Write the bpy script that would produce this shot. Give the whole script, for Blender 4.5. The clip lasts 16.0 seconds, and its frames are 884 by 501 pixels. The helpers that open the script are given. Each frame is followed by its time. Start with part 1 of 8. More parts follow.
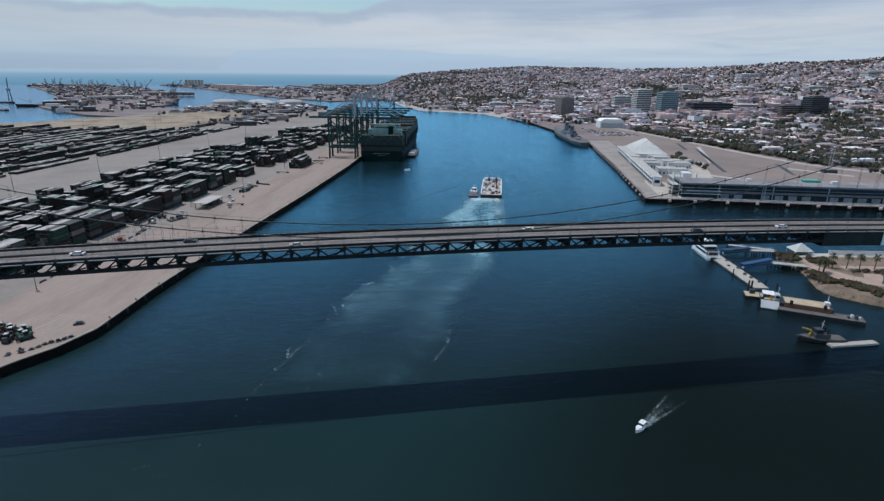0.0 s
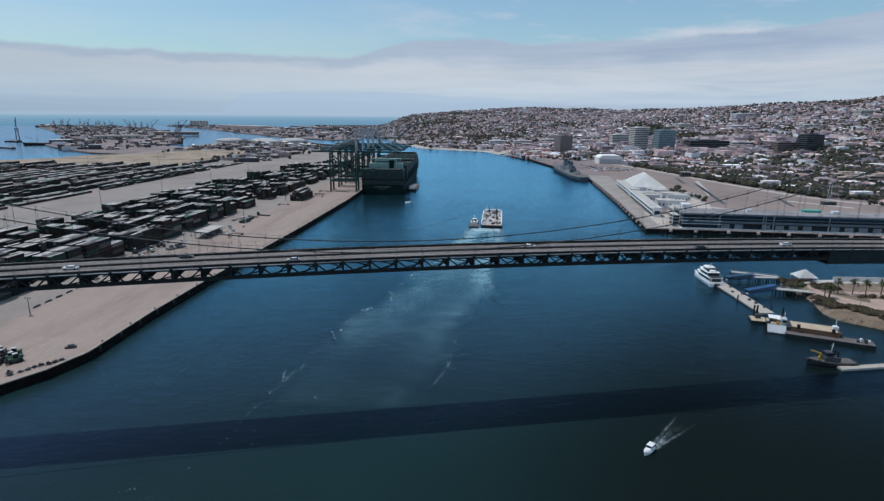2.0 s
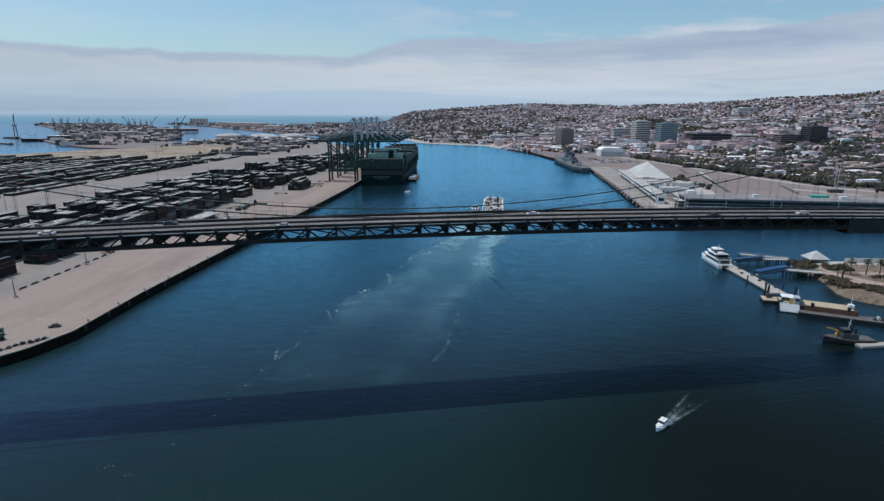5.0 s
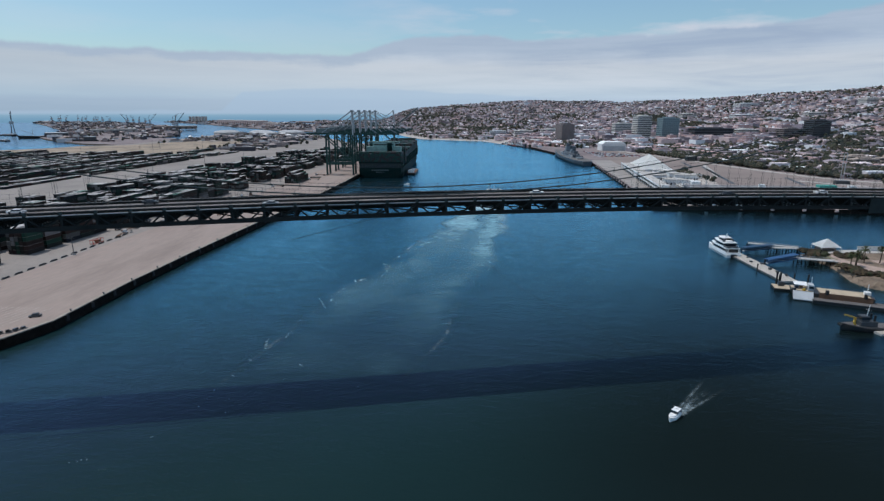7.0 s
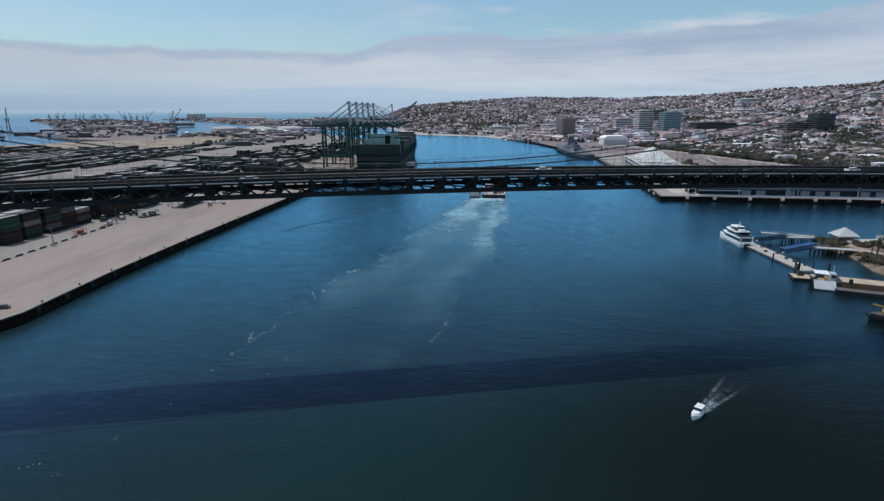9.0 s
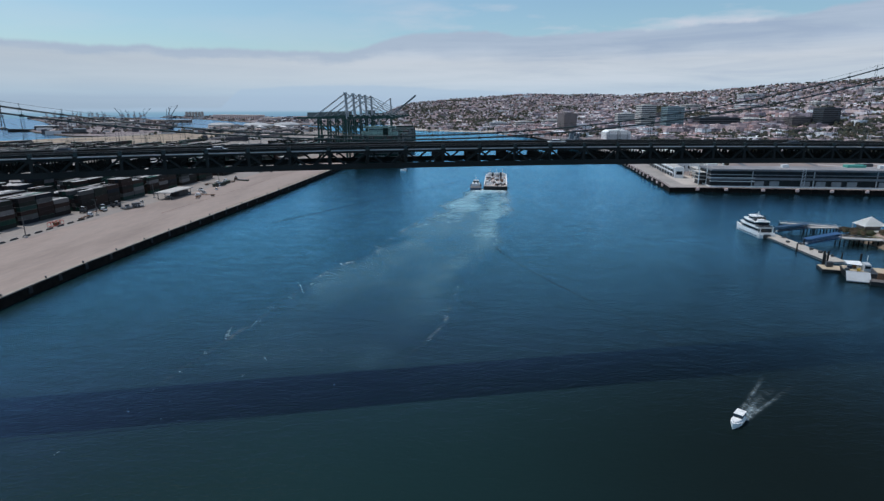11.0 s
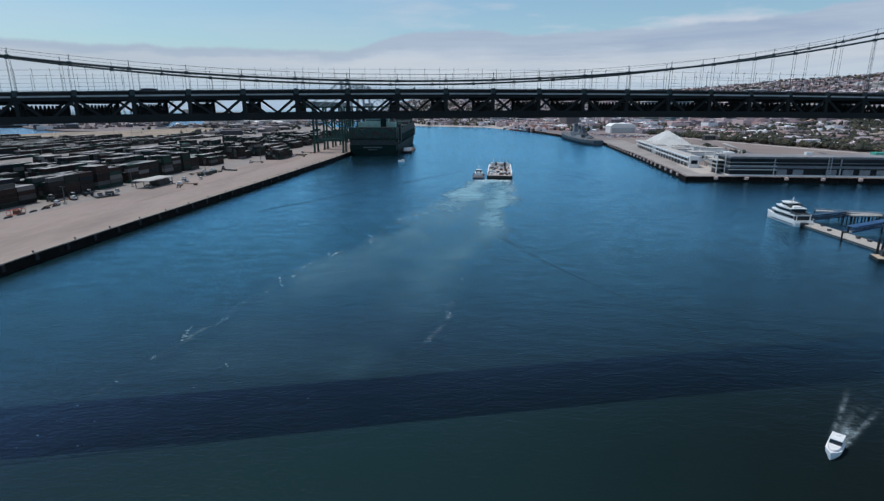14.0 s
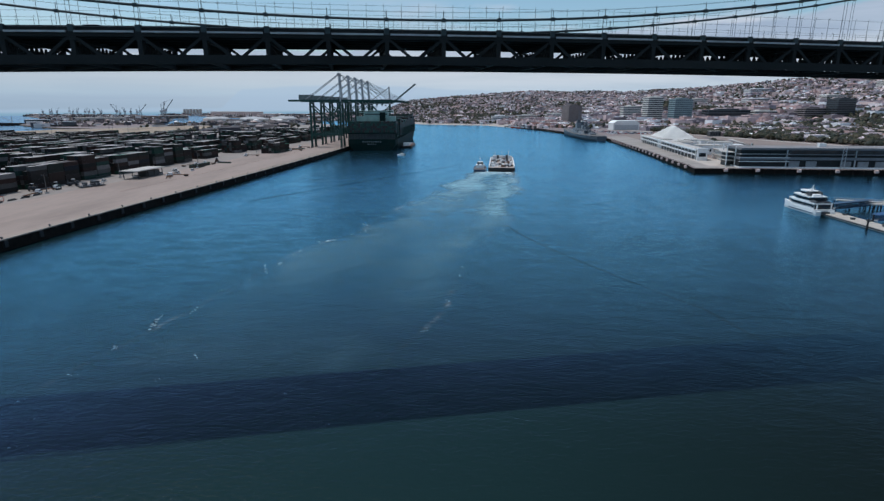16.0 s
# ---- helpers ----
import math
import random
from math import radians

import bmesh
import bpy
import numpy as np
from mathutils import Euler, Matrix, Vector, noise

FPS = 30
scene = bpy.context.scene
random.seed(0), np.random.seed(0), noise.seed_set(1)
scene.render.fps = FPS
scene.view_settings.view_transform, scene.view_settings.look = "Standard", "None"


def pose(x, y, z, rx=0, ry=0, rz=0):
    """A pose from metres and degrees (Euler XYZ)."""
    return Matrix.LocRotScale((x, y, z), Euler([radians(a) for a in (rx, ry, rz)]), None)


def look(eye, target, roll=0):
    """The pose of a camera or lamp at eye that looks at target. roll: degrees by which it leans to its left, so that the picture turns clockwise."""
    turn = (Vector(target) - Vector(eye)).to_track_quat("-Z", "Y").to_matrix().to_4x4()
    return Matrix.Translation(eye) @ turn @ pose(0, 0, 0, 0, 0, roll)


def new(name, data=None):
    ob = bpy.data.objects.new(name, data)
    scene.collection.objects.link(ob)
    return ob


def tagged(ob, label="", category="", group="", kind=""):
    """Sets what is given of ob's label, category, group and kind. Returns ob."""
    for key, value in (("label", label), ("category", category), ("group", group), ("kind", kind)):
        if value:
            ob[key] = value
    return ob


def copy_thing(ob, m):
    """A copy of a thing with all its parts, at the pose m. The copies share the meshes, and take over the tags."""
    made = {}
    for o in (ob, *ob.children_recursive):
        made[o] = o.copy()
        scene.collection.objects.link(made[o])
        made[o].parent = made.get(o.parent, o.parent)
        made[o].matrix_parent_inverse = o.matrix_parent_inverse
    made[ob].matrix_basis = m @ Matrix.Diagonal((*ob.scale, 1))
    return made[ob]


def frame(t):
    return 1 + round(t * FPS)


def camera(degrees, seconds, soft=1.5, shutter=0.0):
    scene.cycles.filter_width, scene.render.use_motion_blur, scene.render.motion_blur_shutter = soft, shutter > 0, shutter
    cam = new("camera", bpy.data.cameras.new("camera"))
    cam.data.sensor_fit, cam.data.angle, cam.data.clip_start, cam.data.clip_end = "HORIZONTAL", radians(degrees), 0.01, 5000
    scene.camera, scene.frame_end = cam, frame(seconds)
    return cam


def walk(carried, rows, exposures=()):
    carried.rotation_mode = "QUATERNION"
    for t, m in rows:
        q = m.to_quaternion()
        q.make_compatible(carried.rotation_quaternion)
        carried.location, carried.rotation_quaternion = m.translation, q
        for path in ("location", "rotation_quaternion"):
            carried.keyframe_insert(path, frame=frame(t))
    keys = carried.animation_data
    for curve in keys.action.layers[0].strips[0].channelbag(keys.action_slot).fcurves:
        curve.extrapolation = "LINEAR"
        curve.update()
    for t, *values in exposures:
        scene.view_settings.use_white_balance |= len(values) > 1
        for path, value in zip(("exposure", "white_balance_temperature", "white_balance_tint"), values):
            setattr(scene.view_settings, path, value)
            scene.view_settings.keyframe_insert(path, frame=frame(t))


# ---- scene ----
cam = camera(78.3, 16.0, 1.4)
PATH = [
    (0.0, -0.25, -190.13, 117.40, 71.79, -0.59, 2.03),
    (0.1, -0.22, -190.25, 117.02, 72.50, -0.59, 2.03),
    (0.2, -0.19, -190.35, 116.63, 73.22, -0.59, 2.03),
    (0.3, -0.16, -190.44, 116.24, 74.00, -0.59, 2.04),
    (0.4, -0.13, -190.52, 115.85, 74.75, -0.59, 2.04),
    (0.5, -0.10, -190.59, 115.45, 75.48, -0.59, 2.04),
    (0.6, -0.08, -190.60, 115.03, 75.98, -0.59, 2.04),
    (0.8, -0.04, -190.58, 114.18, 76.01, -0.58, 2.05),
    (1.0, -0.00, -190.54, 113.30, 76.01, -0.57, 2.05),
    (1.5, 0.05, -190.13, 111.05, 75.99, -0.55, 2.07),
    (2.0, 0.09, -189.47, 108.76, 75.88, -0.52, 2.08),
    (2.5, 0.13, -188.61, 106.48, 75.87, -0.49, 2.09),
    (3.0, 0.17, -187.60, 104.24, 75.85, -0.46, 2.10),
    (3.5, 0.22, -186.45, 102.05, 75.83, -0.42, 2.11),
    (4.0, 0.29, -185.15, 99.91, 75.81, -0.39, 2.11),
    (6.5, 0.79, -175.61, 89.62, 75.61, -0.18, 2.11),
    (7.0, 0.89, -172.88, 87.56, 75.57, -0.14, 2.10),
    (7.5, 0.97, -169.83, 85.46, 75.52, -0.11, 2.09),
    (8.0, 1.03, -166.45, 83.34, 75.47, -0.07, 2.08),
    (8.5, 1.06, -162.74, 81.18, 75.43, -0.03, 2.07),
    (9.0, 1.06, -158.73, 79.00, 75.38, -0.00, 2.06),
    (11.5, 0.36, -135.40, 68.15, 75.19, 0.12, 2.00),
    (12.0, 0.10, -130.50, 66.10, 75.16, 0.13, 1.99),
    (12.5, -0.18, -125.68, 64.11, 75.14, 0.14, 1.99),
    (13.0, -0.46, -121.02, 62.19, 75.13, 0.15, 1.98),
    (13.5, -0.73, -116.60, 60.31, 75.12, 0.16, 1.99),
    (14.0, -0.96, -112.47, 58.40, 75.12, 0.16, 1.99),
    (14.5, -1.12, -108.68, 56.37, 75.13, 0.16, 2.01),
    (15.0, -1.18, -105.26, 54.27, 75.15, 0.15, 2.03),
    (15.5, -1.09, -102.21, 52.12, 75.19, 0.14, 2.06),
    (16.0, -0.80, -99.50, 49.68, 75.23, 0.13, 2.09),
]
walk(cam, [(row[0], pose(*row[1:])) for row in PATH], [(0.0, 0.0, 5800.0, 3.0), (16.0, 0.0, 5800.0, 3.0)])

# ---- world, sun ----
SUN_WAY = Vector((-0.36, 0.11, 1.0)).normalized()  # towards the sun: high, ahead and to the east
SUN_EL = math.asin(SUN_WAY.z)
SUN_AZ = math.atan2(SUN_WAY.x, SUN_WAY.y)
scene.view_settings.exposure = 0.0


def node(tree, kind, **sets):
    n = tree.nodes.new(kind)
    for key, value in sets.items():
        if key in n.inputs:
            n.inputs[key].default_value = value
    return n


def math_node(tree, op, a, b=None, clamp=False):
    n = tree.nodes.new("ShaderNodeMath")
    n.operation, n.use_clamp = op, clamp
    for i, v in enumerate((a, b)):
        if v is None:
            continue
        if isinstance(v, (int, float)):
            n.inputs[i].default_value = v
        else:
            tree.links.new(v, n.inputs[i])
    return n.outputs[0]


def ramp_node(tree, fac, stops, mode="LINEAR"):
    n = tree.nodes.new("ShaderNodeValToRGB")
    n.color_ramp.interpolation = mode
    els = n.color_ramp.elements
    while len(els) < len(stops):
        els.new(0.5)
    for e, (p, c) in zip(els, stops):
        e.position = p
        e.color = (*c, 1) if len(c) == 3 else c
    tree.links.new(fac, n.inputs[0])
    return n.outputs[0]


def mix_node(tree, fac, a, b, blend="MIX"):
    n = tree.nodes.new("ShaderNodeMix")
    n.data_type, n.blend_type = "RGBA", blend
    for v, s in ((fac, n.inputs[0]), (a, n.inputs[6]), (b, n.inputs[7])):
        if isinstance(v, (int, float)):
            s.default_value = v
        elif isinstance(v, tuple):
            s.default_value = (*v, 1)
        else:
            tree.links.new(v, s)
    return n.outputs[2]


def make_world():
    world = bpy.data.worlds.new("harbour_sky")
    scene.world = world
    world.use_nodes = True
    t = world.node_tree
    t.nodes.clear()
    sky = t.nodes.new("ShaderNodeTexSky")
    sky.sky_type, sky.sun_disc = "NISHITA", False
    sky.sun_elevation, sky.sun_rotation = SUN_EL, SUN_AZ
    sky.air_density, sky.dust_density, sky.ozone_density = 1.0, 1.4, 1.5
    co = t.nodes.new("ShaderNodeTexCoord")
    sep = t.nodes.new("ShaderNodeSeparateXYZ")
    t.links.new(co.outputs["Generated"], sep.inputs[0])
    up = sep.outputs["Z"]
    # marine layer: a bank of stratus over the sea whose top wanders along the horizon
    flat = t.nodes.new("ShaderNodeMapping")
    flat.inputs["Scale"].default_value = (1, 1, 0.25)
    stretch = t.nodes.new("ShaderNodeMapping")
    stretch.inputs["Scale"].default_value = (1, 1, 5)
    for m in (flat, stretch):
        t.links.new(co.outputs["Generated"], m.inputs[0])
    along = node(t, "ShaderNodeTexNoise", Scale=9.0, Detail=5.0, Roughness=0.6)
    t.links.new(flat.outputs[0], along.inputs["Vector"])
    n1 = node(t, "ShaderNodeTexNoise", Scale=3.6, Detail=6.0, Roughness=0.55)
    n2 = node(t, "ShaderNodeTexNoise", Scale=9.0, Detail=8.0, Roughness=0.6)
    for n in (n1, n2):
        t.links.new(stretch.outputs[0], n.inputs["Vector"])
    side = math_node(t, "ADD", math_node(t, "MULTIPLY", sep.outputs["X"], 0.5), 0.5)
    level = ramp_node(t, side, [(p, (h, h, h)) for p, h in ((0.15, 0.092), (0.40, 0.092), (0.455, 0.123), (0.52, 0.127), (0.56, 0.117), (0.66, 0.121), (0.74, 0.128), (0.80, 0.150))])
    level = math_node(t, "ADD", level, math_node(t, "MULTIPLY", math_node(t, "SUBTRACT", along.outputs[0], 0.5), 0.024))
    depth = math_node(t, "SUBTRACT", level, up)
    bank = ramp_node(t, math_node(t, "ADD", math_node(t, "MULTIPLY", depth, 10.0), 0.5), [(0.47, (0, 0, 0)), (0.545, (1, 1, 1))], "EASE")
    # the bank's top is in its own shade; that shade is broader to the west
    broad = ramp_node(t, side, [(0.30, (0.16, 0.16, 0.16)), (0.42, (0.25, 0.25, 0.25)), (0.50, (0.55, 0.55, 0.55))])
    under_top = math_node(t, "DIVIDE", math_node(t, "ADD", math_node(t, "MULTIPLY", depth, 10.0), math_node(t, "MULTIPLY", math_node(t, "SUBTRACT", n2.outputs[0], 0.5), 0.35)), broad)
    shade = ramp_node(t, under_top, [(0.35, (1, 1, 1)), (1.15, (0, 0, 0))], "EASE")
    # thin higher clouds
    wisps = math_node(t, "MULTIPLY", ramp_node(t, n1.outputs[0], [(0.46, (0, 0, 0)), (0.61, (0.85, 0.85, 0.85))]), ramp_node(t, side, [(0.40, (0.15, 0.15, 0.15)), (0.52, (1, 1, 1))]))
    haze = ramp_node(t, up, [(0.0, (0.435, 0.49, 0.57)), (0.017, (0.47, 0.52, 0.60)), (0.022, (0.52, 0.575, 0.64)), (0.045, (0.59, 0.605, 0.64)), (0.075, (0.60, 0.595, 0.62)), (0.12, (0.50, 0.55, 0.64))])
    base = mix_node(t, 1.0, sky.outputs[0], (0.118, 0.121, 0.114), "MULTIPLY")
    lowsky = ramp_node(t, up, [(0.12, (1, 1, 1)), (0.30, (0.12, 0.12, 0.12))])
    base = mix_node(t, math_node(t, "MULTIPLY", wisps, lowsky), base, (0.66, 0.62, 0.66))
    haze = mix_node(t, 1.0, haze, ramp_node(t, side, [(0.18, (0.86, 0.89, 0.91)), (0.42, (1, 1, 1))]), "MULTIPLY")
    haze = mix_node(t, math_node(t, "MULTIPLY", shade, 0.85), haze, (0.43, 0.47, 0.55))
    # long flat layers of cloud within the bank, plainer towards the west
    streaky = t.nodes.new("ShaderNodeMapping")
    streaky.inputs["Scale"].default_value = (1, 1, 13)
    t.links.new(co.outputs["Generated"], streaky.inputs[0])
    layers = node(t, "ShaderNodeTexNoise", Scale=4.2, Detail=7.0, Roughness=0.62, Distortion=0.4)
    t.links.new(streaky.outputs[0], layers.inputs["Vector"])
    mottle = ramp_node(t, layers.outputs[0], [(0.36, (0.87, 0.89, 0.94)), (0.50, (0.98, 0.98, 0.99)), (0.64, (1.06, 1.04, 1.04))])
    haze = mix_node(t, ramp_node(t, side, [(0.40, (0.3, 0.3, 0.3)), (0.58, (1, 1, 1))]), haze, mix_node(t, 1.0, haze, mottle, "MULTIPLY"))
    both = mix_node(t, bank, base, haze)
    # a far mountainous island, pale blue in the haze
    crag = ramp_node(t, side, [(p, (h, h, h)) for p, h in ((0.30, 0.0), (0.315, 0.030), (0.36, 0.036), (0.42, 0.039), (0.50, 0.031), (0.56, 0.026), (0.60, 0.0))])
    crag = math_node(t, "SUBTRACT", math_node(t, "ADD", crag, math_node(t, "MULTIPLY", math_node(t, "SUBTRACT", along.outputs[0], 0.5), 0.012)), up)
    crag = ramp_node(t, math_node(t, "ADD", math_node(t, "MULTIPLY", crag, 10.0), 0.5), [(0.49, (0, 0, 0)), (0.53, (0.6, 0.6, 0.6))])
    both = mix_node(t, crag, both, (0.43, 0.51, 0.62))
    # sea far off, past the edge of the water sheet
    low = ramp_node(t, math_node(t, "ADD", up, 0.04), [(0.0, (0.12, 0.23, 0.345)), (0.018, (0.155, 0.28, 0.40)), (0.028, (0.215, 0.34, 0.455)), (0.0345, (0.31, 0.425, 0.52))])
    under = ramp_node(t, math_node(t, "ADD", up, 0.5), [(0.4930, (0, 0, 0)), (0.4962, (1, 1, 1))])
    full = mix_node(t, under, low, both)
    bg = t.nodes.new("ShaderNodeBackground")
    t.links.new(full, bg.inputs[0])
    bg.inputs[1].default_value = 1.0
    out = t.nodes.new("ShaderNodeOutputWorld")
    t.links.new(bg.outputs[0], out.inputs[0])


make_world()
sun_data = bpy.data.lights.new("sun", "SUN")
sun_data.energy, sun_data.angle, sun_data.color = 2.7, radians(0.53), (1.0, 0.905, 0.860)
sun = new("sun", sun_data)
sun.matrix_world = look(SUN_WAY * 800, (0, 0, 0))

# ---- materials ----
def surface(name, col, rough=0.7, metal=0.0, var=0.25, scale=0.25, fine=3.0, bump=0.15, palette=None, by="object", spec=0.4, dirt=None, stretch=None):
    """A weathered painted or mineral surface: a base colour (or a palette picked per thing or per piece), broad stains and fine grain."""
    m = bpy.data.materials.new(name)
    m.use_nodes = True
    t = m.node_tree
    bsdf = t.nodes["Principled BSDF"]
    geo = t.nodes.new("ShaderNodeNewGeometry")
    place = geo.outputs["Position"]
    if stretch:
        mp = t.nodes.new("ShaderNodeMapping")
        mp.inputs["Scale"].default_value = stretch
        t.links.new(place, mp.inputs[0])
        place = mp.outputs[0]
    big = node(t, "ShaderNodeTexNoise", Scale=scale, Detail=5.0, Roughness=0.6)
    small = node(t, "ShaderNodeTexNoise", Scale=fine, Detail=4.0, Roughness=0.6)
    for n in (big, small):
        t.links.new(place, n.inputs["Vector"])
    if palette:
        if by == "object":
            pick = t.nodes.new("ShaderNodeObjectInfo").outputs["Random"]
        else:
            pick = geo.outputs["Random Per Island"]
        k = len(palette)
        base = ramp_node(t, pick, [(i / k, c) for i, c in enumerate(palette)], "CONSTANT")
    else:
        rgb = t.nodes.new("ShaderNodeRGB")
        rgb.outputs[0].default_value = (*col, 1)
        base = rgb.outputs[0]
    lo, hi = 1 - var, 1 + var
    shade = ramp_node(t, big.outputs[0], [(0.3, (lo, lo, lo)), (0.7, (hi, hi, hi))])
    grain = ramp_node(t, small.outputs[0], [(0.3, (1 - var * 0.5,) * 3), (0.7, (1 + var * 0.5,) * 3)])
    c = mix_node(t, 1.0, base, shade, "MULTIPLY")
    c = mix_node(t, 1.0, c, grain, "MULTIPLY")
    if dirt:
        where = ramp_node(t, big.outputs[0], [(0.55, (0, 0, 0)), (0.75, (0.6, 0.6, 0.6))])
        c = mix_node(t, where, c, dirt)
    t.links.new(c, bsdf.inputs["Base Color"])
    bsdf.inputs["Metallic"].default_value = metal
    bsdf.inputs["Specular IOR Level"].default_value = spec
    r = ramp_node(t, small.outputs[0], [(0.2, (max(rough - 0.12, 0.05),) * 3), (0.8, (min(rough + 0.12, 1),) * 3)])
    t.links.new(r, bsdf.inputs["Roughness"])
    if bump:
        b = node(t, "ShaderNodeBump", Strength=bump, Distance=0.1)
        t.links.new(small.outputs[0], b.inputs["Height"])
        t.links.new(b.outputs[0], bsdf.inputs["Normal"])
    return m


def water_material():
    """Rippled harbour water: a dim blue-green body under a blue-tinted sheen that grows towards grazing sight."""
    m = bpy.data.materials.new("harbour_water")
    m.use_nodes = True
    t = m.node_tree
    t.nodes.remove(t.nodes["Principled BSDF"])
    out = t.nodes["Material Output"]
    geo = t.nodes.new("ShaderNodeNewGeometry")
    mp = t.nodes.new("ShaderNodeMapping")
    mp.inputs["Scale"].default_value = (0.55, 1.0, 1.0)
    mp.inputs["Rotation"].default_value = (0, 0, radians(-8))
    t.links.new(geo.outputs["Position"], mp.inputs[0])
    wide = node(t, "ShaderNodeTexNoise", Scale=0.012, Detail=5.0, Roughness=0.6)
    swell = node(t, "ShaderNodeTexNoise", Scale=0.28, Detail=3.0, Roughness=0.55, Distortion=0.6)
    ripple = node(t, "ShaderNodeTexNoise", Scale=1.5, Detail=4.0, Roughness=0.6, Distortion=0.4)
    patch = node(t, "ShaderNodeTexNoise", Scale=0.16, Detail=6.0, Roughness=0.66, Distortion=0.3)
    for n in (wide, swell, ripple, patch):
        t.links.new(mp.outputs[0], n.inputs["Vector"])
    body = t.nodes.new("ShaderNodeBsdfDiffuse")
    channel_body = ramp_node(t, wide.outputs[0], [(0.3, (0.0083, 0.0209, 0.0216)), (0.7, (0.0100, 0.0269, 0.0279))])
    # body colour dims towards the east bank, standing in for weaker light; mask: clear
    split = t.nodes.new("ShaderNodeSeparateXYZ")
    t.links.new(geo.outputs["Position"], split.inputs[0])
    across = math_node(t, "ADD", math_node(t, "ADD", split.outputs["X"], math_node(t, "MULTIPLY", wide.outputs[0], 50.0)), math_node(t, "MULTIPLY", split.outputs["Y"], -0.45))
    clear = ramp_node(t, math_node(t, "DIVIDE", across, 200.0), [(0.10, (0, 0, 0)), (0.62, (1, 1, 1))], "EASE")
    t.links.new(mix_node(t, clear, channel_body, (0.0056, 0.0098, 0.0094)), body.inputs["Color"])
    h = math_node(t, "ADD", math_node(t, "MULTIPLY", swell.outputs[0], 0.6), math_node(t, "MULTIPLY", ripple.outputs[0], 0.46))
    gust = ramp_node(t, wide.outputs[0], [(0.35, (0.55, 0.55, 0.55)), (0.65, (1, 1, 1))])
    h = math_node(t, "MULTIPLY", h, gust)
    b = node(t, "ShaderNodeBump", Strength=0.75, Distance=0.6)
    soft_b = node(t, "ShaderNodeBump", Strength=0.45, Distance=0.6)
    for q in (b, soft_b):
        t.links.new(h, q.inputs["Height"])
    sheen = t.nodes.new("ShaderNodeBsdfGlossy")
    # distance haze over the outer basin is put into the sheen's colour
    basin_haze = ramp_node(t, math_node(t, "ADD", math_node(t, "DIVIDE", math_node(t, "SUBTRACT", split.outputs["Y"], math_node(t, "MULTIPLY", split.outputs["X"], 1.6)), 6000.0), 0.0), [(0.36, (0, 0, 0)), (0.50, (1, 1, 1))])
    sheen.inputs["Roughness"].default_value = 0.14
    t.links.new(b.outputs[0], sheen.inputs["Normal"])
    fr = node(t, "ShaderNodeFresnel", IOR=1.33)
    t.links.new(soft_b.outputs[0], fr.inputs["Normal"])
    # sheen tinted purple-blue at steep sight, painting the bridge's shadow navy
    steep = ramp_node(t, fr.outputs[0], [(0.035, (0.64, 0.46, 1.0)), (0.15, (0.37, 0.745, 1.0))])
    t.links.new(mix_node(t, basin_haze, steep, (0.46, 0.60, 0.76)), sheen.inputs["Color"])
    mix = t.nodes.new("ShaderNodeMixShader")
    # wind patches change how much the surface shines
    calm = ramp_node(t, patch.outputs[0], [(0.36, (0.88, 0.88, 0.88)), (0.64, (1.14, 1.14, 1.14))])
    # the painted eastern dimming also cuts the sheen
    shine = math_node(t, "SUBTRACT", math_node(t, "MULTIPLY", fr.outputs[0], 2.10), math_node(t, "ADD", math_node(t, "MULTIPLY", clear, 0.090), 0.099), clamp=True)
    t.links.new(math_node(t, "MULTIPLY", shine, calm, clamp=True), mix.inputs[0])
    t.links.new(body.outputs[0], mix.inputs[1])
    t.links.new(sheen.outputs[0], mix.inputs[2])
    # short steep wavelets: broad sun glitter on the sunward side
    glitter = t.nodes.new("ShaderNodeBsdfGlossy")
    glitter.distribution = "BECKMANN"
    glitter.inputs["Color"].default_value = (0.010, 0.010, 0.010, 1)
    glitter.inputs["Roughness"].default_value = 0.40
    t.links.new(soft_b.outputs[0], glitter.inputs["Normal"])
    both = t.nodes.new("ShaderNodeAddShader")
    t.links.new(mix.outputs[0], both.inputs[0])
    t.links.new(glitter.outputs[0], both.inputs[1])
    t.links.new(both.outputs[0], out.inputs["Surface"])
    return m


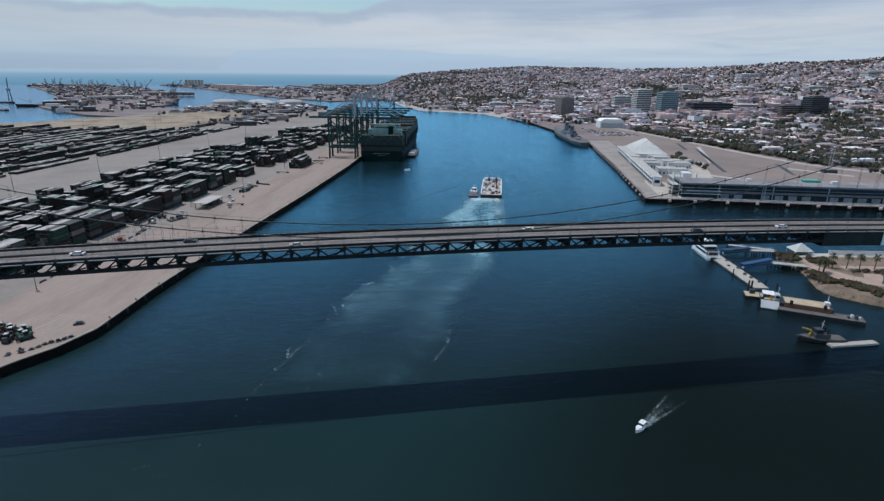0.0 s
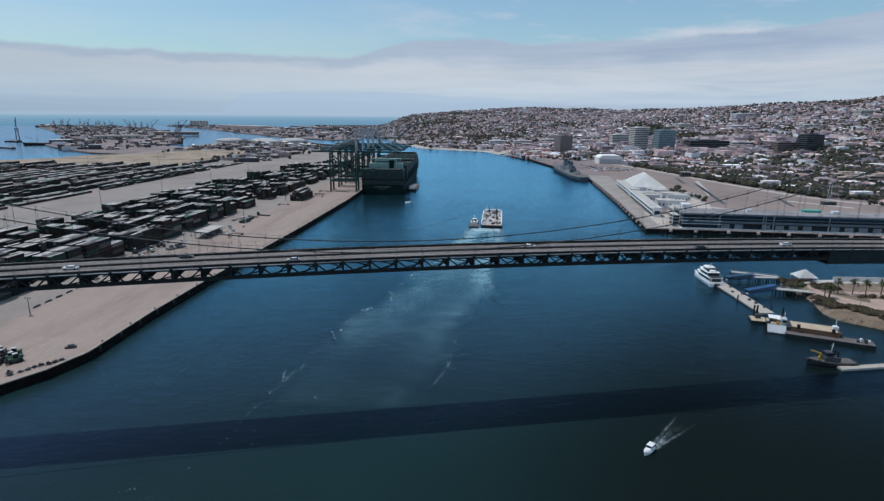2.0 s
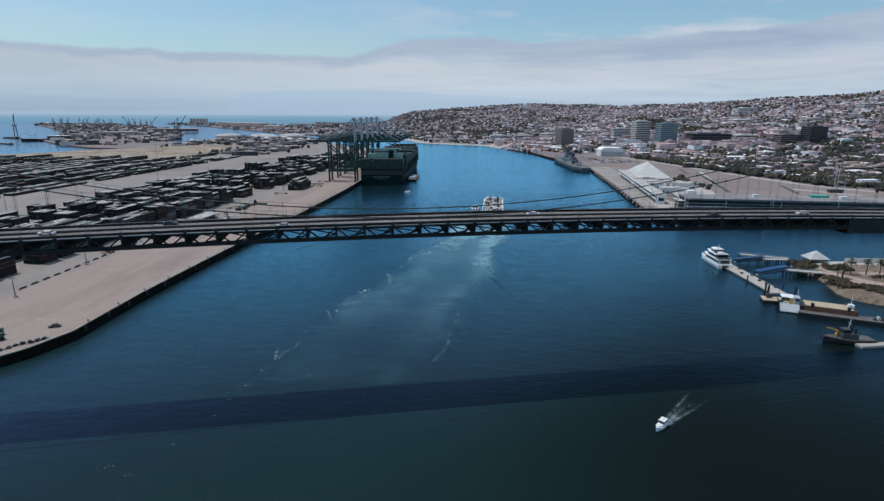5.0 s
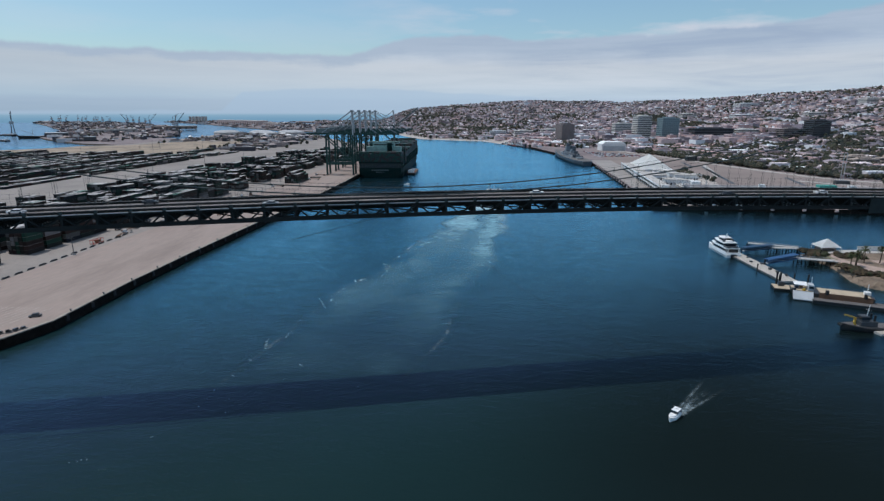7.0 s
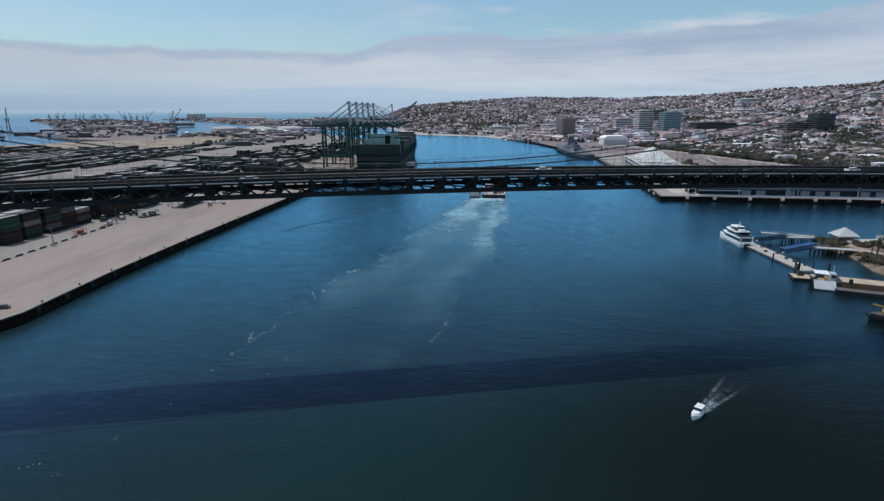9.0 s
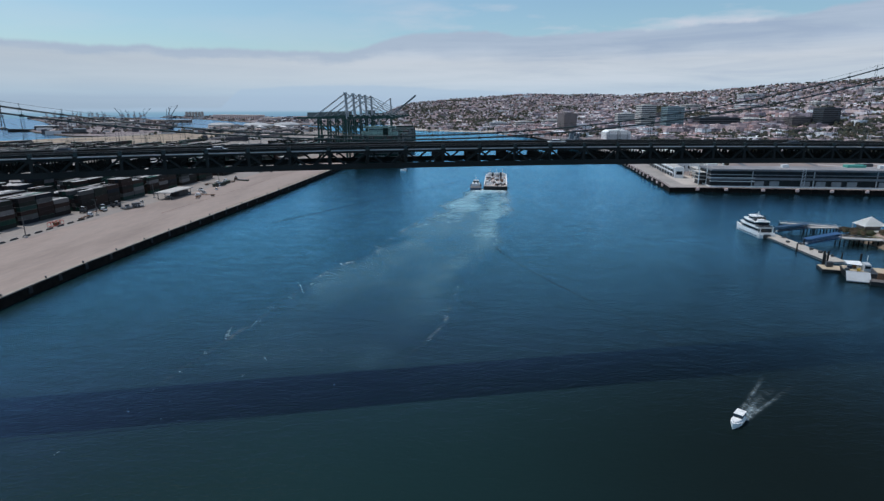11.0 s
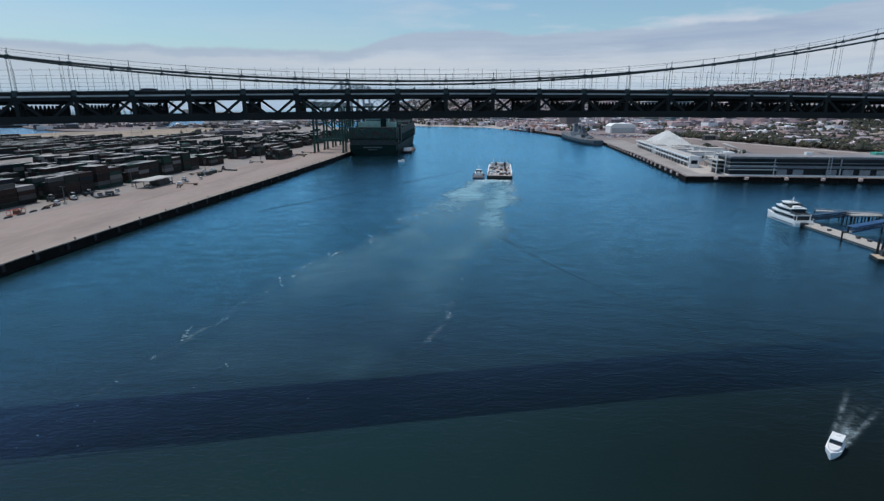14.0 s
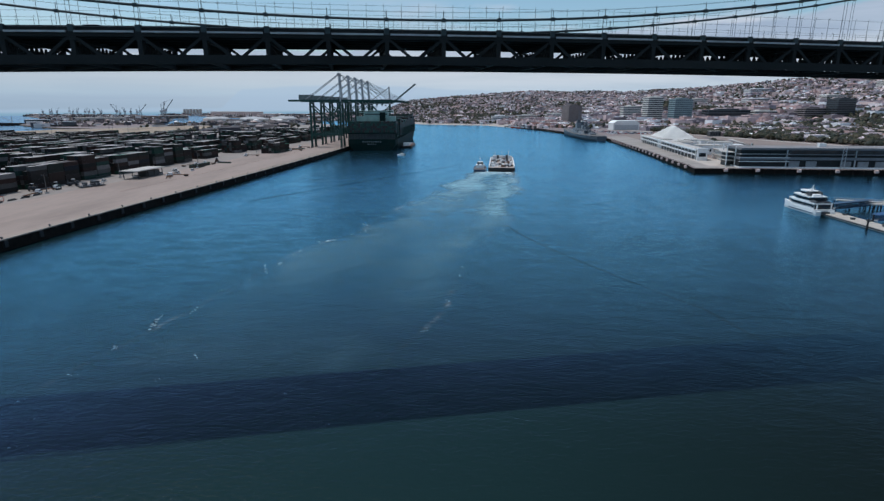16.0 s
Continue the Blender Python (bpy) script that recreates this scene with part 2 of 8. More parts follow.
def foam_material(name, strength, scale, stretch, colour=(0.55, 0.62, 0.66), lo=0.45, hi=0.75, rough=0.6, ior=1.4):
    """Broken foam and disturbed water: clear where the noise is low."""
    m = bpy.data.materials.new(name)
    m.use_nodes = True
    t = m.node_tree
    bsdf = t.nodes["Principled BSDF"]
    geo = t.nodes.new("ShaderNodeNewGeometry")
    mp = t.nodes.new("ShaderNodeMapping")
    mp.inputs["Scale"].default_value = stretch
    t.links.new(geo.outputs["Position"], mp.inputs[0])
    n1 = node(t, "ShaderNodeTexNoise", Scale=scale, Detail=6.0, Roughness=0.68, Distortion=0.8)
    n2 = node(t, "ShaderNodeTexNoise", Scale=scale * 0.23, Detail=3.0, Roughness=0.5)
    for n in (n1, n2):
        t.links.new(mp.outputs[0], n.inputs["Vector"])
    fade = t.nodes.new("ShaderNodeAttribute")
    fade.attribute_name = "fade"
    s = math_node(t, "ADD", math_node(t, "MULTIPLY", n1.outputs[0], 0.65), math_node(t, "MULTIPLY", n2.outputs[0], 0.35))
    a = ramp_node(t, s, [(lo, (0, 0, 0)), (hi, (1, 1, 1))])
    a = math_node(t, "MULTIPLY", a, fade.outputs["Fac"])
    a = math_node(t, "MULTIPLY", a, strength, clamp=True)
    bsdf.inputs["Base Color"].default_value = (*colour, 1)
    bsdf.inputs["Roughness"].default_value = rough
    bsdf.inputs["IOR"].default_value = ior
    t.links.new(a, bsdf.inputs["Alpha"])
    return m


def glass_material(name, col, rough=0.08):
    m = bpy.data.materials.new(name)
    m.use_nodes = True
    b = m.node_tree.nodes["Principled BSDF"]
    b.inputs["Base Color"].default_value = (*col, 1)
    b.inputs["Roughness"].default_value = rough
    b.inputs["Specular IOR Level"].default_value = 0.6
    return m


def leaf_material(name, palette, by="island"):
    return surface(name, palette[0], rough=0.75, var=0.35, scale=0.05, fine=1.1, bump=0.4, palette=palette, by=by, spec=0.2)


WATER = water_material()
WAKE = foam_material("wake_water", 1.5, 0.16, (0.6, 1.0, 1.0), (0.095, 0.235, 0.30), 0.36, 0.66, 0.42, 2.25)
STREAK = foam_material("wake_streaks", 1.3, 0.42, (0.30, 1.0, 1.0), (0.19, 0.36, 0.42), 0.46, 0.64, 0.45, 1.7)
CHURN = foam_material("churned_water", 0.95, 0.22, (0.6, 0.8, 1.0), (0.38, 0.52, 0.56), 0.38, 0.64)
FOAM = foam_material("foam", 0.9, 0.9, (0.8, 1.0, 1.0), (0.56, 0.67, 0.71), 0.42, 0.62)
SPRAY = foam_material("spray", 0.9, 1.1, (1, 1, 1), (0.66, 0.74, 0.77), 0.42, 0.60)
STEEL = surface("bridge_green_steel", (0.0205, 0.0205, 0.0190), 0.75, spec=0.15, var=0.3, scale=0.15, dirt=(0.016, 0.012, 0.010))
ROAD = surface("bridge_roadway", (0.165, 0.147, 0.138), 0.85, var=0.35, scale=0.25, stretch=(0.05, 2, 1))
MEDIAN = surface("dark_median_barrier", (0.035, 0.034, 0.032), 0.85, var=0.3)
CURB = surface("sunlit_barrier_grey", (0.30, 0.29, 0.28), 0.85)
PAINT = surface("road_paint", (0.42, 0.38, 0.33), 0.7, var=0.3, scale=0.6)
CABLE = surface("bridge_cable_paint", (0.022, 0.034, 0.034), 0.5, var=0.2)
APRON = surface("apron_concrete", (0.280, 0.217, 0.182), 0.9, var=0.20, scale=0.05, fine=0.5, bump=0.05, dirt=(0.20, 0.165, 0.14), stretch=(1.0, 0.22, 1.0))
YARD = surface("yard_asphalt", (0.245, 0.212, 0.186), 0.9, var=0.22, scale=0.012, fine=0.4, bump=0.05, dirt=(0.12, 0.11, 0.10))
PIERCON = surface("pier_concrete", (0.285, 0.255, 0.23), 0.9, var=0.25, scale=0.04, fine=0.4, bump=0.05, dirt=(0.18, 0.15, 0.13))
QUAYWALL = surface("quay_wall_timber_rubber_and_shade", (0.012, 0.0095, 0.008), 0.9, spec=0.08, var=0.5, scale=0.3)
QUAYCAP = surface("quay_cap_concrete", (0.30, 0.25, 0.205), 0.9, var=0.2, scale=0.2)
EARTH = surface("bare_earth", (0.27, 0.21, 0.15), 0.95, var=0.55, scale=0.02, fine=0.12, bump=0.05, dirt=(0.10, 0.085, 0.07))
TOWN = surface("town_ground", (0.196, 0.155, 0.148), 0.95, var=0.4, scale=0.015, fine=0.12, bump=0.05, dirt=(0.11, 0.10, 0.085))
LOT = surface("parking_asphalt", (0.220, 0.173, 0.150), 0.9, var=0.16, scale=0.012, fine=0.25, bump=0.05)
SAND = surface("shore_sand_and_rock", (0.17, 0.125, 0.088), 0.95, var=0.4, scale=0.12, fine=0.8, bump=0.4)
BEACHSAND = surface("pale_beach_sand", (0.38, 0.335, 0.295), 0.95, var=0.2, scale=0.05)
PATH_PAVING = surface("promenade_paving", (0.36, 0.265, 0.215), 0.9, var=0.14, scale=0.2, fine=1.2)
LAWN = surface("dry_lawn", (0.13, 0.12, 0.05), 0.95, var=0.4, scale=0.1, fine=1.5)
WHITE = surface("white_paint", (0.74, 0.73, 0.71), 0.45, var=0.08, scale=0.4)
GREYPAINT = surface("grey_paint", (0.42, 0.43, 0.44), 0.55, var=0.12, scale=0.3)
DARKGREY = surface("dark_grey_paint", (0.05, 0.053, 0.057), 0.55, var=0.2, scale=0.3)
BLACK = surface("black_rubber", (0.015, 0.015, 0.016), 0.8, var=0.2)
CRANE_GREEN = surface("crane_green_paint", (0.010, 0.045, 0.036), 0.5, var=0.25, scale=0.12)
CRANE_GREY = surface("crane_light_grey_paint", (0.38, 0.375, 0.37), 0.5, var=0.2, scale=0.2)
BOOMGREY = surface("dull_green_grey_paint", (0.13, 0.155, 0.15), 0.6, var=0.25, scale=0.2)
HULL_GREEN = surface("ship_green_hull", (0.006, 0.020, 0.017), 0.65, spec=0.12, var=0.25, scale=0.06, dirt=(0.02, 0.014, 0.010))
HULL_GREY = surface("warship_grey_hull", (0.075, 0.085, 0.098), 0.55, var=0.18, scale=0.1)
HULL_BLUE = surface("dark_blue_hull", (0.02, 0.045, 0.09), 0.4, var=0.15)
HULL_BLACK = surface("black_hull", (0.02, 0.021, 0.023), 0.5, var=0.3, dirt=(0.07, 0.04, 0.025))
BLUE = surface("blue_gangway_paint", (0.02, 0.065, 0.16), 0.45, var=0.15)
RED = surface("red_paint", (0.42, 0.07, 0.045), 0.5, var=0.2)
ORANGE = surface("orange_fender", (0.66, 0.47, 0.41), 0.6, var=0.2, scale=1.0)
YELLOW = surface("yellow_paint", (0.55, 0.32, 0.04), 0.5, var=0.2)
TIMBER = surface("weathered_deck_timber", (0.40, 0.36, 0.31), 0.85, var=0.2, scale=0.4, stretch=(4, 0.5, 1))
TAN_DECK = surface("tan_barge_deck", (0.42, 0.34, 0.24), 0.9, var=0.25, scale=0.2, dirt=(0.2, 0.14, 0.09))
RUST = surface("rusty_steel", (0.16, 0.085, 0.05), 0.85, var=0.4, scale=0.3)
CONCRETE = surface("pale_concrete", (0.42, 0.39, 0.355), 0.85, var=0.14, scale=0.15)
CANVAS = surface("white_tent_canvas", (0.80, 0.79, 0.76), 0.7, var=0.06, scale=0.2)
GLASS_DARK = glass_material("dark_window_glass", (0.015, 0.02, 0.026))
GLASS_TEAL = glass_material("teal_tower_glass", (0.05, 0.085, 0.10), 0.12)
TRUNK = surface("palm_bark", (0.13, 0.095, 0.065), 0.95, var=0.3, scale=2)
PALM_LEAF = leaf_material("palm_fronds", [(0.035, 0.049, 0.017), (0.045, 0.052, 0.021), (0.059, 0.052, 0.025)])
TREE_LEAF = leaf_material("town_foliage", [(0.034, 0.039, 0.025), (0.045, 0.047, 0.028), (0.024, 0.029, 0.021), (0.062, 0.054, 0.036), (0.036, 0.038, 0.030), (0.068, 0.057, 0.037)])
BUSH = leaf_material("shore_bushes", [(0.039, 0.029, 0.016), (0.029, 0.033, 0.014), (0.055, 0.039, 0.019), (0.033, 0.023, 0.014)])
# side colours are darkened for shade, ROOFTOP paled for sun on the tops
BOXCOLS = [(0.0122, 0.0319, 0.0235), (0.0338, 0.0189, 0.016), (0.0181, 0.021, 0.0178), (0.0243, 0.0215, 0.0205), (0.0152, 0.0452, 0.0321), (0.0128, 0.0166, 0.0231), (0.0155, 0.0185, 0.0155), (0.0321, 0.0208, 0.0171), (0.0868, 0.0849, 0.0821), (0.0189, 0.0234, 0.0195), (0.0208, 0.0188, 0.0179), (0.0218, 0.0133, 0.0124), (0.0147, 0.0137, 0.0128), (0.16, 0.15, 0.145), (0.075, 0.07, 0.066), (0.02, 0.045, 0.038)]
CONTAINER = surface("container_side_shaded", BOXCOLS[0], 0.6, var=0.22, scale=0.3, fine=2.0, palette=BOXCOLS, by="object", dirt=(0.03, 0.02, 0.015), spec=0.15)
CONTAINERS = surface("container_side_shaded_joined", BOXCOLS[0], 0.6, var=0.22, scale=0.3, fine=2.0, palette=BOXCOLS, by="island", dirt=(0.03, 0.02, 0.015), spec=0.15)
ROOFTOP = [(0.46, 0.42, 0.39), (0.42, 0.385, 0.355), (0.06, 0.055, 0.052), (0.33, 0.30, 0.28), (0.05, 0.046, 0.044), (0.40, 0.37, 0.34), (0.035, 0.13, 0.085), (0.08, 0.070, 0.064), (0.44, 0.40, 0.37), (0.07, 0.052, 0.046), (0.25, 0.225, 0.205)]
BOXROOF = surface("container_roof_sunlit", (0.42, 0.41, 0.40), 0.6, var=0.2, scale=0.2, palette=ROOFTOP, by="object", dirt=(0.25, 0.16, 0.11))
BOXROOFS = surface("container_roof_sunlit_joined", (0.42, 0.41, 0.40), 0.6, var=0.2, scale=0.2, palette=ROOFTOP, by="island", dirt=(0.25, 0.16, 0.11))
# house and roof palettes lifted paler and mauve: distance haze put into colour
HOUSECOLS = [(0.593, 0.464, 0.445), (0.311, 0.246, 0.251), (0.782, 0.705, 0.702), (0.205, 0.168, 0.177), (0.499, 0.336, 0.308), (0.641, 0.509, 0.479), (0.288, 0.252, 0.279), (0.8, 0.8, 0.8)]
HOUSE = surface("house_walls", HOUSECOLS[0], 0.9, var=0.15, palette=HOUSECOLS, by="island", bump=0)
ROOFCOLS = [(0.224, 0.182, 0.194), (0.424, 0.286, 0.269), (0.118, 0.105, 0.117), (0.635, 0.521, 0.526), (0.288, 0.193, 0.183), (0.341, 0.286, 0.306), (0.182, 0.154, 0.174), (0.8, 0.8, 0.8), (0.13, 0.11, 0.114), (0.482, 0.319, 0.292), (0.165, 0.138, 0.149), (0.776, 0.661, 0.663), (0.282, 0.23, 0.246)]
SHEDCOLS = [(0.15, 0.12, 0.115), (0.08, 0.075, 0.085), (0.30, 0.25, 0.235), (0.05, 0.05, 0.06), (0.20, 0.15, 0.135), (0.52, 0.49, 0.47), (0.10, 0.095, 0.10), (0.36, 0.28, 0.25), (0.66, 0.63, 0.61)]
SHED = surface("harbour_shed_metal", SHEDCOLS[0], 0.8, var=0.2, palette=SHEDCOLS, by="island", bump=0)
ROOF = surface("house_roofs", ROOFCOLS[0], 0.9, var=0.2, palette=ROOFCOLS, by="island", bump=0)
CARCOLS = [(0.6, 0.6, 0.6), (0.03, 0.03, 0.035), (0.3, 0.31, 0.33), (0.7, 0.7, 0.7), (0.10, 0.12, 0.16), (0.25, 0.04, 0.04)]
CARPAINT = surface("car_paint", CARCOLS[0], 0.25, var=0.05, palette=CARCOLS, by="object", bump=0)
CARPAINTS = surface("car_paint_joined", CARCOLS[0], 0.3, var=0.05, palette=CARCOLS, by="island", bump=0)


# ---- building helpers ----
def thing(name, at, label, category, group="", turn=0.0, kind=""):
    ob = new(name)
    ob.matrix_world = pose(at[0], at[1], at[2], 0, 0, turn)
    ob.empty_display_size = 0.5
    return tagged(ob, label, category, group, kind)


def mesh_from(name, bm, *mats):
    me = bpy.data.meshes.new(name)
    bm.to_mesh(me)
    bm.free()
    for m in mats:
        me.materials.append(m)
    return me


def part(name, bm, mat, parent=None, label=""):
    mats = mat if isinstance(mat, (list, tuple)) else (mat,)
    ob = new(name, mesh_from(name, bm, *mats))
    if parent is not None:
        ob.parent = parent
    return tagged(ob, label)


def piece(name, mesh, parent, m):
    """A part that shares its mesh with its like."""
    ob = new(name, mesh)
    ob.parent = parent
    ob.matrix_basis = m
    return ob


def box(bm, c, s, turn=0.0, taper=1.0, mat=0):
    """A box with centre of its base c and size s; the top may be tapered."""
    x, y, z = c
    a, b, h = s[0] / 2, s[1] / 2, s[2]
    ca, sa = math.cos(turn), math.sin(turn)
    vs = []
    for zz, k in ((0, 1.0), (h, taper)):
        for px_, py_ in ((-a, -b), (a, -b), (a, b), (-a, b)):
            u, v = px_ * k, py_ * k
            vs.append(bm.verts.new((x + u * ca - v * sa, y + u * sa + v * ca, z + zz)))
    fs = [bm.faces.new([vs[i] for i in q]) for q in ((3, 2, 1, 0), (4, 5, 6, 7), (0, 1, 5, 4), (1, 2, 6, 5), (2, 3, 7, 6), (3, 0, 4, 7))]
    for f in fs:
        f.material_index = mat
    return fs


def beam(bm, p, q, w, d=None, mat=0):
    """A straight member of section w x d from p to q."""
    p, q = Vector(p), Vector(q)
    d = d or w
    way = (q - p).normalized()
    side = way.cross(Vector((0, 0, 1)))
    side = side.normalized() if side.length > 1e-4 else Vector((1, 0, 0))
    up = side.cross(way)
    vs = [bm.verts.new(e + side * (sx * w / 2) + up * (sy * d / 2)) for e in (p, q) for sx, sy in ((-1, -1), (1, -1), (1, 1), (-1, 1))]
    for f in ((3, 2, 1, 0), (4, 5, 6, 7), (0, 1, 5, 4), (1, 2, 6, 5), (2, 3, 7, 6), (3, 0, 4, 7)):
        bm.faces.new([vs[i] for i in f]).material_index = mat


def rod(bm, p, q, r, n=6, r2=None, mat=0):
    p, q = Vector(p), Vector(q)
    r2 = r if r2 is None else r2
    way = (q - p).normalized()
    side = way.cross(Vector((0, 0, 1)))
    side = side.normalized() if side.length > 1e-4 else Vector((1, 0, 0))
    up = side.cross(way)
    rings = [[bm.verts.new(e + (side * math.cos(2 * math.pi * i / n) + up * math.sin(2 * math.pi * i / n)) * k) for i in range(n)] for e, k in ((p, r), (q, r2))]
    for i in range(n):
        bm.faces.new((rings[0][i], rings[0][(i + 1) % n], rings[1][(i + 1) % n], rings[1][i])).material_index = mat
    for ring, order in ((rings[0], -1), (rings[1], 1)):
        bm.faces.new(ring[::order]).material_index = mat


def prism(bm, poly, z0, z1, mat=0, side=None, top=True):
    """An upright prism on the outline poly."""
    side = mat if side is None else side
    lo = [bm.verts.new((x, y, z0)) for x, y in poly]
    hi = [bm.verts.new((x, y, z1)) for x, y in poly]
    n = len(poly)
    for i in range(n):
        bm.faces.new((lo[i], lo[(i + 1) % n], hi[(i + 1) % n], hi[i])).material_index = side
    if top:
        bm.faces.new(hi).material_index = mat
    bm.faces.new(lo[::-1]).material_index = side


def hull(bm, length, beam_w, sheer, draft=1.0, bow=0.35, stern=0.9, flare=0.75, n=14, mat=0):
    """A closed hull along +y, stern at y=0, keel under z=0; sheer is the deck's height at stern, middle and bow."""
    rows = []
    for i in range(n + 1):
        s = i / n
        y = s * length
        w = beam_w / 2
        if s > 1 - bow:
            k = (s - (1 - bow)) / bow
            w *= max(0.02, 1 - k ** 2.1)
        elif s < 0.12:
            w *= stern + (1 - stern) * (s / 0.12)
        deck = np.interp(s, (0, 0.5, 1), sheer)
        k = 1.0 if s < 1 - bow else 1 - 0.35 * (s - (1 - bow)) / bow
        yo = 0.0 if s < 0.97 else -length * 0.02
        rows.append([(-w, y, deck), (-w * (flare + 0.2), y + yo, deck * 0.4), (-w * flare * k, y + yo, -draft * 0.4), (0, y + yo, -draft), (w * flare * k, y + yo, -draft * 0.4), (w * (flare + 0.2), y + yo, deck * 0.4), (w, y, deck)])
    vs = [[bm.verts.new(p) for p in r] for r in rows]
    for a, b in zip(vs, vs[1:]):
        for j in range(6):
            bm.faces.new((a[j], b[j], b[j + 1], a[j + 1])).material_index = mat
        bm.faces.new((a[6], b[6], b[0], a[0])).material_index = mat
    bm.faces.new(vs[0]).material_index = mat
    bm.faces.new(vs[-1][::-1]).material_index = mat
    bmesh.ops.recalc_face_normals(bm, faces=bm.faces[:])


def stuff_mesh(name, verts, faces, mats, mat_index=None, label="", category="", parent=None, kind="stuff"):
    me = bpy.data.meshes.new(name)
    me.from_pydata(verts, [], faces)
    for m in mats:
        me.materials.append(m)
    if mat_index is not None:
        me.polygons.foreach_set("material_index", mat_index)
    me.update()
    ob = new(name, me)
    if parent is not None:
        ob.parent = parent
    return tagged(ob, label, category, "", kind)


def ground_slab(name, poly, z0, z1, mats, label, category="ground"):
    bm = bmesh.new()
    prism(bm, poly, z0, z1, 0, 1)
    bmesh.ops.recalc_face_normals(bm, faces=bm.faces[:])
    ob = part(name, bm, mats)
    return tagged(ob, label, category, "", "structure")

# ---- water and land ----
def water_sheet():
    bm = bmesh.new()
    n = 72
    ring = [bm.verts.new((4850 * math.cos(2 * math.pi * i / n), 4850 * math.sin(2 * math.pi * i / n) - 100, 0)) for i in range(n)]
    bm.faces.new(ring)
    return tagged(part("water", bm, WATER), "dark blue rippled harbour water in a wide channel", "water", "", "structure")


water_sheet()
WEST_QUAY = [(-330, -190), (-205, -52), (-178, 0), (-171, 11), (-165, 29), (-165, 80), (-162, 142), (-158, 200), (-150, 310), (-141, 480), (-139.5, 560), (-139, 1040)]
WEST_POLY = WEST_QUAY + [(-170, 1180), (-311, 1331), (-439, 1590), (-560, 1790), (-700, 1870), (-870, 1790), (-850, 1600), (-845, 1450), (-835, 1160), (-910, 1120), (-925, 1035), (-960, 988), (-1010, 950), (-1600, 700), (-1600, -190)]
ground_slab("ground_terminal", WEST_POLY, -6, 3.9, (YARD, QUAYWALL), "flat paved container terminal ground behind a quay wall")


def strip_between(name, edge, inset, z, mat, label, category):
    """A paved strip that follows a quay edge, inset metres wide on its left."""
    bm = bmesh.new()
    outer = [Vector((x, y)) for x, y in edge]
    inner = [p + Vector((-inset, 0)) for p in outer]
    for lift, (a, b) in ((0, (outer, inner)),):
        va = [bm.verts.new((p.x, p.y, z)) for p in a]
        vb = [bm.verts.new((p.x, p.y, z)) for p in b]
        for i in range(len(a) - 1):
            bm.faces.new((va[i], va[i + 1], vb[i + 1], vb[i]))
    bmesh.ops.recalc_face_normals(bm, faces=bm.faces[:])
    if bm.faces[0].normal.z < 0:
        bmesh.ops.reverse_faces(bm, faces=bm.faces[:])
    bmesh.ops.solidify(bm, geom=bm.faces[:], thickness=0.08)
    return tagged(part(name, bm, mat), label, category, "", "structure")


strip_between("pavement_apron", WEST_QUAY, 66, 4.0, APRON, "broad tan concrete quay apron", "pavement")


def quay_edge():
    bm = bmesh.new()
    for (x0, y0), (x1, y1) in zip(WEST_QUAY, WEST_QUAY[1:]):
        d = Vector((x1 - x0, y1 - y0)).normalized()
        o = Vector((-d.y, d.x)) * 0.6
        beam(bm, (x0 + o.x, y0 + o.y, 4.12), (x1 + o.x, y1 + o.y, 4.12), 1.3, 0.4)
    tagged(part("trim_quay_cap", bm, QUAYCAP), "pale concrete cap along the quay edge", "quay edge", "", "structure")


quay_edge()

EAST_COAST = [(620, 288), (450, 303), (385, 309), (300, 317), (228, 325), (205, 327), (178, 327), (182, 352), (190, 430), (198, 500), (216, 705), (222, 800), (206, 900), (184, 1046), (150, 1271), (127, 1356), (86, 1476), (-34, 1545), (-108, 1591), (-181, 1791), (-260, 2100), (-430, 2350), (-620, 2650), (-760, 3300), (-1400, 4300)]
EAST_POLY = EAST_COAST + [(800, 4700), (2600, 4100), (4000, 2600), (4300, 700), (4300, 286)]
ground_slab("ground_town", EAST_POLY, -6, 3.8, (TOWN, QUAYWALL), "dusty built-up town ground")
LOT_POLY = [(470, 345), (216, 364), (222, 420), (236, 560), (250, 700), (262, 820), (288, 1040), (332, 1052), (382, 871), (414, 728), (439, 630), (460, 566), (490, 522), (530, 485), (640, 440), (640, 332)]
ground_slab("pavement_parking", LOT_POLY, 3.0, 3.95, (LOT, LOT), "wide empty asphalt parking lot", "parking lot")
PIER_POLY = [(640, 288), (450, 305), (385, 311), (300, 319), (228, 327), (205, 329), (180, 329), (184, 352), (192, 430), (200, 500), (218, 705), (226, 800), (262, 800), (236, 520), (222, 400), (216, 362), (640, 330)]
# near-black side colour paints in the shade under the piled pier
ground_slab("pavement_pier", PIER_POLY, 3.0, 4.0, (PIERCON, QUAYWALL), "long concrete cruise ship pier", "pier")

BEACH = [(150, 1300), (127, 1366), (86, 1484), (-34, 1552), (-108, 1598), (-181, 1795), (-262, 2104), (-300, 2180)]


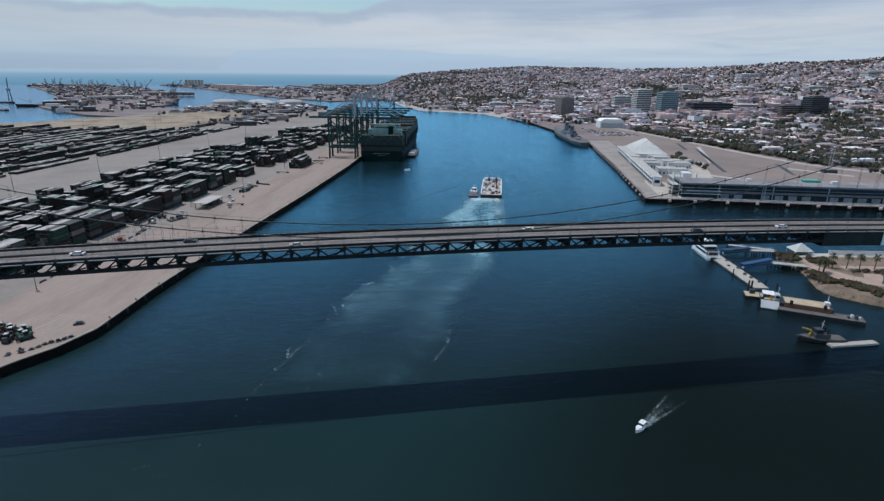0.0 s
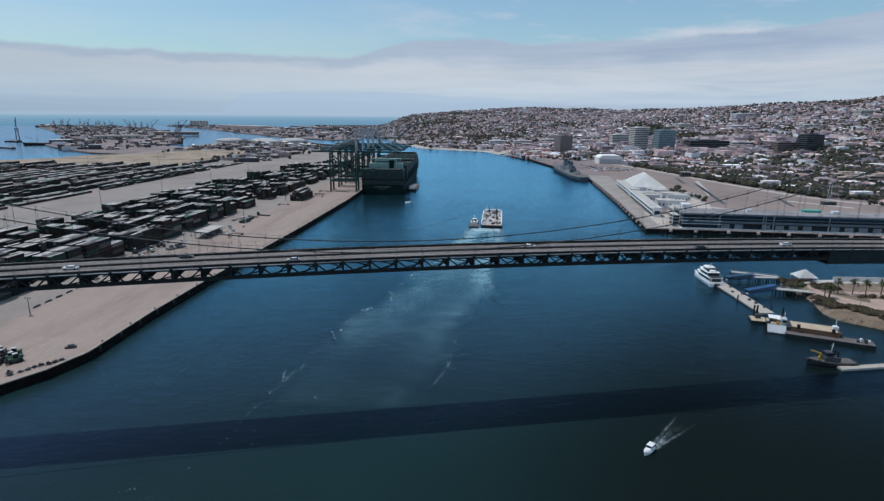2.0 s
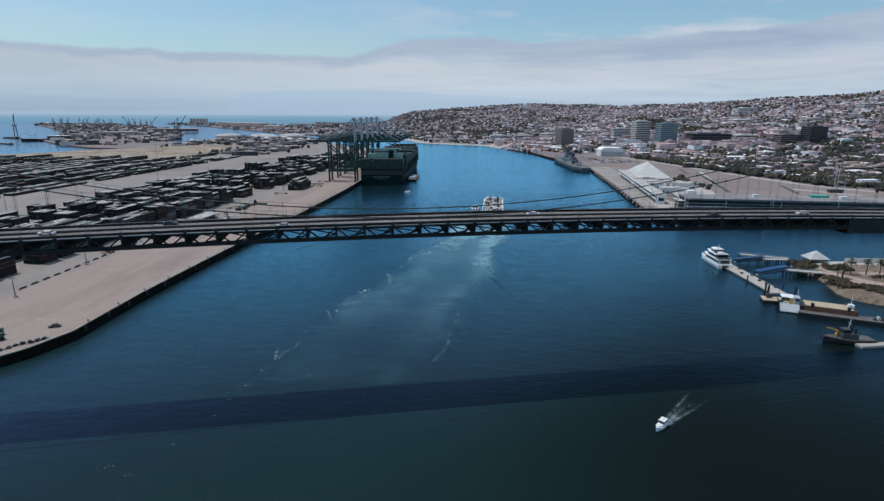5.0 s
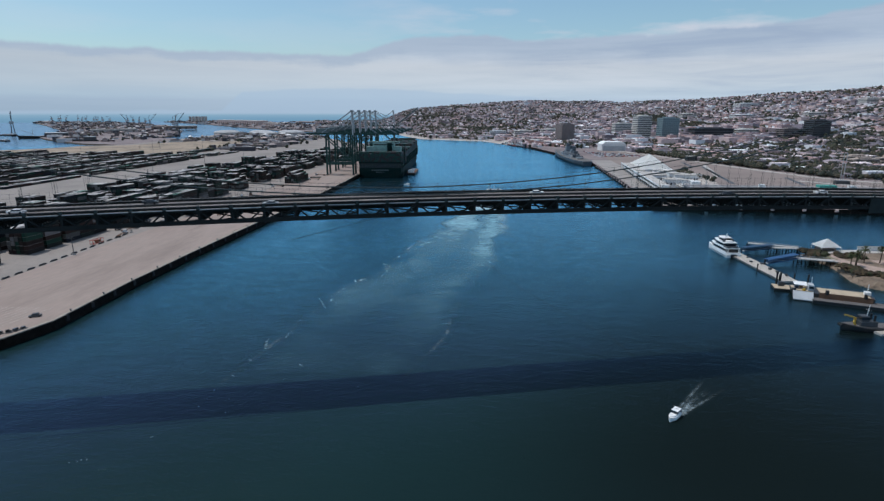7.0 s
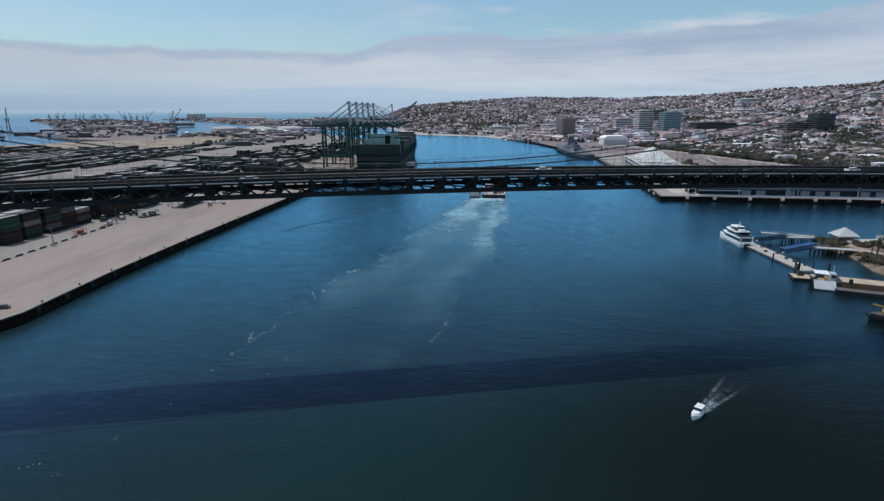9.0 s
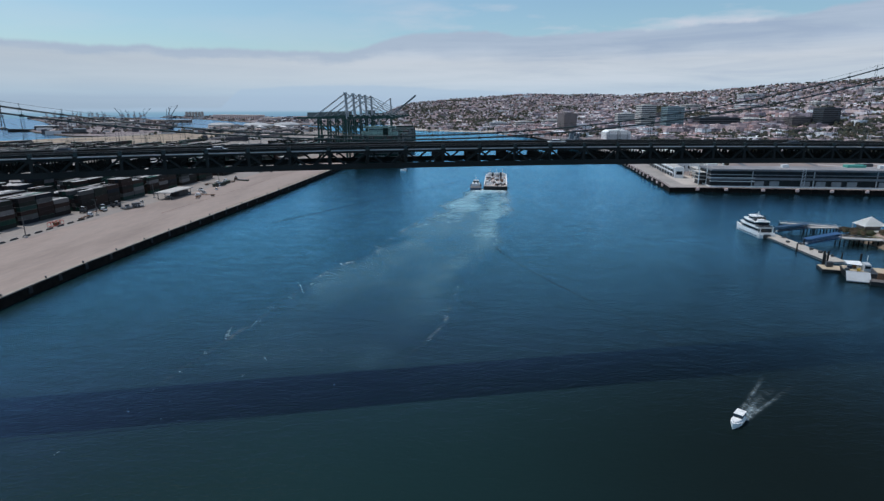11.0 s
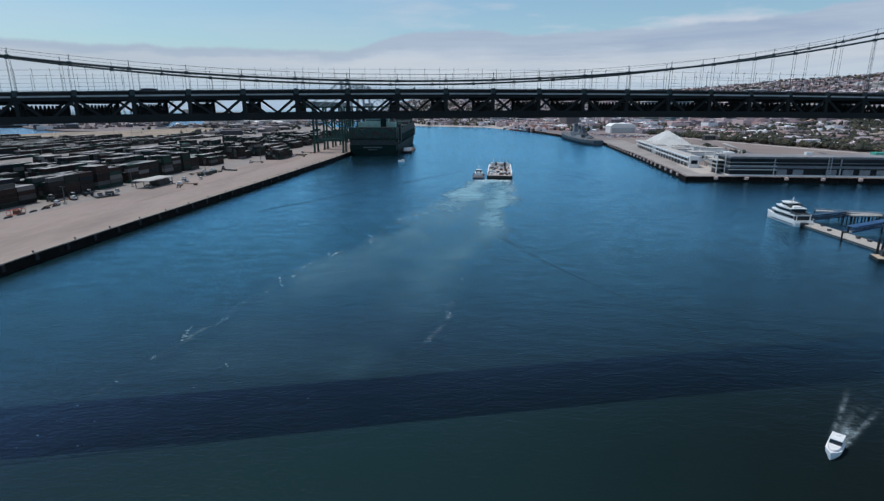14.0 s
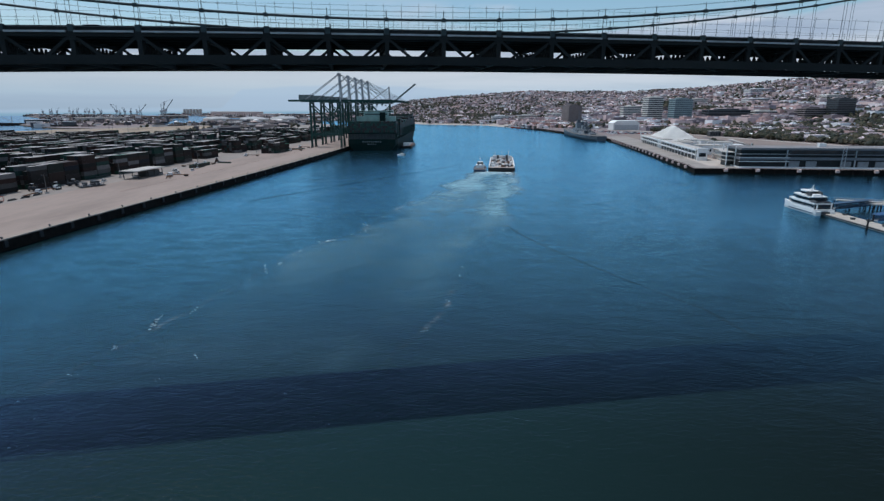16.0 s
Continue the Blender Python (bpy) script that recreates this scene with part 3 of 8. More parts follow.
def beach():
    """A pale strand that slopes from the town's edge down into the water."""
    bm = bmesh.new()
    rows = []
    for k, (x, y) in enumerate(BEACH):
        (x0, y0), (x1, y1) = BEACH[max(k - 1, 0)], BEACH[min(k + 1, len(BEACH) - 1)]
        d = Vector((x1 - x0, y1 - y0)).normalized()
        out = Vector((-d.y, d.x)) if d.x < 0 else Vector((d.y, -d.x))
        out = -Vector((d.y, -d.x)) if out.x > 0 else out
        rows.append([bm.verts.new((x + out.x * o, y + out.y * o, z)) for o, z in ((34, -0.8), (16, 1.2), (2, 3.9), (-34, 4.3))])
    for a, b in zip(rows, rows[1:]):
        for i in range(3):
            bm.faces.new((a[i], a[i + 1], b[i + 1], b[i]))
    bmesh.ops.recalc_face_normals(bm, faces=bm.faces[:])
    if bm.faces[0].normal.z < 0:
        bmesh.ops.reverse_faces(bm, faces=bm.faces[:])
    tagged(part("ground_beach", bm, BEACHSAND), "pale sandy beach strip along the far shore", "beach", "", "structure")


beach()

RIDGE = [(-17, 14, 4300), (-13, 16, 4300), (-10.0, 22, 4300), (-8.0, 40, 4300), (-7.0, 74, 4300), (-6.0, 106, 4300), (-5, 124, 4300), (-1.3, 152, 4300), (1.7, 167, 4300), (4.0, 184, 4300), (6.9, 186, 4250), (10.2, 172, 4200), (15.6, 160, 3900), (20.6, 173, 3600), (25.4, 186, 3400), (29.9, 201, 3300), (34, 216, 3300), (37, 230, 3250), (44, 250, 3200), (60, 250, 3200)]
RANG = [math.radians(r[0]) for r in RIDGE]


def rise(x, y):
    """Height of the town's hills over the flat ground."""
    dx, dy = x, y + 186
    r, a = math.hypot(dx, dy), math.atan2(dx, dy)
    top = np.interp(a, RANG, [q[1] - 15 for q in RIDGE])
    far = np.interp(a, RANG, [q[2] for q in RIDGE])
    near = np.interp(math.degrees(a), (-9, -1, 8, 16, 25, 40), (2600, 1950, 1650, 1550, 1450, 1250))
    s = min(max((r - near) / (far - near), 0.0), 1.15)
    z = (top - 12) * (s ** 1.25 if s <= 1 else 1 - (s - 1) * 1.5)
    lumps = noise.noise((x * 0.0022, y * 0.0022, 0.3)) * 26 + noise.noise((x * 0.006, y * 0.006, 4.1)) * 9
    return z + lumps * min(s * 2.2, 1) * (0.55 if s > 0.9 else 1)


def hills():
    xs = np.arange(-1260, 4200, 60)
    ys = np.arange(420, 4720, 60)
    verts, faces, index = [], [], {}
    for i, x in enumerate(xs):
        for j, y in enumerate(ys):
            r = math.hypot(x, y + 186)
            if r > 4800 or (x < -250 and y < 2600) or (x < -560 and y < 3300) or (y < 1500 and x < 640) or (y < 1900 and x < 60):
                continue
            z = rise(x, y)
            index[i, j] = len(verts)
            verts.append((float(x), float(y), 3.3 + z))
    for i in range(len(xs) - 1):
        for j in range(len(ys) - 1):
            q = [(i, j), (i + 1, j), (i + 1, j + 1), (i, j + 1)]
            if all(k in index for k in q):
                faces.append([index[k] for k in q])
    ob = stuff_mesh("ground_hills", verts, faces, [TOWN], None, "low dusty hills covered by the town", "hill", kind="structure")
    for p in ob.data.polygons:
        p.use_smooth = True


hills()

# island, far shores and breakwater across the outer harbour
ISLAND = [(-1249, 1444), (-1083, 1300), (-968, 1213), (-900, 1192), (-838, 1166), (-848, 1440), (-880, 1500), (-985, 1560), (-985, 1710), (-1190, 2150), (-1640, 2860), (-2100, 3350), (-2500, 3780), (-2950, 3930), (-3090, 3730), (-2800, 3390), (-2300, 2830), (-1766, 2210), (-1700, 2110), (-1487, 1819), (-1400, 1600)]
ground_slab("ground_island", ISLAND, -6, 3.2, (TOWN, SAND), "low built-up harbour island")
OUTER = [(-1784, 3500), (-1217, 2780), (-799, 2250), (-520, 2030), (-420, 2120), (-520, 2420), (-640, 2680), (-700, 3100), (-1250, 3800), (-1800, 4150), (-2250, 4180), (-2250, 3960)]
ground_slab("ground_outer_terminal", OUTER, -6, 3.2, (TOWN, SAND), "low far terminal spit")
EARTHFIELD = [(-560, 860), (-540, 1150), (-600, 1350), (-760, 1330), (-818, 1150), (-892, 1105), (-908, 1030), (-944, 980), (-985, 940), (-820, 860)]
ground_slab("ground_bare_earth", EARTHFIELD, 3.0, 4.0, (EARTH, EARTH), "bare tan earth at the end of the yard")
PARK = [(213, 168), (212, 150), (214, 140), (210, 124), (206, 110), (208, 99), (222, 87), (250, 70), (300, 40), (420, 20), (420, 170), (300, 171)]
bm = bmesh.new()
outer = [bm.verts.new((x, y, -1.5)) for x, y in PARK]
cxp, cyp = 300, 110
inner = [bm.verts.new((x + (cxp - x) * 0.07, y + (cyp - y) * 0.10, 3.4)) for x, y in PARK]
for i in range(len(PARK)):
    bm.faces.new((outer[i], outer[(i + 1) % len(PARK)], inner[(i + 1) % len(PARK)], inner[i]))
bm.faces.new(inner)
bmesh.ops.recalc_face_normals(bm, faces=bm.faces[:])
tagged(part("ground_park", bm, SAND), "sandy waterfront park spit with sloping shore", "ground", "", "structure")

# ---- suspension bridge ----
BR_SLOPE = math.atan(0.203)
MID = -18.0                   # middle of the main span, along the bridge
SAG = -14.0                   # lowest point of the cables
PANEL = 9.0
NEAR_Y, FAR_Y = -6.9, 10.3    # the two trusses, where the bridge crosses x = 0
ORIGIN = Vector((0, 0.5 * (NEAR_Y + FAR_Y), 0))
AX = Vector((math.cos(BR_SLOPE), math.sin(BR_SLOPE), 0))
AY = Vector((-math.sin(BR_SLOPE), math.cos(BR_SLOPE), 0))
HALF = 0.5 * (FAR_Y - NEAR_Y) * math.cos(BR_SLOPE)


def crest(s):
    """The bridge's camber: height relative to its middle."""
    return -0.000095 * (s - MID) ** 2 + 0.0037 * s - 0.05


def cable_z(s):
    return 62.85 + 0.00088 * (s - SAG) ** 2


PIPE = surface("pale_service_pipe", (0.38, 0.35, 0.33), 0.6, var=0.25, scale=0.4)
TARP = surface("dark_tarpaulin", (0.014, 0.018, 0.016), 0.8, var=0.4, scale=0.3)


def suspension_bridge():
    root = thing("suspension_bridge", (ORIGIN.x, ORIGIN.y, 0), "long dark green steel suspension bridge across the channel", "bridge", turn=math.degrees(BR_SLOPE))
    S = [-32.65 + k * PANEL for k in range(-22, 29)]  # panel points

    def along(name, mat, y, z, w, d, label="", pts=None):
        """A member of section w x d that follows the camber in one piece."""
        bm = bmesh.new()
        rings = [[bm.verts.new((a, y + sy * w / 2, z + crest(a) + sz * d / 2)) for sy, sz in ((-1, -1), (1, -1), (1, 1), (-1, 1))] for a in (pts or S)]
        for a, b in zip(rings, rings[1:]):
            for i in range(4):
                bm.faces.new((a[i], a[(i + 1) % 4], b[(i + 1) % 4], b[i]))
        bm.faces.new(rings[0])
        bm.faces.new(rings[-1][::-1])
        bmesh.ops.recalc_face_normals(bm, faces=bm.faces[:])
        return part(name, bm, mat, root, label)

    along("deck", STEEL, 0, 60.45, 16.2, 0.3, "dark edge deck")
    along("roadway", ROAD, 0, 60.66, 15.0, 0.1, "worn grey four-lane roadway")
    for y in (-8.0, 8.0):
        along("barrier", STEEL, y, 61.0, 0.45, 0.9)
    along("median", MEDIAN, 0, 61.05, 0.7, 0.7, "dark median barrier")
    # pale strips and barrier tops paint in the sunlit upper edges of the rails
    for y in (-7.25, -0.6, 0.6, 7.25):
        along("sunlit_edge_strip", PAINT, y, 60.72, 0.22, 0.012)
    for y in (-8.0, 8.0):
        along("sunlit_barrier_top", CURB, y, 61.48, 0.3, 0.06)
    bm = bmesh.new()
    box(bm, (0, 0, 60.715), (3, 0.16, 0.012))
    dash = mesh_from("lane_line", bm, PAINT)
    for y in (-3.75, 3.75):
        s = S[0] + 3
        while s < S[-1] - 4:
            piece("lane_line", dash, root, pose(s, y, crest(s), 0, math.degrees(0.00024 * (s - MID)), 0))
            s += 12
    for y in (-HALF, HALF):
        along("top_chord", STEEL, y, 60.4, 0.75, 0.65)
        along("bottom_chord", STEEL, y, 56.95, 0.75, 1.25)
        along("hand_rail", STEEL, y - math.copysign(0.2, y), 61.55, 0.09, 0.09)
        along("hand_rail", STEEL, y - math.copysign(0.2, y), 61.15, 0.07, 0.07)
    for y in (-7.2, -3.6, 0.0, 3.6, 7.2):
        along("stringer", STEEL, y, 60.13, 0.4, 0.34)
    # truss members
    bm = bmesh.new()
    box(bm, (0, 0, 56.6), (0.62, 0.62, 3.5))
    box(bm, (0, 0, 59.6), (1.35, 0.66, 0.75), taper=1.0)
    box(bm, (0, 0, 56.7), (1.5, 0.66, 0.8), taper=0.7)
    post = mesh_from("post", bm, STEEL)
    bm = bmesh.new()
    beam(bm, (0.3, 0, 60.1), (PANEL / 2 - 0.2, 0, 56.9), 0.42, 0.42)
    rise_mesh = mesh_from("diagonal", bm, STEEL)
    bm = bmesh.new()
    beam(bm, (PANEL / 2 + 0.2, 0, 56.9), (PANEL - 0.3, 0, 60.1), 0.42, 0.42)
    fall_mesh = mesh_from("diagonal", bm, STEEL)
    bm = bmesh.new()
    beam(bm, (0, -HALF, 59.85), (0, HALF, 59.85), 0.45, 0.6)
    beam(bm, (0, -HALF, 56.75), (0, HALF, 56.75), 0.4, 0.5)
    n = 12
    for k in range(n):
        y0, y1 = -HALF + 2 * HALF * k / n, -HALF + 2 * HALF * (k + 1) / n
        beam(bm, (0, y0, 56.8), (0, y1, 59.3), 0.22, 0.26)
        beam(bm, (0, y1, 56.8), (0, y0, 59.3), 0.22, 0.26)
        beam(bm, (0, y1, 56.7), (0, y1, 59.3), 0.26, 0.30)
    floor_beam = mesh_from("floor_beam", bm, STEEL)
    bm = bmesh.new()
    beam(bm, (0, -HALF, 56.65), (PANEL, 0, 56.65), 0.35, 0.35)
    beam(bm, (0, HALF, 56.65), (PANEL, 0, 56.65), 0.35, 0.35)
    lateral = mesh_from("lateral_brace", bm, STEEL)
    for s in S:
        dz = crest(s)
        for y in (-HALF, HALF):
            piece("post", post, root, pose(s, y, dz))
            if s < S[-1] - 1:
                tilt = -math.degrees(math.atan2(crest(s + PANEL) - crest(s), PANEL))
                m = Matrix.Translation((s, y, dz)) @ Matrix.Translation((0, 0, 56)) @ pose(0, 0, 0, 0, tilt, 0) @ Matrix.Translation((0, 0, -56))
                piece("diagonal", rise_mesh, root, m)
                piece("diagonal", fall_mesh, root, m)
        piece("floor_beam", floor_beam, root, pose(s, 0, dz))
        if s < S[-1] - 1:
            piece("lateral_brace", lateral, root, pose(s, 0, dz))
    # pale service pipe along each truss, broken at the posts
    bm = bmesh.new()
    beam(bm, (0.55, 0, 60.72), (PANEL - 0.55, 0, 60.72), 0.34, 0.26)
    pipe = mesh_from("service_pipe", bm, PIPE)
    for s, q in zip(S, S[1:]):
        tilt = -math.degrees(math.atan2(crest(q) - crest(s), PANEL))
        for y in (-HALF - 0.5, HALF + 0.5):
            piece("service_pipe", pipe, root, Matrix.Translation((s, y, crest(s) + 60)) @ pose(0, 0, 0, 0, tilt, 0) @ Matrix.Translation((0, 0, -60)))
    # main cables with hand ropes, hangers and clamps
    for y in (-HALF, HALF):
        for name, lift, r in (("main_cable", 0, 0.19), ("hand_rope", 1.15, 0.018)):
            pts = [S[0] + (S[-1] - S[0]) * i / 96 for i in range(97)]
            for dy in ((0,) if lift == 0 else (-0.35, 0.35)):
                bm = bmesh.new()
                k = 8 if lift == 0 else 4
                rings = [[bm.verts.new((a, y + dy + r * math.cos(2 * math.pi * i / k), cable_z(a) + lift + r * math.sin(2 * math.pi * i / k))) for i in range(k)] for a in pts]
                for a, b in zip(rings, rings[1:]):
                    for i in range(k):
                        bm.faces.new((a[i], a[(i + 1) % k], b[(i + 1) % k], b[i]))
                part(name, bm, CABLE, root)
        for s in S:
            bm = bmesh.new()
            z0, z1 = 60.6 + crest(s), cable_z(s)
            for ds in (-0.28, 0.28):
                rod(bm, (s + ds, y, z0), (s + ds, y, z1 + 0.1), 0.032, 5)
            box(bm, (s, y, z1 - 0.26), (0.6, 0.5, 0.52))
            rod(bm, (s, y, z1), (s, y, z1 + 1.35), 0.06, 4)
            box(bm, (s, y, 60.6 + crest(s)), (0.75, 0.5, 1.1))
            part("hanger", bm, CABLE, root)
    # tall wire fence outside the roadway
    bm = bmesh.new()
    rod(bm, (0, 0, 61.2), (0, 0, 65.0), 0.03, 5)
    beam(bm, (0, 0, 65.0), (0, 0.25, 65.3), 0.045, 0.045)
    fence_post = mesh_from("fence_post", bm, CABLE)
    for y, flip in ((-HALF + 0.55, 180), (HALF - 0.55, 0)):
        s = -170
        while s <= 170:
            piece("fence_post", fence_post, root, pose(s, y, crest(s), 0, 0, flip))
            s += 2.72
        for z in (65.0, 63.6, 62.3):
            along("fence_wire", CABLE, y, z, 0.03, 0.03, "", [-170 + 340 * i / 34 for i in range(35)])
    # painters' enclosure hung on the east part of the truss
    for k in range(5):
        a = 146 + PANEL * k
        bm = bmesh.new()
        beam(bm, (a, -HALF - 0.5, 57.5 + crest(a)), (a + PANEL - 0.1, -HALF - 0.5, 57.5 + crest(a + PANEL)), 0.15, 5.2)
        part("work_enclosure", bm, TARP, root, "dark tarpaulin side of the painting enclosure")
        bm = bmesh.new()
        beam(bm, (a, 0, 54.8 + crest(a)), (a + PANEL - 0.1, 0, 54.8 + crest(a + PANEL)), 2 * HALF, 0.2)
        part("work_platform", bm, TARP, root, "dark platform of the painting enclosure")
    bm = bmesh.new()
    beam(bm, (173.5, -HALF - 0.75, 57.8 + crest(174)), (177.5, -HALF - 0.75, 57.8 + crest(178)), 0.2, 5.6)
    part("enclosure_panel", bm, WHITE, root, "white enclosure panel")
    # towers that carry the cables
    for sgn in (-1, 1):
        s = MID + sgn * 240.0
        bm = bmesh.new()
        for y in (-HALF - 1.6, HALF + 1.6):
            box(bm, (s, y, -8), (5.2, 3.4, 120), taper=0.62)
        for z in (50, 76, 94, 108):
            box(bm, (s, 0, z), (2.6, 2 * HALF + 2, 3.0))
        part("tower", bm, STEEL, root, "dark green steel bridge tower")
        bm = bmesh.new()
        box(bm, (s, 0, -8), (9, 30, 13), taper=0.9)
        part("tower_base", bm, CONCRETE, root, "concrete tower footing")
    return root


suspension_bridge()

# ---- container terminal ----
def yard_at(u, v):
    """Yard coordinates: v along the quay, u inland from the front row."""
    d = Vector((0.062, 1.0)).normalized()
    n = Vector((-d.y, d.x))
    p = Vector((-249, 118)) + d * v + n * u
    return p.x, p.y


YARD_TURN = -math.atan(0.062)
CW, CL, CH = 2.44, 12.19, 2.62


def container_mesh():
    """A steel box with recessed side panels and corner posts; sun is painted into its pale roof."""
    bm = bmesh.new()
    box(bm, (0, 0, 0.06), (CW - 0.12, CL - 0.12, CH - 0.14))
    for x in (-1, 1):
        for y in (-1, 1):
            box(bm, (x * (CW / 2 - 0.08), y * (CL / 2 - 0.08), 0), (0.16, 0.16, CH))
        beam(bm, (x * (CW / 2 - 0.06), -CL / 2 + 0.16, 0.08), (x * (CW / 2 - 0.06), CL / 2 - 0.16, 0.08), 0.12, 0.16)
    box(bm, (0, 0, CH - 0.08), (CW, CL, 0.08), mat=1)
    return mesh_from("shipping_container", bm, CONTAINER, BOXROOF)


def container_yard():
    rng = random.Random(7)
    mesh = container_mesh()
    near = []
    verts, faces, mi = [], [], []

    def add(x, y, z, turn, k):
        c, s = math.cos(turn), math.sin(turn)
        b = len(verts)
        for zz in (0.02, CH):
            for a, d in ((-CW / 2 + 0.03, -CL / 2), (CW / 2 - 0.03, -CL / 2), (CW / 2 - 0.03, CL / 2), (-CW / 2 + 0.03, CL / 2)):
                verts.append((x + a * c - d * s, y + a * s + d * c, z + zz))
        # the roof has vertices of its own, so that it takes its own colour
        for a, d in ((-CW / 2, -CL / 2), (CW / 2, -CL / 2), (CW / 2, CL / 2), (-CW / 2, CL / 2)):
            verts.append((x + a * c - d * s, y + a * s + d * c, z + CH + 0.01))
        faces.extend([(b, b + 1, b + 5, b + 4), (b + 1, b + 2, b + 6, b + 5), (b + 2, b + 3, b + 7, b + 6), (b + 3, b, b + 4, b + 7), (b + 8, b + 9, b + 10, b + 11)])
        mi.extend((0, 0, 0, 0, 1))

    slots = []
    for row in range(5):
        u0 = 7.5 + 23.0 * row
        v = rng.uniform(0, 8) - (34 + row * 4)
        while v < 800 - row * 12:
            n = rng.choice((1, 2, 2, 2, 3))
            if v > 60 and rng.random() < (0.05 if v < 260 else 0.17):
                v += rng.uniform(16, 44)
                continue
            tall = rng.choice((3, 4, 5, 5, 5, 6)) if v > 260 else rng.choice((5, 6, 6, 6))
            lean = rng.choice((0, 0, 0, 0, 0.35, -0.35)) if v > 70 else 0
            off = rng.uniform(-1.6, 1.6)
            cols = rng.choice((5, 6, 6, 6))
            step = rng.choice((0, 0, 1, 2)) if n > 1 else 0
            for i in range(n):
                for c in range(cols):
                    h = max(1, tall - int(abs(lean) * (c if lean > 0 else cols - 1 - c)))
                    if i == n - 1 and step:
                        h -= step
                    if rng.random() < 0.12:
                        h -= rng.choice((1, 1, 2))
                    for k in range(max(h, 0)):
                        x, y = yard_at(u0 + off + c * 2.62 + CW / 2, v + i * 12.6 + CL / 2)
                        slots.append((x + rng.uniform(-0.08, 0.08), y + rng.uniform(-0.15, 0.15), 4.0 + k * CH, k, h))
            v += n * 12.6 + rng.choice((2, 4, 7, 10, 18))
    # a block of its own on the apron
    for i in range(3):
        for c in range(6):
            for k in range(3 + (c > 0) + (c in (2, 3)) - (i == 2 and c == 5)):
                slots.append((-206.5 + c * 2.62 + i * 0.8, 467.5 + i * 12.6, 4.0 + k * CH, k, 5))
    # second field inland: low long rows of boxes on chassis
    for row in range(19):
        u0 = 262 + 25 * row
        v = rng.uniform(-40, 0) + 40 + row * 14
        while v < 760 - row * 6:
            n = rng.choice((3, 5, 7, 9))
            tall = rng.choice((1, 1, 2, 2, 3))
            for i in range(n):
                for c in range(rng.choice((3, 4, 4, 5))):
                    for k in range(max(1, tall - (rng.random() < 0.35))):
                        x, y = yard_at(u0 + c * 2.75, v + i * 12.6)
                        slots.append((x, y, 4.0 + k * CH, k, tall))
            v += n * 12.6 + rng.choice((6, 9, 14, 24))
    slots.sort(key=lambda q: (q[1] > 300, q[0] < -300, math.hypot(q[0] + 165, q[1] - 40)))
    for i, (x, y, z, k, h) in enumerate(slots):
        if i < 300:
            ob = new("shipping_container", mesh)
            ob.matrix_world = pose(x, y, z, 0, 0, math.degrees(YARD_TURN))
            tagged(ob, "weathered steel shipping container stacked in the yard", "container", "stacked shipping containers")
        else:
            add(x, y, z, YARD_TURN, k)
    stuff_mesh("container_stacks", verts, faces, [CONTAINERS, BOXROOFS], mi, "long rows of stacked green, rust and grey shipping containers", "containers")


container_yard()


POLEGREY = surface("weathered_galvanised_pole", (0.13, 0.125, 0.12), 0.6, metal=0.3, var=0.2)


def light_mast(at, height, arms=6):
    root = thing("light_mast", at, "tall thin steel yard light mast with floodlights", "light mast", "yard light masts")
    bm = bmesh.new()
    rod(bm, (0, 0, 0), (0, 0, height), 0.30, 8, 0.14)
    part("pole", bm, POLEGREY, root)
    bm = bmesh.new()
    box(bm, (0, 0, 0), (1.6, 1.6, 0.9), taper=0.8)
    part("footing", bm, CONCRETE, root)
    bm = bmesh.new()
    for k in range(arms):
        a = 2 * math.pi * k / arms
        beam(bm, (0, 0, height - 0.4), (math.cos(a) * 1.1, math.sin(a) * 1.1, height - 0.3), 0.12)
        box(bm, (math.cos(a) * 1.3, math.sin(a) * 1.3, height - 0.6), (0.6, 0.5, 0.35), a)
    part("lamp_head", bm, DARKGREY, root)
    return root


mast = light_mast((-421, 300, 3.95), 27)
for x, y in ((-432, 190), (-410, 410), (-399, 520), (-387, 640), (-375, 760), (-500, 330), (-480, 520), (-520, 700), (-640, 480), (-700, 640), (-590, 860), (-760, 900), (-660, 1010), (-560, 1000)):
    copy_thing(mast, pose(x, y, 3.95))
post = light_mast((-229, 131, 4.0), 10.5, 2)
for x, y in ((-224, 70), (-231, 192), (-233, 262), (-222.9, 353.5), (-214.7, 465)):
    copy_thing(post, pose(x, y, 4.0))


def traffic_barrier(at, turn):
    bm = bmesh.new()
    prism(bm, [(-0.3, -2.6), (0.3, -2.6), (0.3, 2.6), (-0.3, 2.6)], 0, 0.25)
    box(bm, (0, 0, 0.25), (0.45, 5.2, 0.6), taper=0.72)
    ob = part("traffic_barrier", bm, DARKGREY)
    ob.matrix_world = pose(*at, 0, 0, turn)
    return tagged(ob, "low dark traffic barrier block on the apron", "barrier", "traffic barriers")


first = traffic_barrier((-231.5, 84, 4.0), -2)
for k in range(1, 13):
    copy_thing(first, pose(-231.5 + 0.02 * k, 84 + 8.4 * k, 4.0, 0, 0, -2))


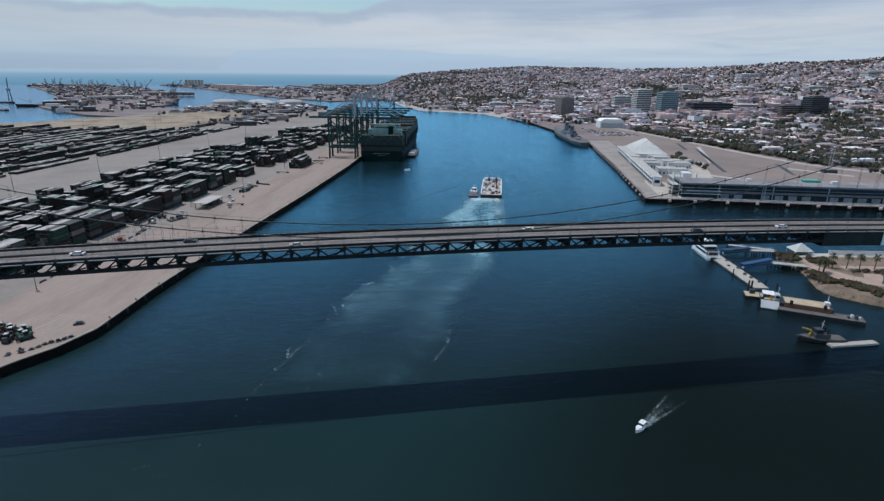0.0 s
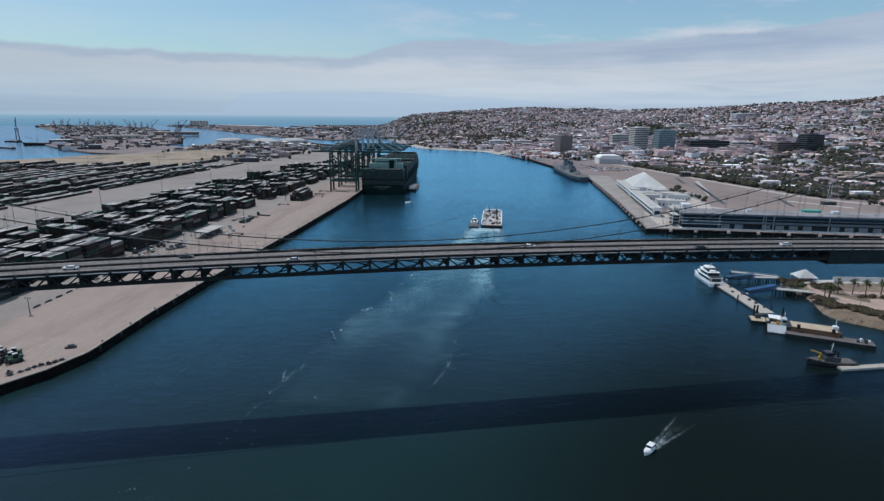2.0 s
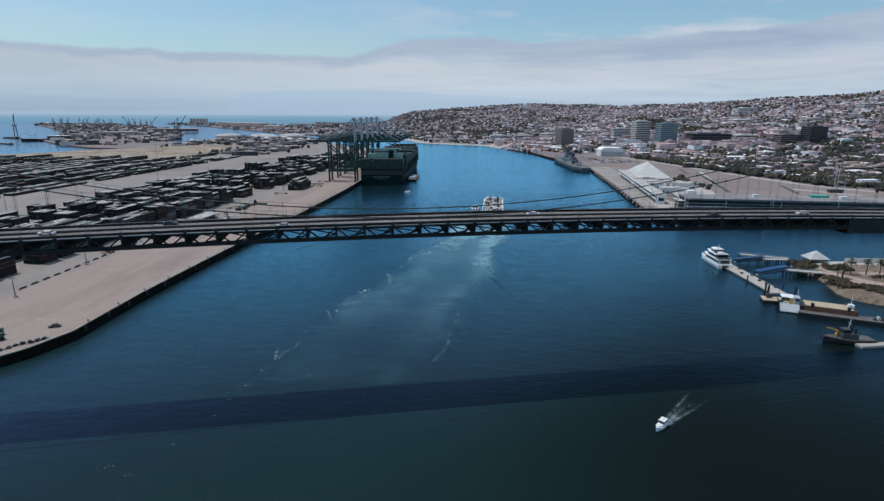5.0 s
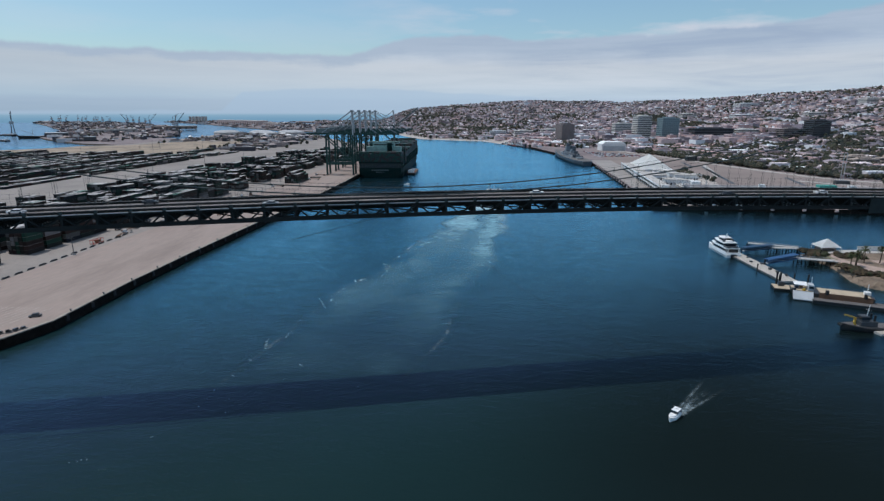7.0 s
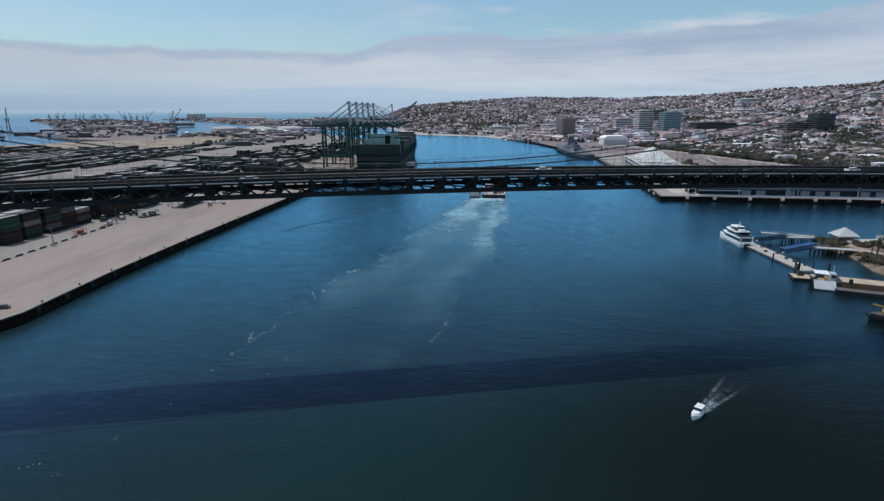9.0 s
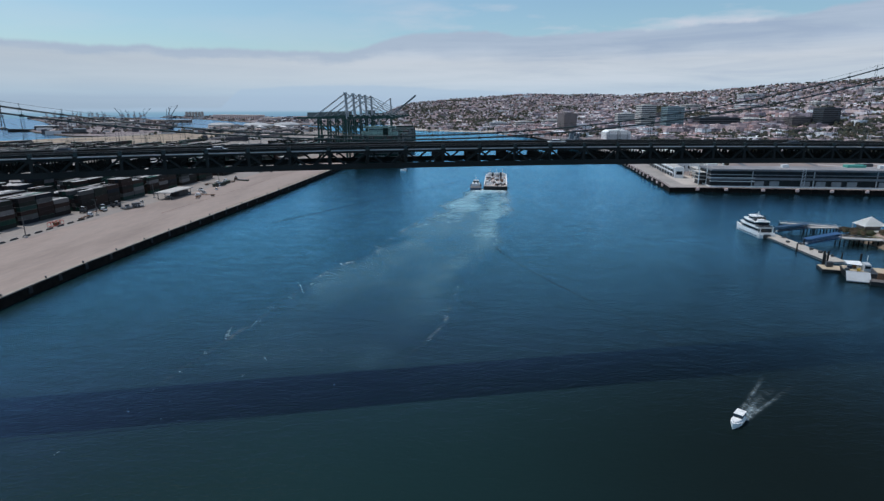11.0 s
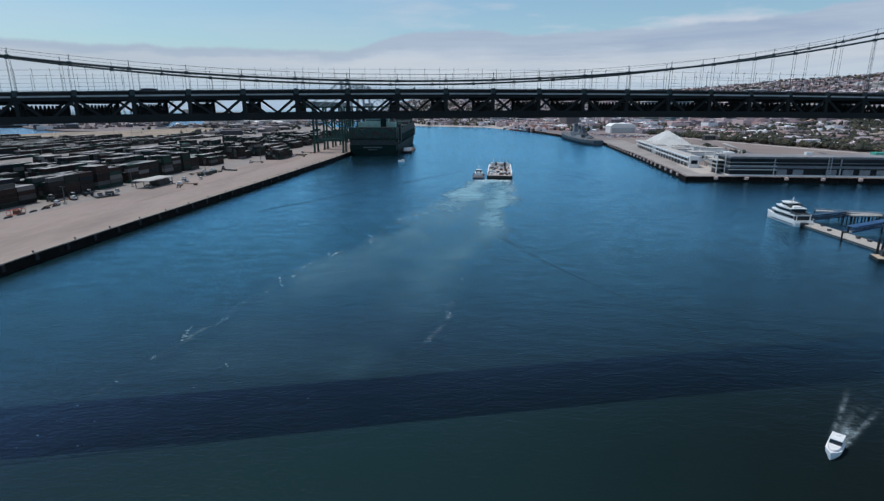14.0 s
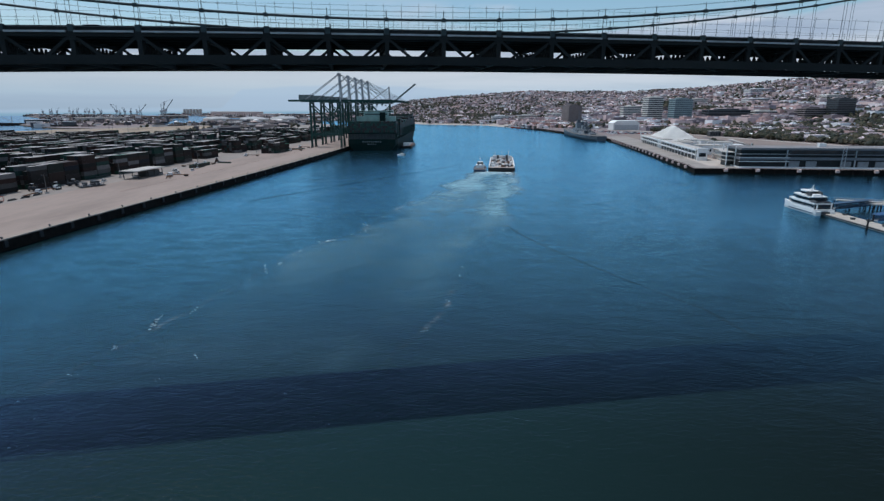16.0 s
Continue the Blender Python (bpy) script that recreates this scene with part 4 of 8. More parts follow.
def car(at, turn, mat=None, label="small passenger car", group="", kind="car", tall=0.0):
    """A car along +y: body, cabin glass, wheels, lights."""
    root = thing(kind, at, label, kind, group, turn)
    bm = bmesh.new()
    box(bm, (0, 0, 0.32), (1.8, 4.5, 0.55), taper=0.98)
    box(bm, (0, -0.2, 0.87 + 0.34 + tall), (1.35, 1.9, 0.10), taper=0.9)
    part("body", bm, mat or CARPAINT, root)
    bm = bmesh.new()
    box(bm, (0, -0.2, 0.87), (1.66, 2.7, 0.36 + tall), taper=0.82)
    part("cabin_glass", bm, GLASS_DARK, root)
    bm = bmesh.new()
    rod(bm, (-0.1, 0, 0), (0.1, 0, 0), 0.33, 10)
    wheel = mesh_from("wheel", bm, BLACK)
    for x in (-0.82, 0.82):
        for y in (-1.4, 1.4):
            piece("wheel", wheel, root, pose(x, y, 0.33))
    for x in (-0.6, 0.6):
        bm = bmesh.new()
        box(bm, (x, 2.24, 0.6), (0.35, 0.06, 0.16))
        part("headlight", bm, WHITE, root)
    return root


car((-176, 33, 4.0), 115, DARKGREY, "dark off-road car with a pale roof parked on the apron", tall=0.35)


def yard_tractor(at, turn, load=True):
    root = thing("yard_tractor", at, "white yard tractor with a low container chassis", "truck", "yard tractors on the apron", turn)
    bm = bmesh.new()
    box(bm, (0, 6.6, 0.9), (2.2, 1.9, 1.9), taper=0.88)
    box(bm, (0, 8.0, 0.7), (2.2, 1.0, 0.9), taper=0.9)
    cab = part("cab", bm, WHITE, root)
    bm = bmesh.new()
    box(bm, (0, 6.75, 1.75), (2.1, 1.75, 0.65))
    part("window", bm, GLASS_DARK, cab)
    bm = bmesh.new()
    box(bm, (-0.5, 0, 1.05), (0.25, 12.2, 0.35))
    box(bm, (0.5, 0, 1.05), (0.25, 12.2, 0.35))
    for y in (-5.8, -2, 2, 5.8):
        box(bm, (0, y, 1.1), (2.4, 0.25, 0.25))
    part("chassis", bm, RUST, root)
    bm = bmesh.new()
    rod(bm, (-0.18, 0, 0), (0.18, 0, 0), 0.5, 10)
    wheel = mesh_from("wheel", bm, BLACK)
    for x in (-1.0, 1.0):
        for y in (-4.9, -3.7, 5.6, 7.6):
            piece("wheel", wheel, root, pose(x, y, 0.5))
    return root


tractor = yard_tractor((-222, 335, 4.0), -30)
for x, y, a in ((-232, 182, 10), (-237, 199, -12), (-212, 352, 60), (-199, 262, 20), (-196, 270, 100), (-205, 430, 95), (-196, 518, 75), (-182, 498, 100), (-186, 545, 80)):
    copy_thing(tractor, pose(x, y, 4.0, 0, 0, a))


def forklift(at, turn, mat, label="dark container lift truck parked on the apron"):
    root = thing("lift_truck", at, label, "lift truck", "lift trucks on the apron", turn)
    bm = bmesh.new()
    box(bm, (0, 0, 0.9), (2.6, 5.2, 1.3), taper=0.92)
    box(bm, (0, -2.2, 2.2), (2.3, 1.4, 0.7), taper=0.85)
    part("body", bm, mat, root)
    bm = bmesh.new()
    box(bm, (0, -0.2, 2.2), (1.6, 1.7, 1.8), taper=0.85)
    part("cab", bm, GLASS_DARK, root)
    bm = bmesh.new()
    box(bm, (0, -0.2, 4.0), (1.7, 1.9, 0.15))
    part("cab_roof", bm, GREYPAINT, root)
    for x in (-0.8, 0.8):
        bm = bmesh.new()
        beam(bm, (x, 2.9, 0.5), (x, 3.0, 3.6), 0.28, 0.4)
        part("lift_mast", bm, DARKGREY, root)
    bm = bmesh.new()
    box(bm, (0, 3.5, 0.8), (3.0, 0.4, 1.2))
    part("carriage", bm, BLACK, root)
    bm = bmesh.new()
    rod(bm, (-0.3, 0, 0), (0.3, 0, 0), 0.75, 12)
    wheel = mesh_from("wheel", bm, BLACK)
    for x in (-1.2, 1.2):
        for y in (-1.8, 1.9):
            piece("wheel", wheel, root, pose(x, y, 0.75))
    return root


PLANTGREEN = surface("dull_green_machine_paint", (0.03, 0.07, 0.045), 0.6, var=0.3, scale=0.6)
PLANTBROWN = surface("worn_brown_machine_paint", (0.07, 0.04, 0.03), 0.7, var=0.3, scale=0.6)
for x, y, a, m in ((-206, 25, 40, PLANTBROWN), (-201, 24, 70, DARKGREY), (-198, 21, 20, PLANTBROWN), (-194, 23, 110, PLANTGREEN), (-192, 19, 60, PLANTGREEN), (-195, 15, 15, DARKGREY), (-201, 17, 80, PLANTBROWN), (-207, 19, 30, DARKGREY), (-189, 17.5, 140, PLANTGREEN)):
    forklift((x, y, 4.0), a, m, "dark container lift truck parked on the apron" if m is DARKGREY else ("dull green container lift truck parked on the apron" if m is PLANTGREEN else "worn brown container lift truck parked on the apron"))


def scrap_pile(at, turn, seed):
    """A low heap of lashing gear and pallets by the quay edge."""
    rng = random.Random(seed)
    root = thing("gear_pallet", at, "dark lashing gear on a pallet by the quay edge", "pallet", "gear pallets along the quay", turn)
    bm = bmesh.new()
    for k in range(3):
        box(bm, (-0.9 + 0.9 * k, 0, 0), (0.2, 2.2, 0.14))
    box(bm, (0, 0, 0.14), (2.2, 2.2, 0.08))
    part("pallet", bm, DARKGREY, root)
    for k in range(4):
        bm = bmesh.new()
        box(bm, (rng.uniform(-0.6, 0.6), rng.uniform(-0.6, 0.6), 0.22 + 0.25 * (k // 2)), (rng.uniform(0.5, 1.1), rng.uniform(0.5, 1.2), rng.uniform(0.3, 0.8)), rng.uniform(0, 3))
        part("gear_box", bm, rng.choice((DARKGREY, BLACK, HULL_GREY)), root)


for k, (x, y) in enumerate(((-182, 6), (-180, 9), (-178.5, 11), (-177.5, 13.5), (-184, 8), (-173.6, 16.5), (-172.4, 18.5), (-171, 20.5), (-186, 3.5), (-189, 0.5), (-176, 15))):
    scrap_pile((x, y, 4.0), 25 * k, 40 + k)


def red_cage(at):
    root = thing("spreader_frame", at, "red steel container spreader frame standing on the apron", "spreader", turn=-5)
    bm = bmesh.new()
    for x in (-1.2, 1.2):
        for z in (0.2, 2.6):
            beam(bm, (x, -4.5, z), (x, 4.5, z), 0.22)
        for y in (-4.5, -2.2, 0, 2.2, 4.5):
            beam(bm, (x, y, 0.1), (x, y, 2.7), 0.18)
    for y in (-4.5, 0, 4.5):
        for z in (0.2, 2.6):
            beam(bm, (-1.2, y, z), (1.2, y, z), 0.2)
    part("frame", bm, RED, root)
    bm = bmesh.new()
    box(bm, (0, 0.5, 0.4), (1.8, 3.0, 1.6))
    part("motor_box", bm, RUST, root)


red_cage((-235, 161, 4.0))


def canopy_shed(at, turn, size, label):
    root = thing("canopy_shed", at, label, "shed", turn=turn)
    w, l, h = size
    bm = bmesh.new()
    box(bm, (0, 0, h), (w, l, 0.5))
    box(bm, (0, 0, h + 0.5), (w * 0.98, l * 0.98, 0.25), taper=0.9)
    part("roof", bm, CONCRETE, root)
    bm = bmesh.new()
    box(bm, (0, 0, 0), (0.4, 0.4, h))
    post_mesh = mesh_from("post", bm, DARKGREY)
    for i in range(4):
        for x in (-w * 0.42, w * 0.42):
            piece("post", post_mesh, root, pose(x, -l * 0.42 + l * 0.28 * i, 0))
    bm = bmesh.new()
    box(bm, (0, l * 0.2, 0), (w * 0.6, l * 0.4, h * 0.8))
    part("office", bm, DARKGREY, root)


canopy_shed((-219.5, 267, 4.0), -4, (12.5, 31, 5.0), "flat-roofed pale canopy shed beside the stacks")


def work_platform(at, turn):
    root = thing("work_platform", at, "grey steel lashing platform with tools on the apron", "platform", turn=turn)
    bm = bmesh.new()
    box(bm, (0, 0, 0.5), (6, 14, 0.4))
    part("deck", bm, DARKGREY, root)
    bm = bmesh.new()
    for x in (-2.6, 2.6):
        for y in (-6, -2, 2, 6):
            box(bm, (x, y, 0), (0.3, 0.3, 2.2))
        beam(bm, (x, -6, 2.1), (x, 6, 2.1), 0.12)
    part("railing", bm, GREYPAINT, root)
    bm = bmesh.new()
    box(bm, (0.5, 2, 0.9), (3, 4, 2.4))
    box(bm, (-1.2, -3, 0.9), (1.6, 2.2, 1.8))
    part("cabin", bm, DARKGREY, root)


work_platform((-224, 219, 4.0), -30)


def apron_lines():
    """Painted bay lines near the corner of the quay and a long crane rail."""
    bm = bmesh.new()
    for k in range(9):
        beam(bm, (-206 + k * 2.9, 20, 4.012), (-200 + k * 2.9, 44, 4.012), 0.16, 0.012)
    tagged(part("trim_bay_lines", bm, PAINT), "faded painted bay lines on the apron", "road marking", "", "structure")
    for off in (4.0, 36.0):
        bm = bmesh.new()
        for (x0, y0), (x1, y1) in list(zip(WEST_QUAY, WEST_QUAY[1:]))[7:]:
            beam(bm, (x0 - off, y0, 4.02), (x1 - off, y1, 4.02), 0.35, 0.03)
        tagged(part("trim_crane_rail", bm, RUST), "steel crane rail set in the apron", "rail", "", "structure")


apron_lines()


def ship_bollards():
    bm = bmesh.new()
    rod(bm, (0, 0, 0), (0, 0, 0.55), 0.32, 8, 0.26)
    rod(bm, (-0.1, 0, 0.55), (-0.1, 0, 0.8), 0.45, 8, 0.40)
    ob = part("bollard", bm, DARKGREY)
    tagged(ob, "black iron mooring bollard on the quay edge", "bollard", "quay bollards")
    ys = [40 + 22 * k for k in range(22)]
    for k, y in enumerate(ys):
        x = float(np.interp(y, [29, 80, 142, 200, 310, 480, 560], [-165, -165, -162, -158, -150, -141, -139.5])) - 0.8
        if k == 0:
            ob.matrix_world = pose(x, y, 4.3)
        else:
            copy_thing(ob, pose(x, y, 4.3))


ship_bollards()


def quay_fenders():
    bm = bmesh.new()
    box(bm, (0.35, 0, -2.6), (0.7, 1.6, 2.4))
    mesh = mesh_from("quay_fender", bm, BLACK)
    for k in range(30):
        y = 36 + 16 * k
        x = float(np.interp(y, [29, 80, 142, 200, 310, 480, 560], [-165, -165, -162, -158, -150, -141, -139.5]))
        ob = new("quay_fender", mesh)
        ob.matrix_world = pose(x, y, 4.0)
        tagged(ob, "black rubber fender on the quay wall", "fender", "quay fenders")


quay_fenders()


# ---- gantry cranes and the container ship ----
def gantry_crane(at, turn, raised=False):
    """Quay crane: water to +x. Legs on two rails, high girder with boom, A-frame and stays."""
    root = thing("gantry_crane", at, "green ship-to-shore gantry crane with its boom raised" if raised else "green ship-to-shore gantry crane with boom lowered over the ship", "crane", "quay gantry cranes", turn)
    G, W, H = 35.0, 17.0, 52.5  # gauge, leg spacing along the quay, girder height
    for x in (0, -G):
        for y in (-W / 2, W / 2):
            bm = bmesh.new()
            beam(bm, (x, y, 1.5), (x, y * 0.82, H), 2.1, 2.3)
            part("leg", bm, CRANE_GREEN, root)
            bm = bmesh.new()
            box(bm, (x, y, 0), (1.6, 7.5, 1.6))
            part("bogie", bm, DARKGREY, root)
    for y in (-W / 2, W / 2):
        bm = bmesh.new()
        beam(bm, (0, y * 0.95, 15), (-G, y * 0.95, 15), 1.6, 2.6)
        part("portal_beam", bm, CRANE_GREEN, root)
        bm = bmesh.new()
        beam(bm, (0, y * 0.95, 16), (-G, y * 0.84, H - 4), 1.3, 1.3)
        beam(bm, (-G * 0.5, y * 0.9, 34), (0, y * 0.84, H - 3), 1.0, 1.0)
        part("diagonal", bm, CRANE_GREEN, root)
    for x in (0, -G):
        bm = bmesh.new()
        beam(bm, (x, -W / 2, 14), (x, W / 2, 14), 1.4, 1.8)
        part("sill_beam", bm, CRANE_GREEN, root)
        bm = bmesh.new()
        beam(bm, (x, -W * 0.42, H - 1.5), (x, W * 0.42, H - 1.5), 1.4, 2.4)
        part("cross_beam", bm, CRANE_GREEN, root)
    bm = bmesh.new()
    for y in (-3.2, 3.2):
        beam(bm, (-G - 27, y, H + 1.2), (5, y, H + 1.2), 1.0, 2.2)
    for k in range(9):
        x = -G - 21 + k * 7.5
        beam(bm, (x, -3.2, H + 1), (x, 3.2, H + 1), 0.5)
    part("girder", bm, CRANE_GREEN, root)
    a = radians(38) if raised else 0.0
    bm = bmesh.new()

    def tip(d, z=0.0):
        return 5 + d * math.cos(a) - z * math.sin(a), H + 1.2 + d * math.sin(a) + z * math.cos(a)

    L = 58 if raised else 56
    for y in (-3.2, 3.2):
        (x0, z0), (x1, z1) = tip(0), tip(L)
        beam(bm, (x0, y, z0), (x1, y, z1), 1.1, 2.8 if raised else 2.0)
    for k in range(9):
        x, z = tip(L * k / 8)
        beam(bm, (x, -3.2, z), (x, 3.2, z), 0.5)
    part("boom", bm, BOOMGREY if raised else CRANE_GREEN, root, "grey raised boom" if raised else "")
    apex = (-1.0, H + 31)
    for y in (-5.5, 5.5):
        bm = bmesh.new()
        beam(bm, (0.5, y, H), (apex[0], y * 0.55, apex[1]), 1.3, 1.4)
        part("mast_leg", bm, CRANE_GREY, root, "pale grey A-frame leg")
        bm = bmesh.new()
        beam(bm, (apex[0], y * 0.55, apex[1]), (-G - 6, y * 0.8, H + 2.5), 0.7, 0.7)
        part("back_stay", bm, CRANE_GREY, root)
        if not raised:
            for d in (0.45, 0.95):
                bm = bmesh.new()
                x, z = tip(L * d, 1.0)
                beam(bm, (apex[0], y * 0.8, apex[1]), (x, y * 0.58, z), 0.35, 0.4)
                part("fore_stay", bm, CRANE_GREY, root)
    bm = bmesh.new()
    box(bm, (apex[0], 0, apex[1] - 0.8), (2.6, 10.4, 1.6))
    part("apex_platform", bm, CRANE_GREY, root)
    bm = bmesh.new()
    box(bm, (-G - 6, 0, H + 2.4), (16, 8, 5.5))
    part("machinery_house", bm, BOOMGREY, root, "dull grey machinery house")
    bm = bmesh.new()
    box(bm, (20 if not raised else -8, 2, H - 4.5), (3, 2.6, 3.2))
    cab = part("operator_cab", bm, WHITE, root)
    bm = bmesh.new()
    box(bm, (20 if not raised else -8, 0.6, H - 3.6), (2.6, 0.2, 1.8))
    part("cab_window", bm, GLASS_DARK, cab)
    return root


for y, up in ((558, False), (608, False), (655, False), (702, False), (755, False), (1000, True)):
    gantry_crane((-143.5, y, 4.0), 0, up)


NAMEGREY = surface("faded_lettering_paint", (0.16, 0.17, 0.165), 0.7, var=0.3, scale=0.4)
COLGREY = surface("shaded_green_grey_paint", (0.050, 0.066, 0.060), 0.6, var=0.2, scale=0.3)


def container_ship(at, turn):
    root = thing("container_ship", at, "large dark green container ship loaded with stacked boxes, moored stern first", "container ship", turn=turn)
    Ls, B = 330.0, 60.0
    bm = bmesh.new()
    rows = []
    for s in (0, 0.03, 0.1, 0.25, 0.5, 0.7, 0.8, 0.88, 0.94, 0.98, 1.0):
        w = B / 2 * (0.94 if s == 0 else 1.0) if s < 0.72 else B / 2 * max(0.03, 1 - ((s - 0.72) / 0.28) ** 2.0 * 0.97)
        lo = B / 2 * (0.74 if s == 0 else 0.96) if s < 0.66 else B / 2 * max(0.02, 1 - ((s - 0.66) / 0.34) ** 1.4)
        d = 13.0 if s < 0.75 else 13.0 + (s - 0.75) * 26
        rows.append([(-w, s * Ls, d), (-w, s * Ls, 7), (-lo, s * Ls * 0.985 + 2, 0), (-lo * 0.8, s * Ls * 0.98 + 3, -4), (lo * 0.8, s * Ls * 0.98 + 3, -4), (lo, s * Ls * 0.985 + 2, 0), (w, s * Ls, 7), (w, s * Ls, d)])
    vs = [[bm.verts.new(p) for p in r] for r in rows]
    for a, b in zip(vs, vs[1:]):
        for j in range(8):
            bm.faces.new((a[j], a[(j + 1) % 8], b[(j + 1) % 8], b[j]))
    bm.faces.new(vs[0])
    bm.faces.new(vs[-1][::-1])
    bmesh.ops.recalc_face_normals(bm, faces=bm.faces[:])
    part("hull", bm, HULL_GREEN, root)
    # open mooring deck at the stern: columns under the aftmost deck
    bm = bmesh.new()
    box(bm, (0, 6, 19.5), (B * 0.96, 12, 1.2))
    part("stern_deck", bm, HULL_GREEN, root)
    bm = bmesh.new()
    box(bm, (0, 0.8, 13), (0.9, 0.9, 6.6))
    col = mesh_from("column", bm, COLGREY)
    for k in (0, 1, 2, 3, 4, 5, 6, 10, 11, 12, 13, 14, 15, 16):
        piece("column", col, root, pose(-B * 0.46 + B * 0.92 * k / 16, 0, 0))
    bm = bmesh.new()
    box(bm, (0, 8, 13), (B * 0.9, 6, 6.4))
    part("stern_house", bm, DARKGREY, root)
    # plain bars for the name and port on the stern
    for k in range(9):
        bm = bmesh.new()
        w = 1.6
        box(bm, (-10.5 + 2.6 * k, -0.12, 9.4), (w, 0.1, 1.5))
        part("name_bar", bm, NAMEGREY, root, "plain grey bar")
    for k in range(5):
        bm = bmesh.new()
        box(bm, (-4.5 + 2.2 * k, -0.12, 6.9), (1.4, 0.1, 1.0))
        part("port_bar", bm, NAMEGREY, root, "plain grey bar")
    # container bays
    rng = random.Random(3)
    y, bay = 3.0, 0
    while y < Ls * 0.90:
        if 30 < y < 52:
            y += 22
            continue
        s = y / Ls
        half = B / 2 - 1.0 if s < 0.74 else (B / 2 - 1) * (1 - ((s - 0.74) / 0.26) ** 2 * 0.8)
        n = int(2 * half // 2.5)
        base = 20.8 if y < 12 else (15.0 if s < 0.8 else 18.0)
        tall = 5 if y < 12 else (7 if y < 31 else rng.choice((7, 7, 8, 8)))
        verts, faces, mi = [], [], []
        for c in range(n):
            x = (c - (n - 1) / 2) * 2.5
            for k in range(tall - (rng.random() < 0.12)):
                z = base + k * 2.62
                b = len(verts)
                for zz in (0, 2.55):
                    for px_, py_ in ((-1.2, 0), (1.2, 0), (1.2, 12.2), (-1.2, 12.2)):
                        verts.append((x + px_, y + py_, z + zz))
                faces.extend([(b, b + 1, b + 5, b + 4), (b + 1, b + 2, b + 6, b + 5), (b + 2, b + 3, b + 7, b + 6), (b + 3, b, b + 4, b + 7), (b + 4, b + 5, b + 6, b + 7)])
                mi.extend((0,) * 5)
        stuff_mesh("container_bay", verts, faces, [SHIPBOX], mi, "", "", root)
        bm = bmesh.new()
        for x in (-half - 0.3, half + 0.3):
            box(bm, (x, y + 12.9, base - 3), (0.8, 0.8, 12))
        beam(bm, (-half, y + 12.9, base + 7), (half, y + 12.9, base + 7), 0.7, 0.9)
        part("lashing_bridge", bm, CRANE_GREEN, root)
        y += 14.2
        bay += 1
    bm = bmesh.new()
    box(bm, (0, 42, 14), (B * 0.8, 12, 25))
    box(bm, (0, 42, 39), (B * 0.5, 10, 6))
    box(bm, (0, 42, 43.5), (B * 0.72, 7, 2.6))
    part("bridge_house", bm, PALEGREEN, root, "pale green bridge house")
    bm = bmesh.new()
    box(bm, (0, 37.0, 41), (B * 0.46, 0.3, 1.2))
    box(bm, (0, 38.4, 44.4), (B * 0.70, 0.3, 1.1))
    part("bridge_window", bm, GLASS_DARK, root)
    bm = bmesh.new()
    rod(bm, (0, 42, 46), (0, 42, 54), 0.5, 8, 0.3)
    beam(bm, (-3, 42, 51), (3, 42, 51), 0.3)
    part("radar_mast", bm, GREYPAINT, root)
    bm = bmesh.new()
    box(bm, (9, 34, 14), (7, 6, 30), taper=0.9)
    part("funnel", bm, HULL_GREEN, root, "green funnel")


PALEGREEN = surface("pale_green_paint", (0.30, 0.42, 0.36), 0.5, var=0.25, scale=0.15)
SHIPBOX = surface("ship_container_paint", BOXCOLS[0], 0.6, var=0.2, scale=0.3, palette=[(0.008, 0.045, 0.032), (0.012, 0.055, 0.04), (0.03, 0.02, 0.018), (0.008, 0.038, 0.028), (0.03, 0.018, 0.015), (0.016, 0.03, 0.03)], by="island")
container_ship((-108.6, 556, 0), 0)


def flat_barge(at, turn, size, label, mat=HULL_BLACK, deck=RUST):
    root = thing("barge", at, label, "barge", turn=turn)
    w, l, h = size
    bm = bmesh.new()
    lo = [(-w / 2, 1.5), (w / 2, 1.5), (w / 2, l - 1.5), (-w / 2, l - 1.5)]
    hi = [(-w / 2, 0), (w / 2, 0), (w / 2, l), (-w / 2, l)]
    a = [bm.verts.new((x, y, -1)) for x, y in lo]
    b = [bm.verts.new((x, y, h)) for x, y in hi]
    for i in range(4):
        bm.faces.new((a[i], a[(i + 1) % 4], b[(i + 1) % 4], b[i]))
    bm.faces.new(a[::-1])
    bm.faces.new(b)
    part("hull", bm, mat, root)
    bm = bmesh.new()
    box(bm, (0, l / 2, h), (w * 0.94, l * 0.97, 0.15))
    part("deck", bm, deck, root)
    bm = bmesh.new()
    for k in range(5):
        box(bm, (0, l * (0.15 + 0.17 * k), h + 0.15), (w * 0.5, l * 0.1, 1.4))
    part("tank_hatch", bm, GREYPAINT, root)
    bm = bmesh.new()
    box(bm, (0, 5, h), (w * 0.6, 6, 4))
    part("deckhouse", bm, WHITE, root)
    return root


flat_barge((-71, 592, 0), 0, (13, 58, 2.6), "low bunker barge tied alongside the container ship")


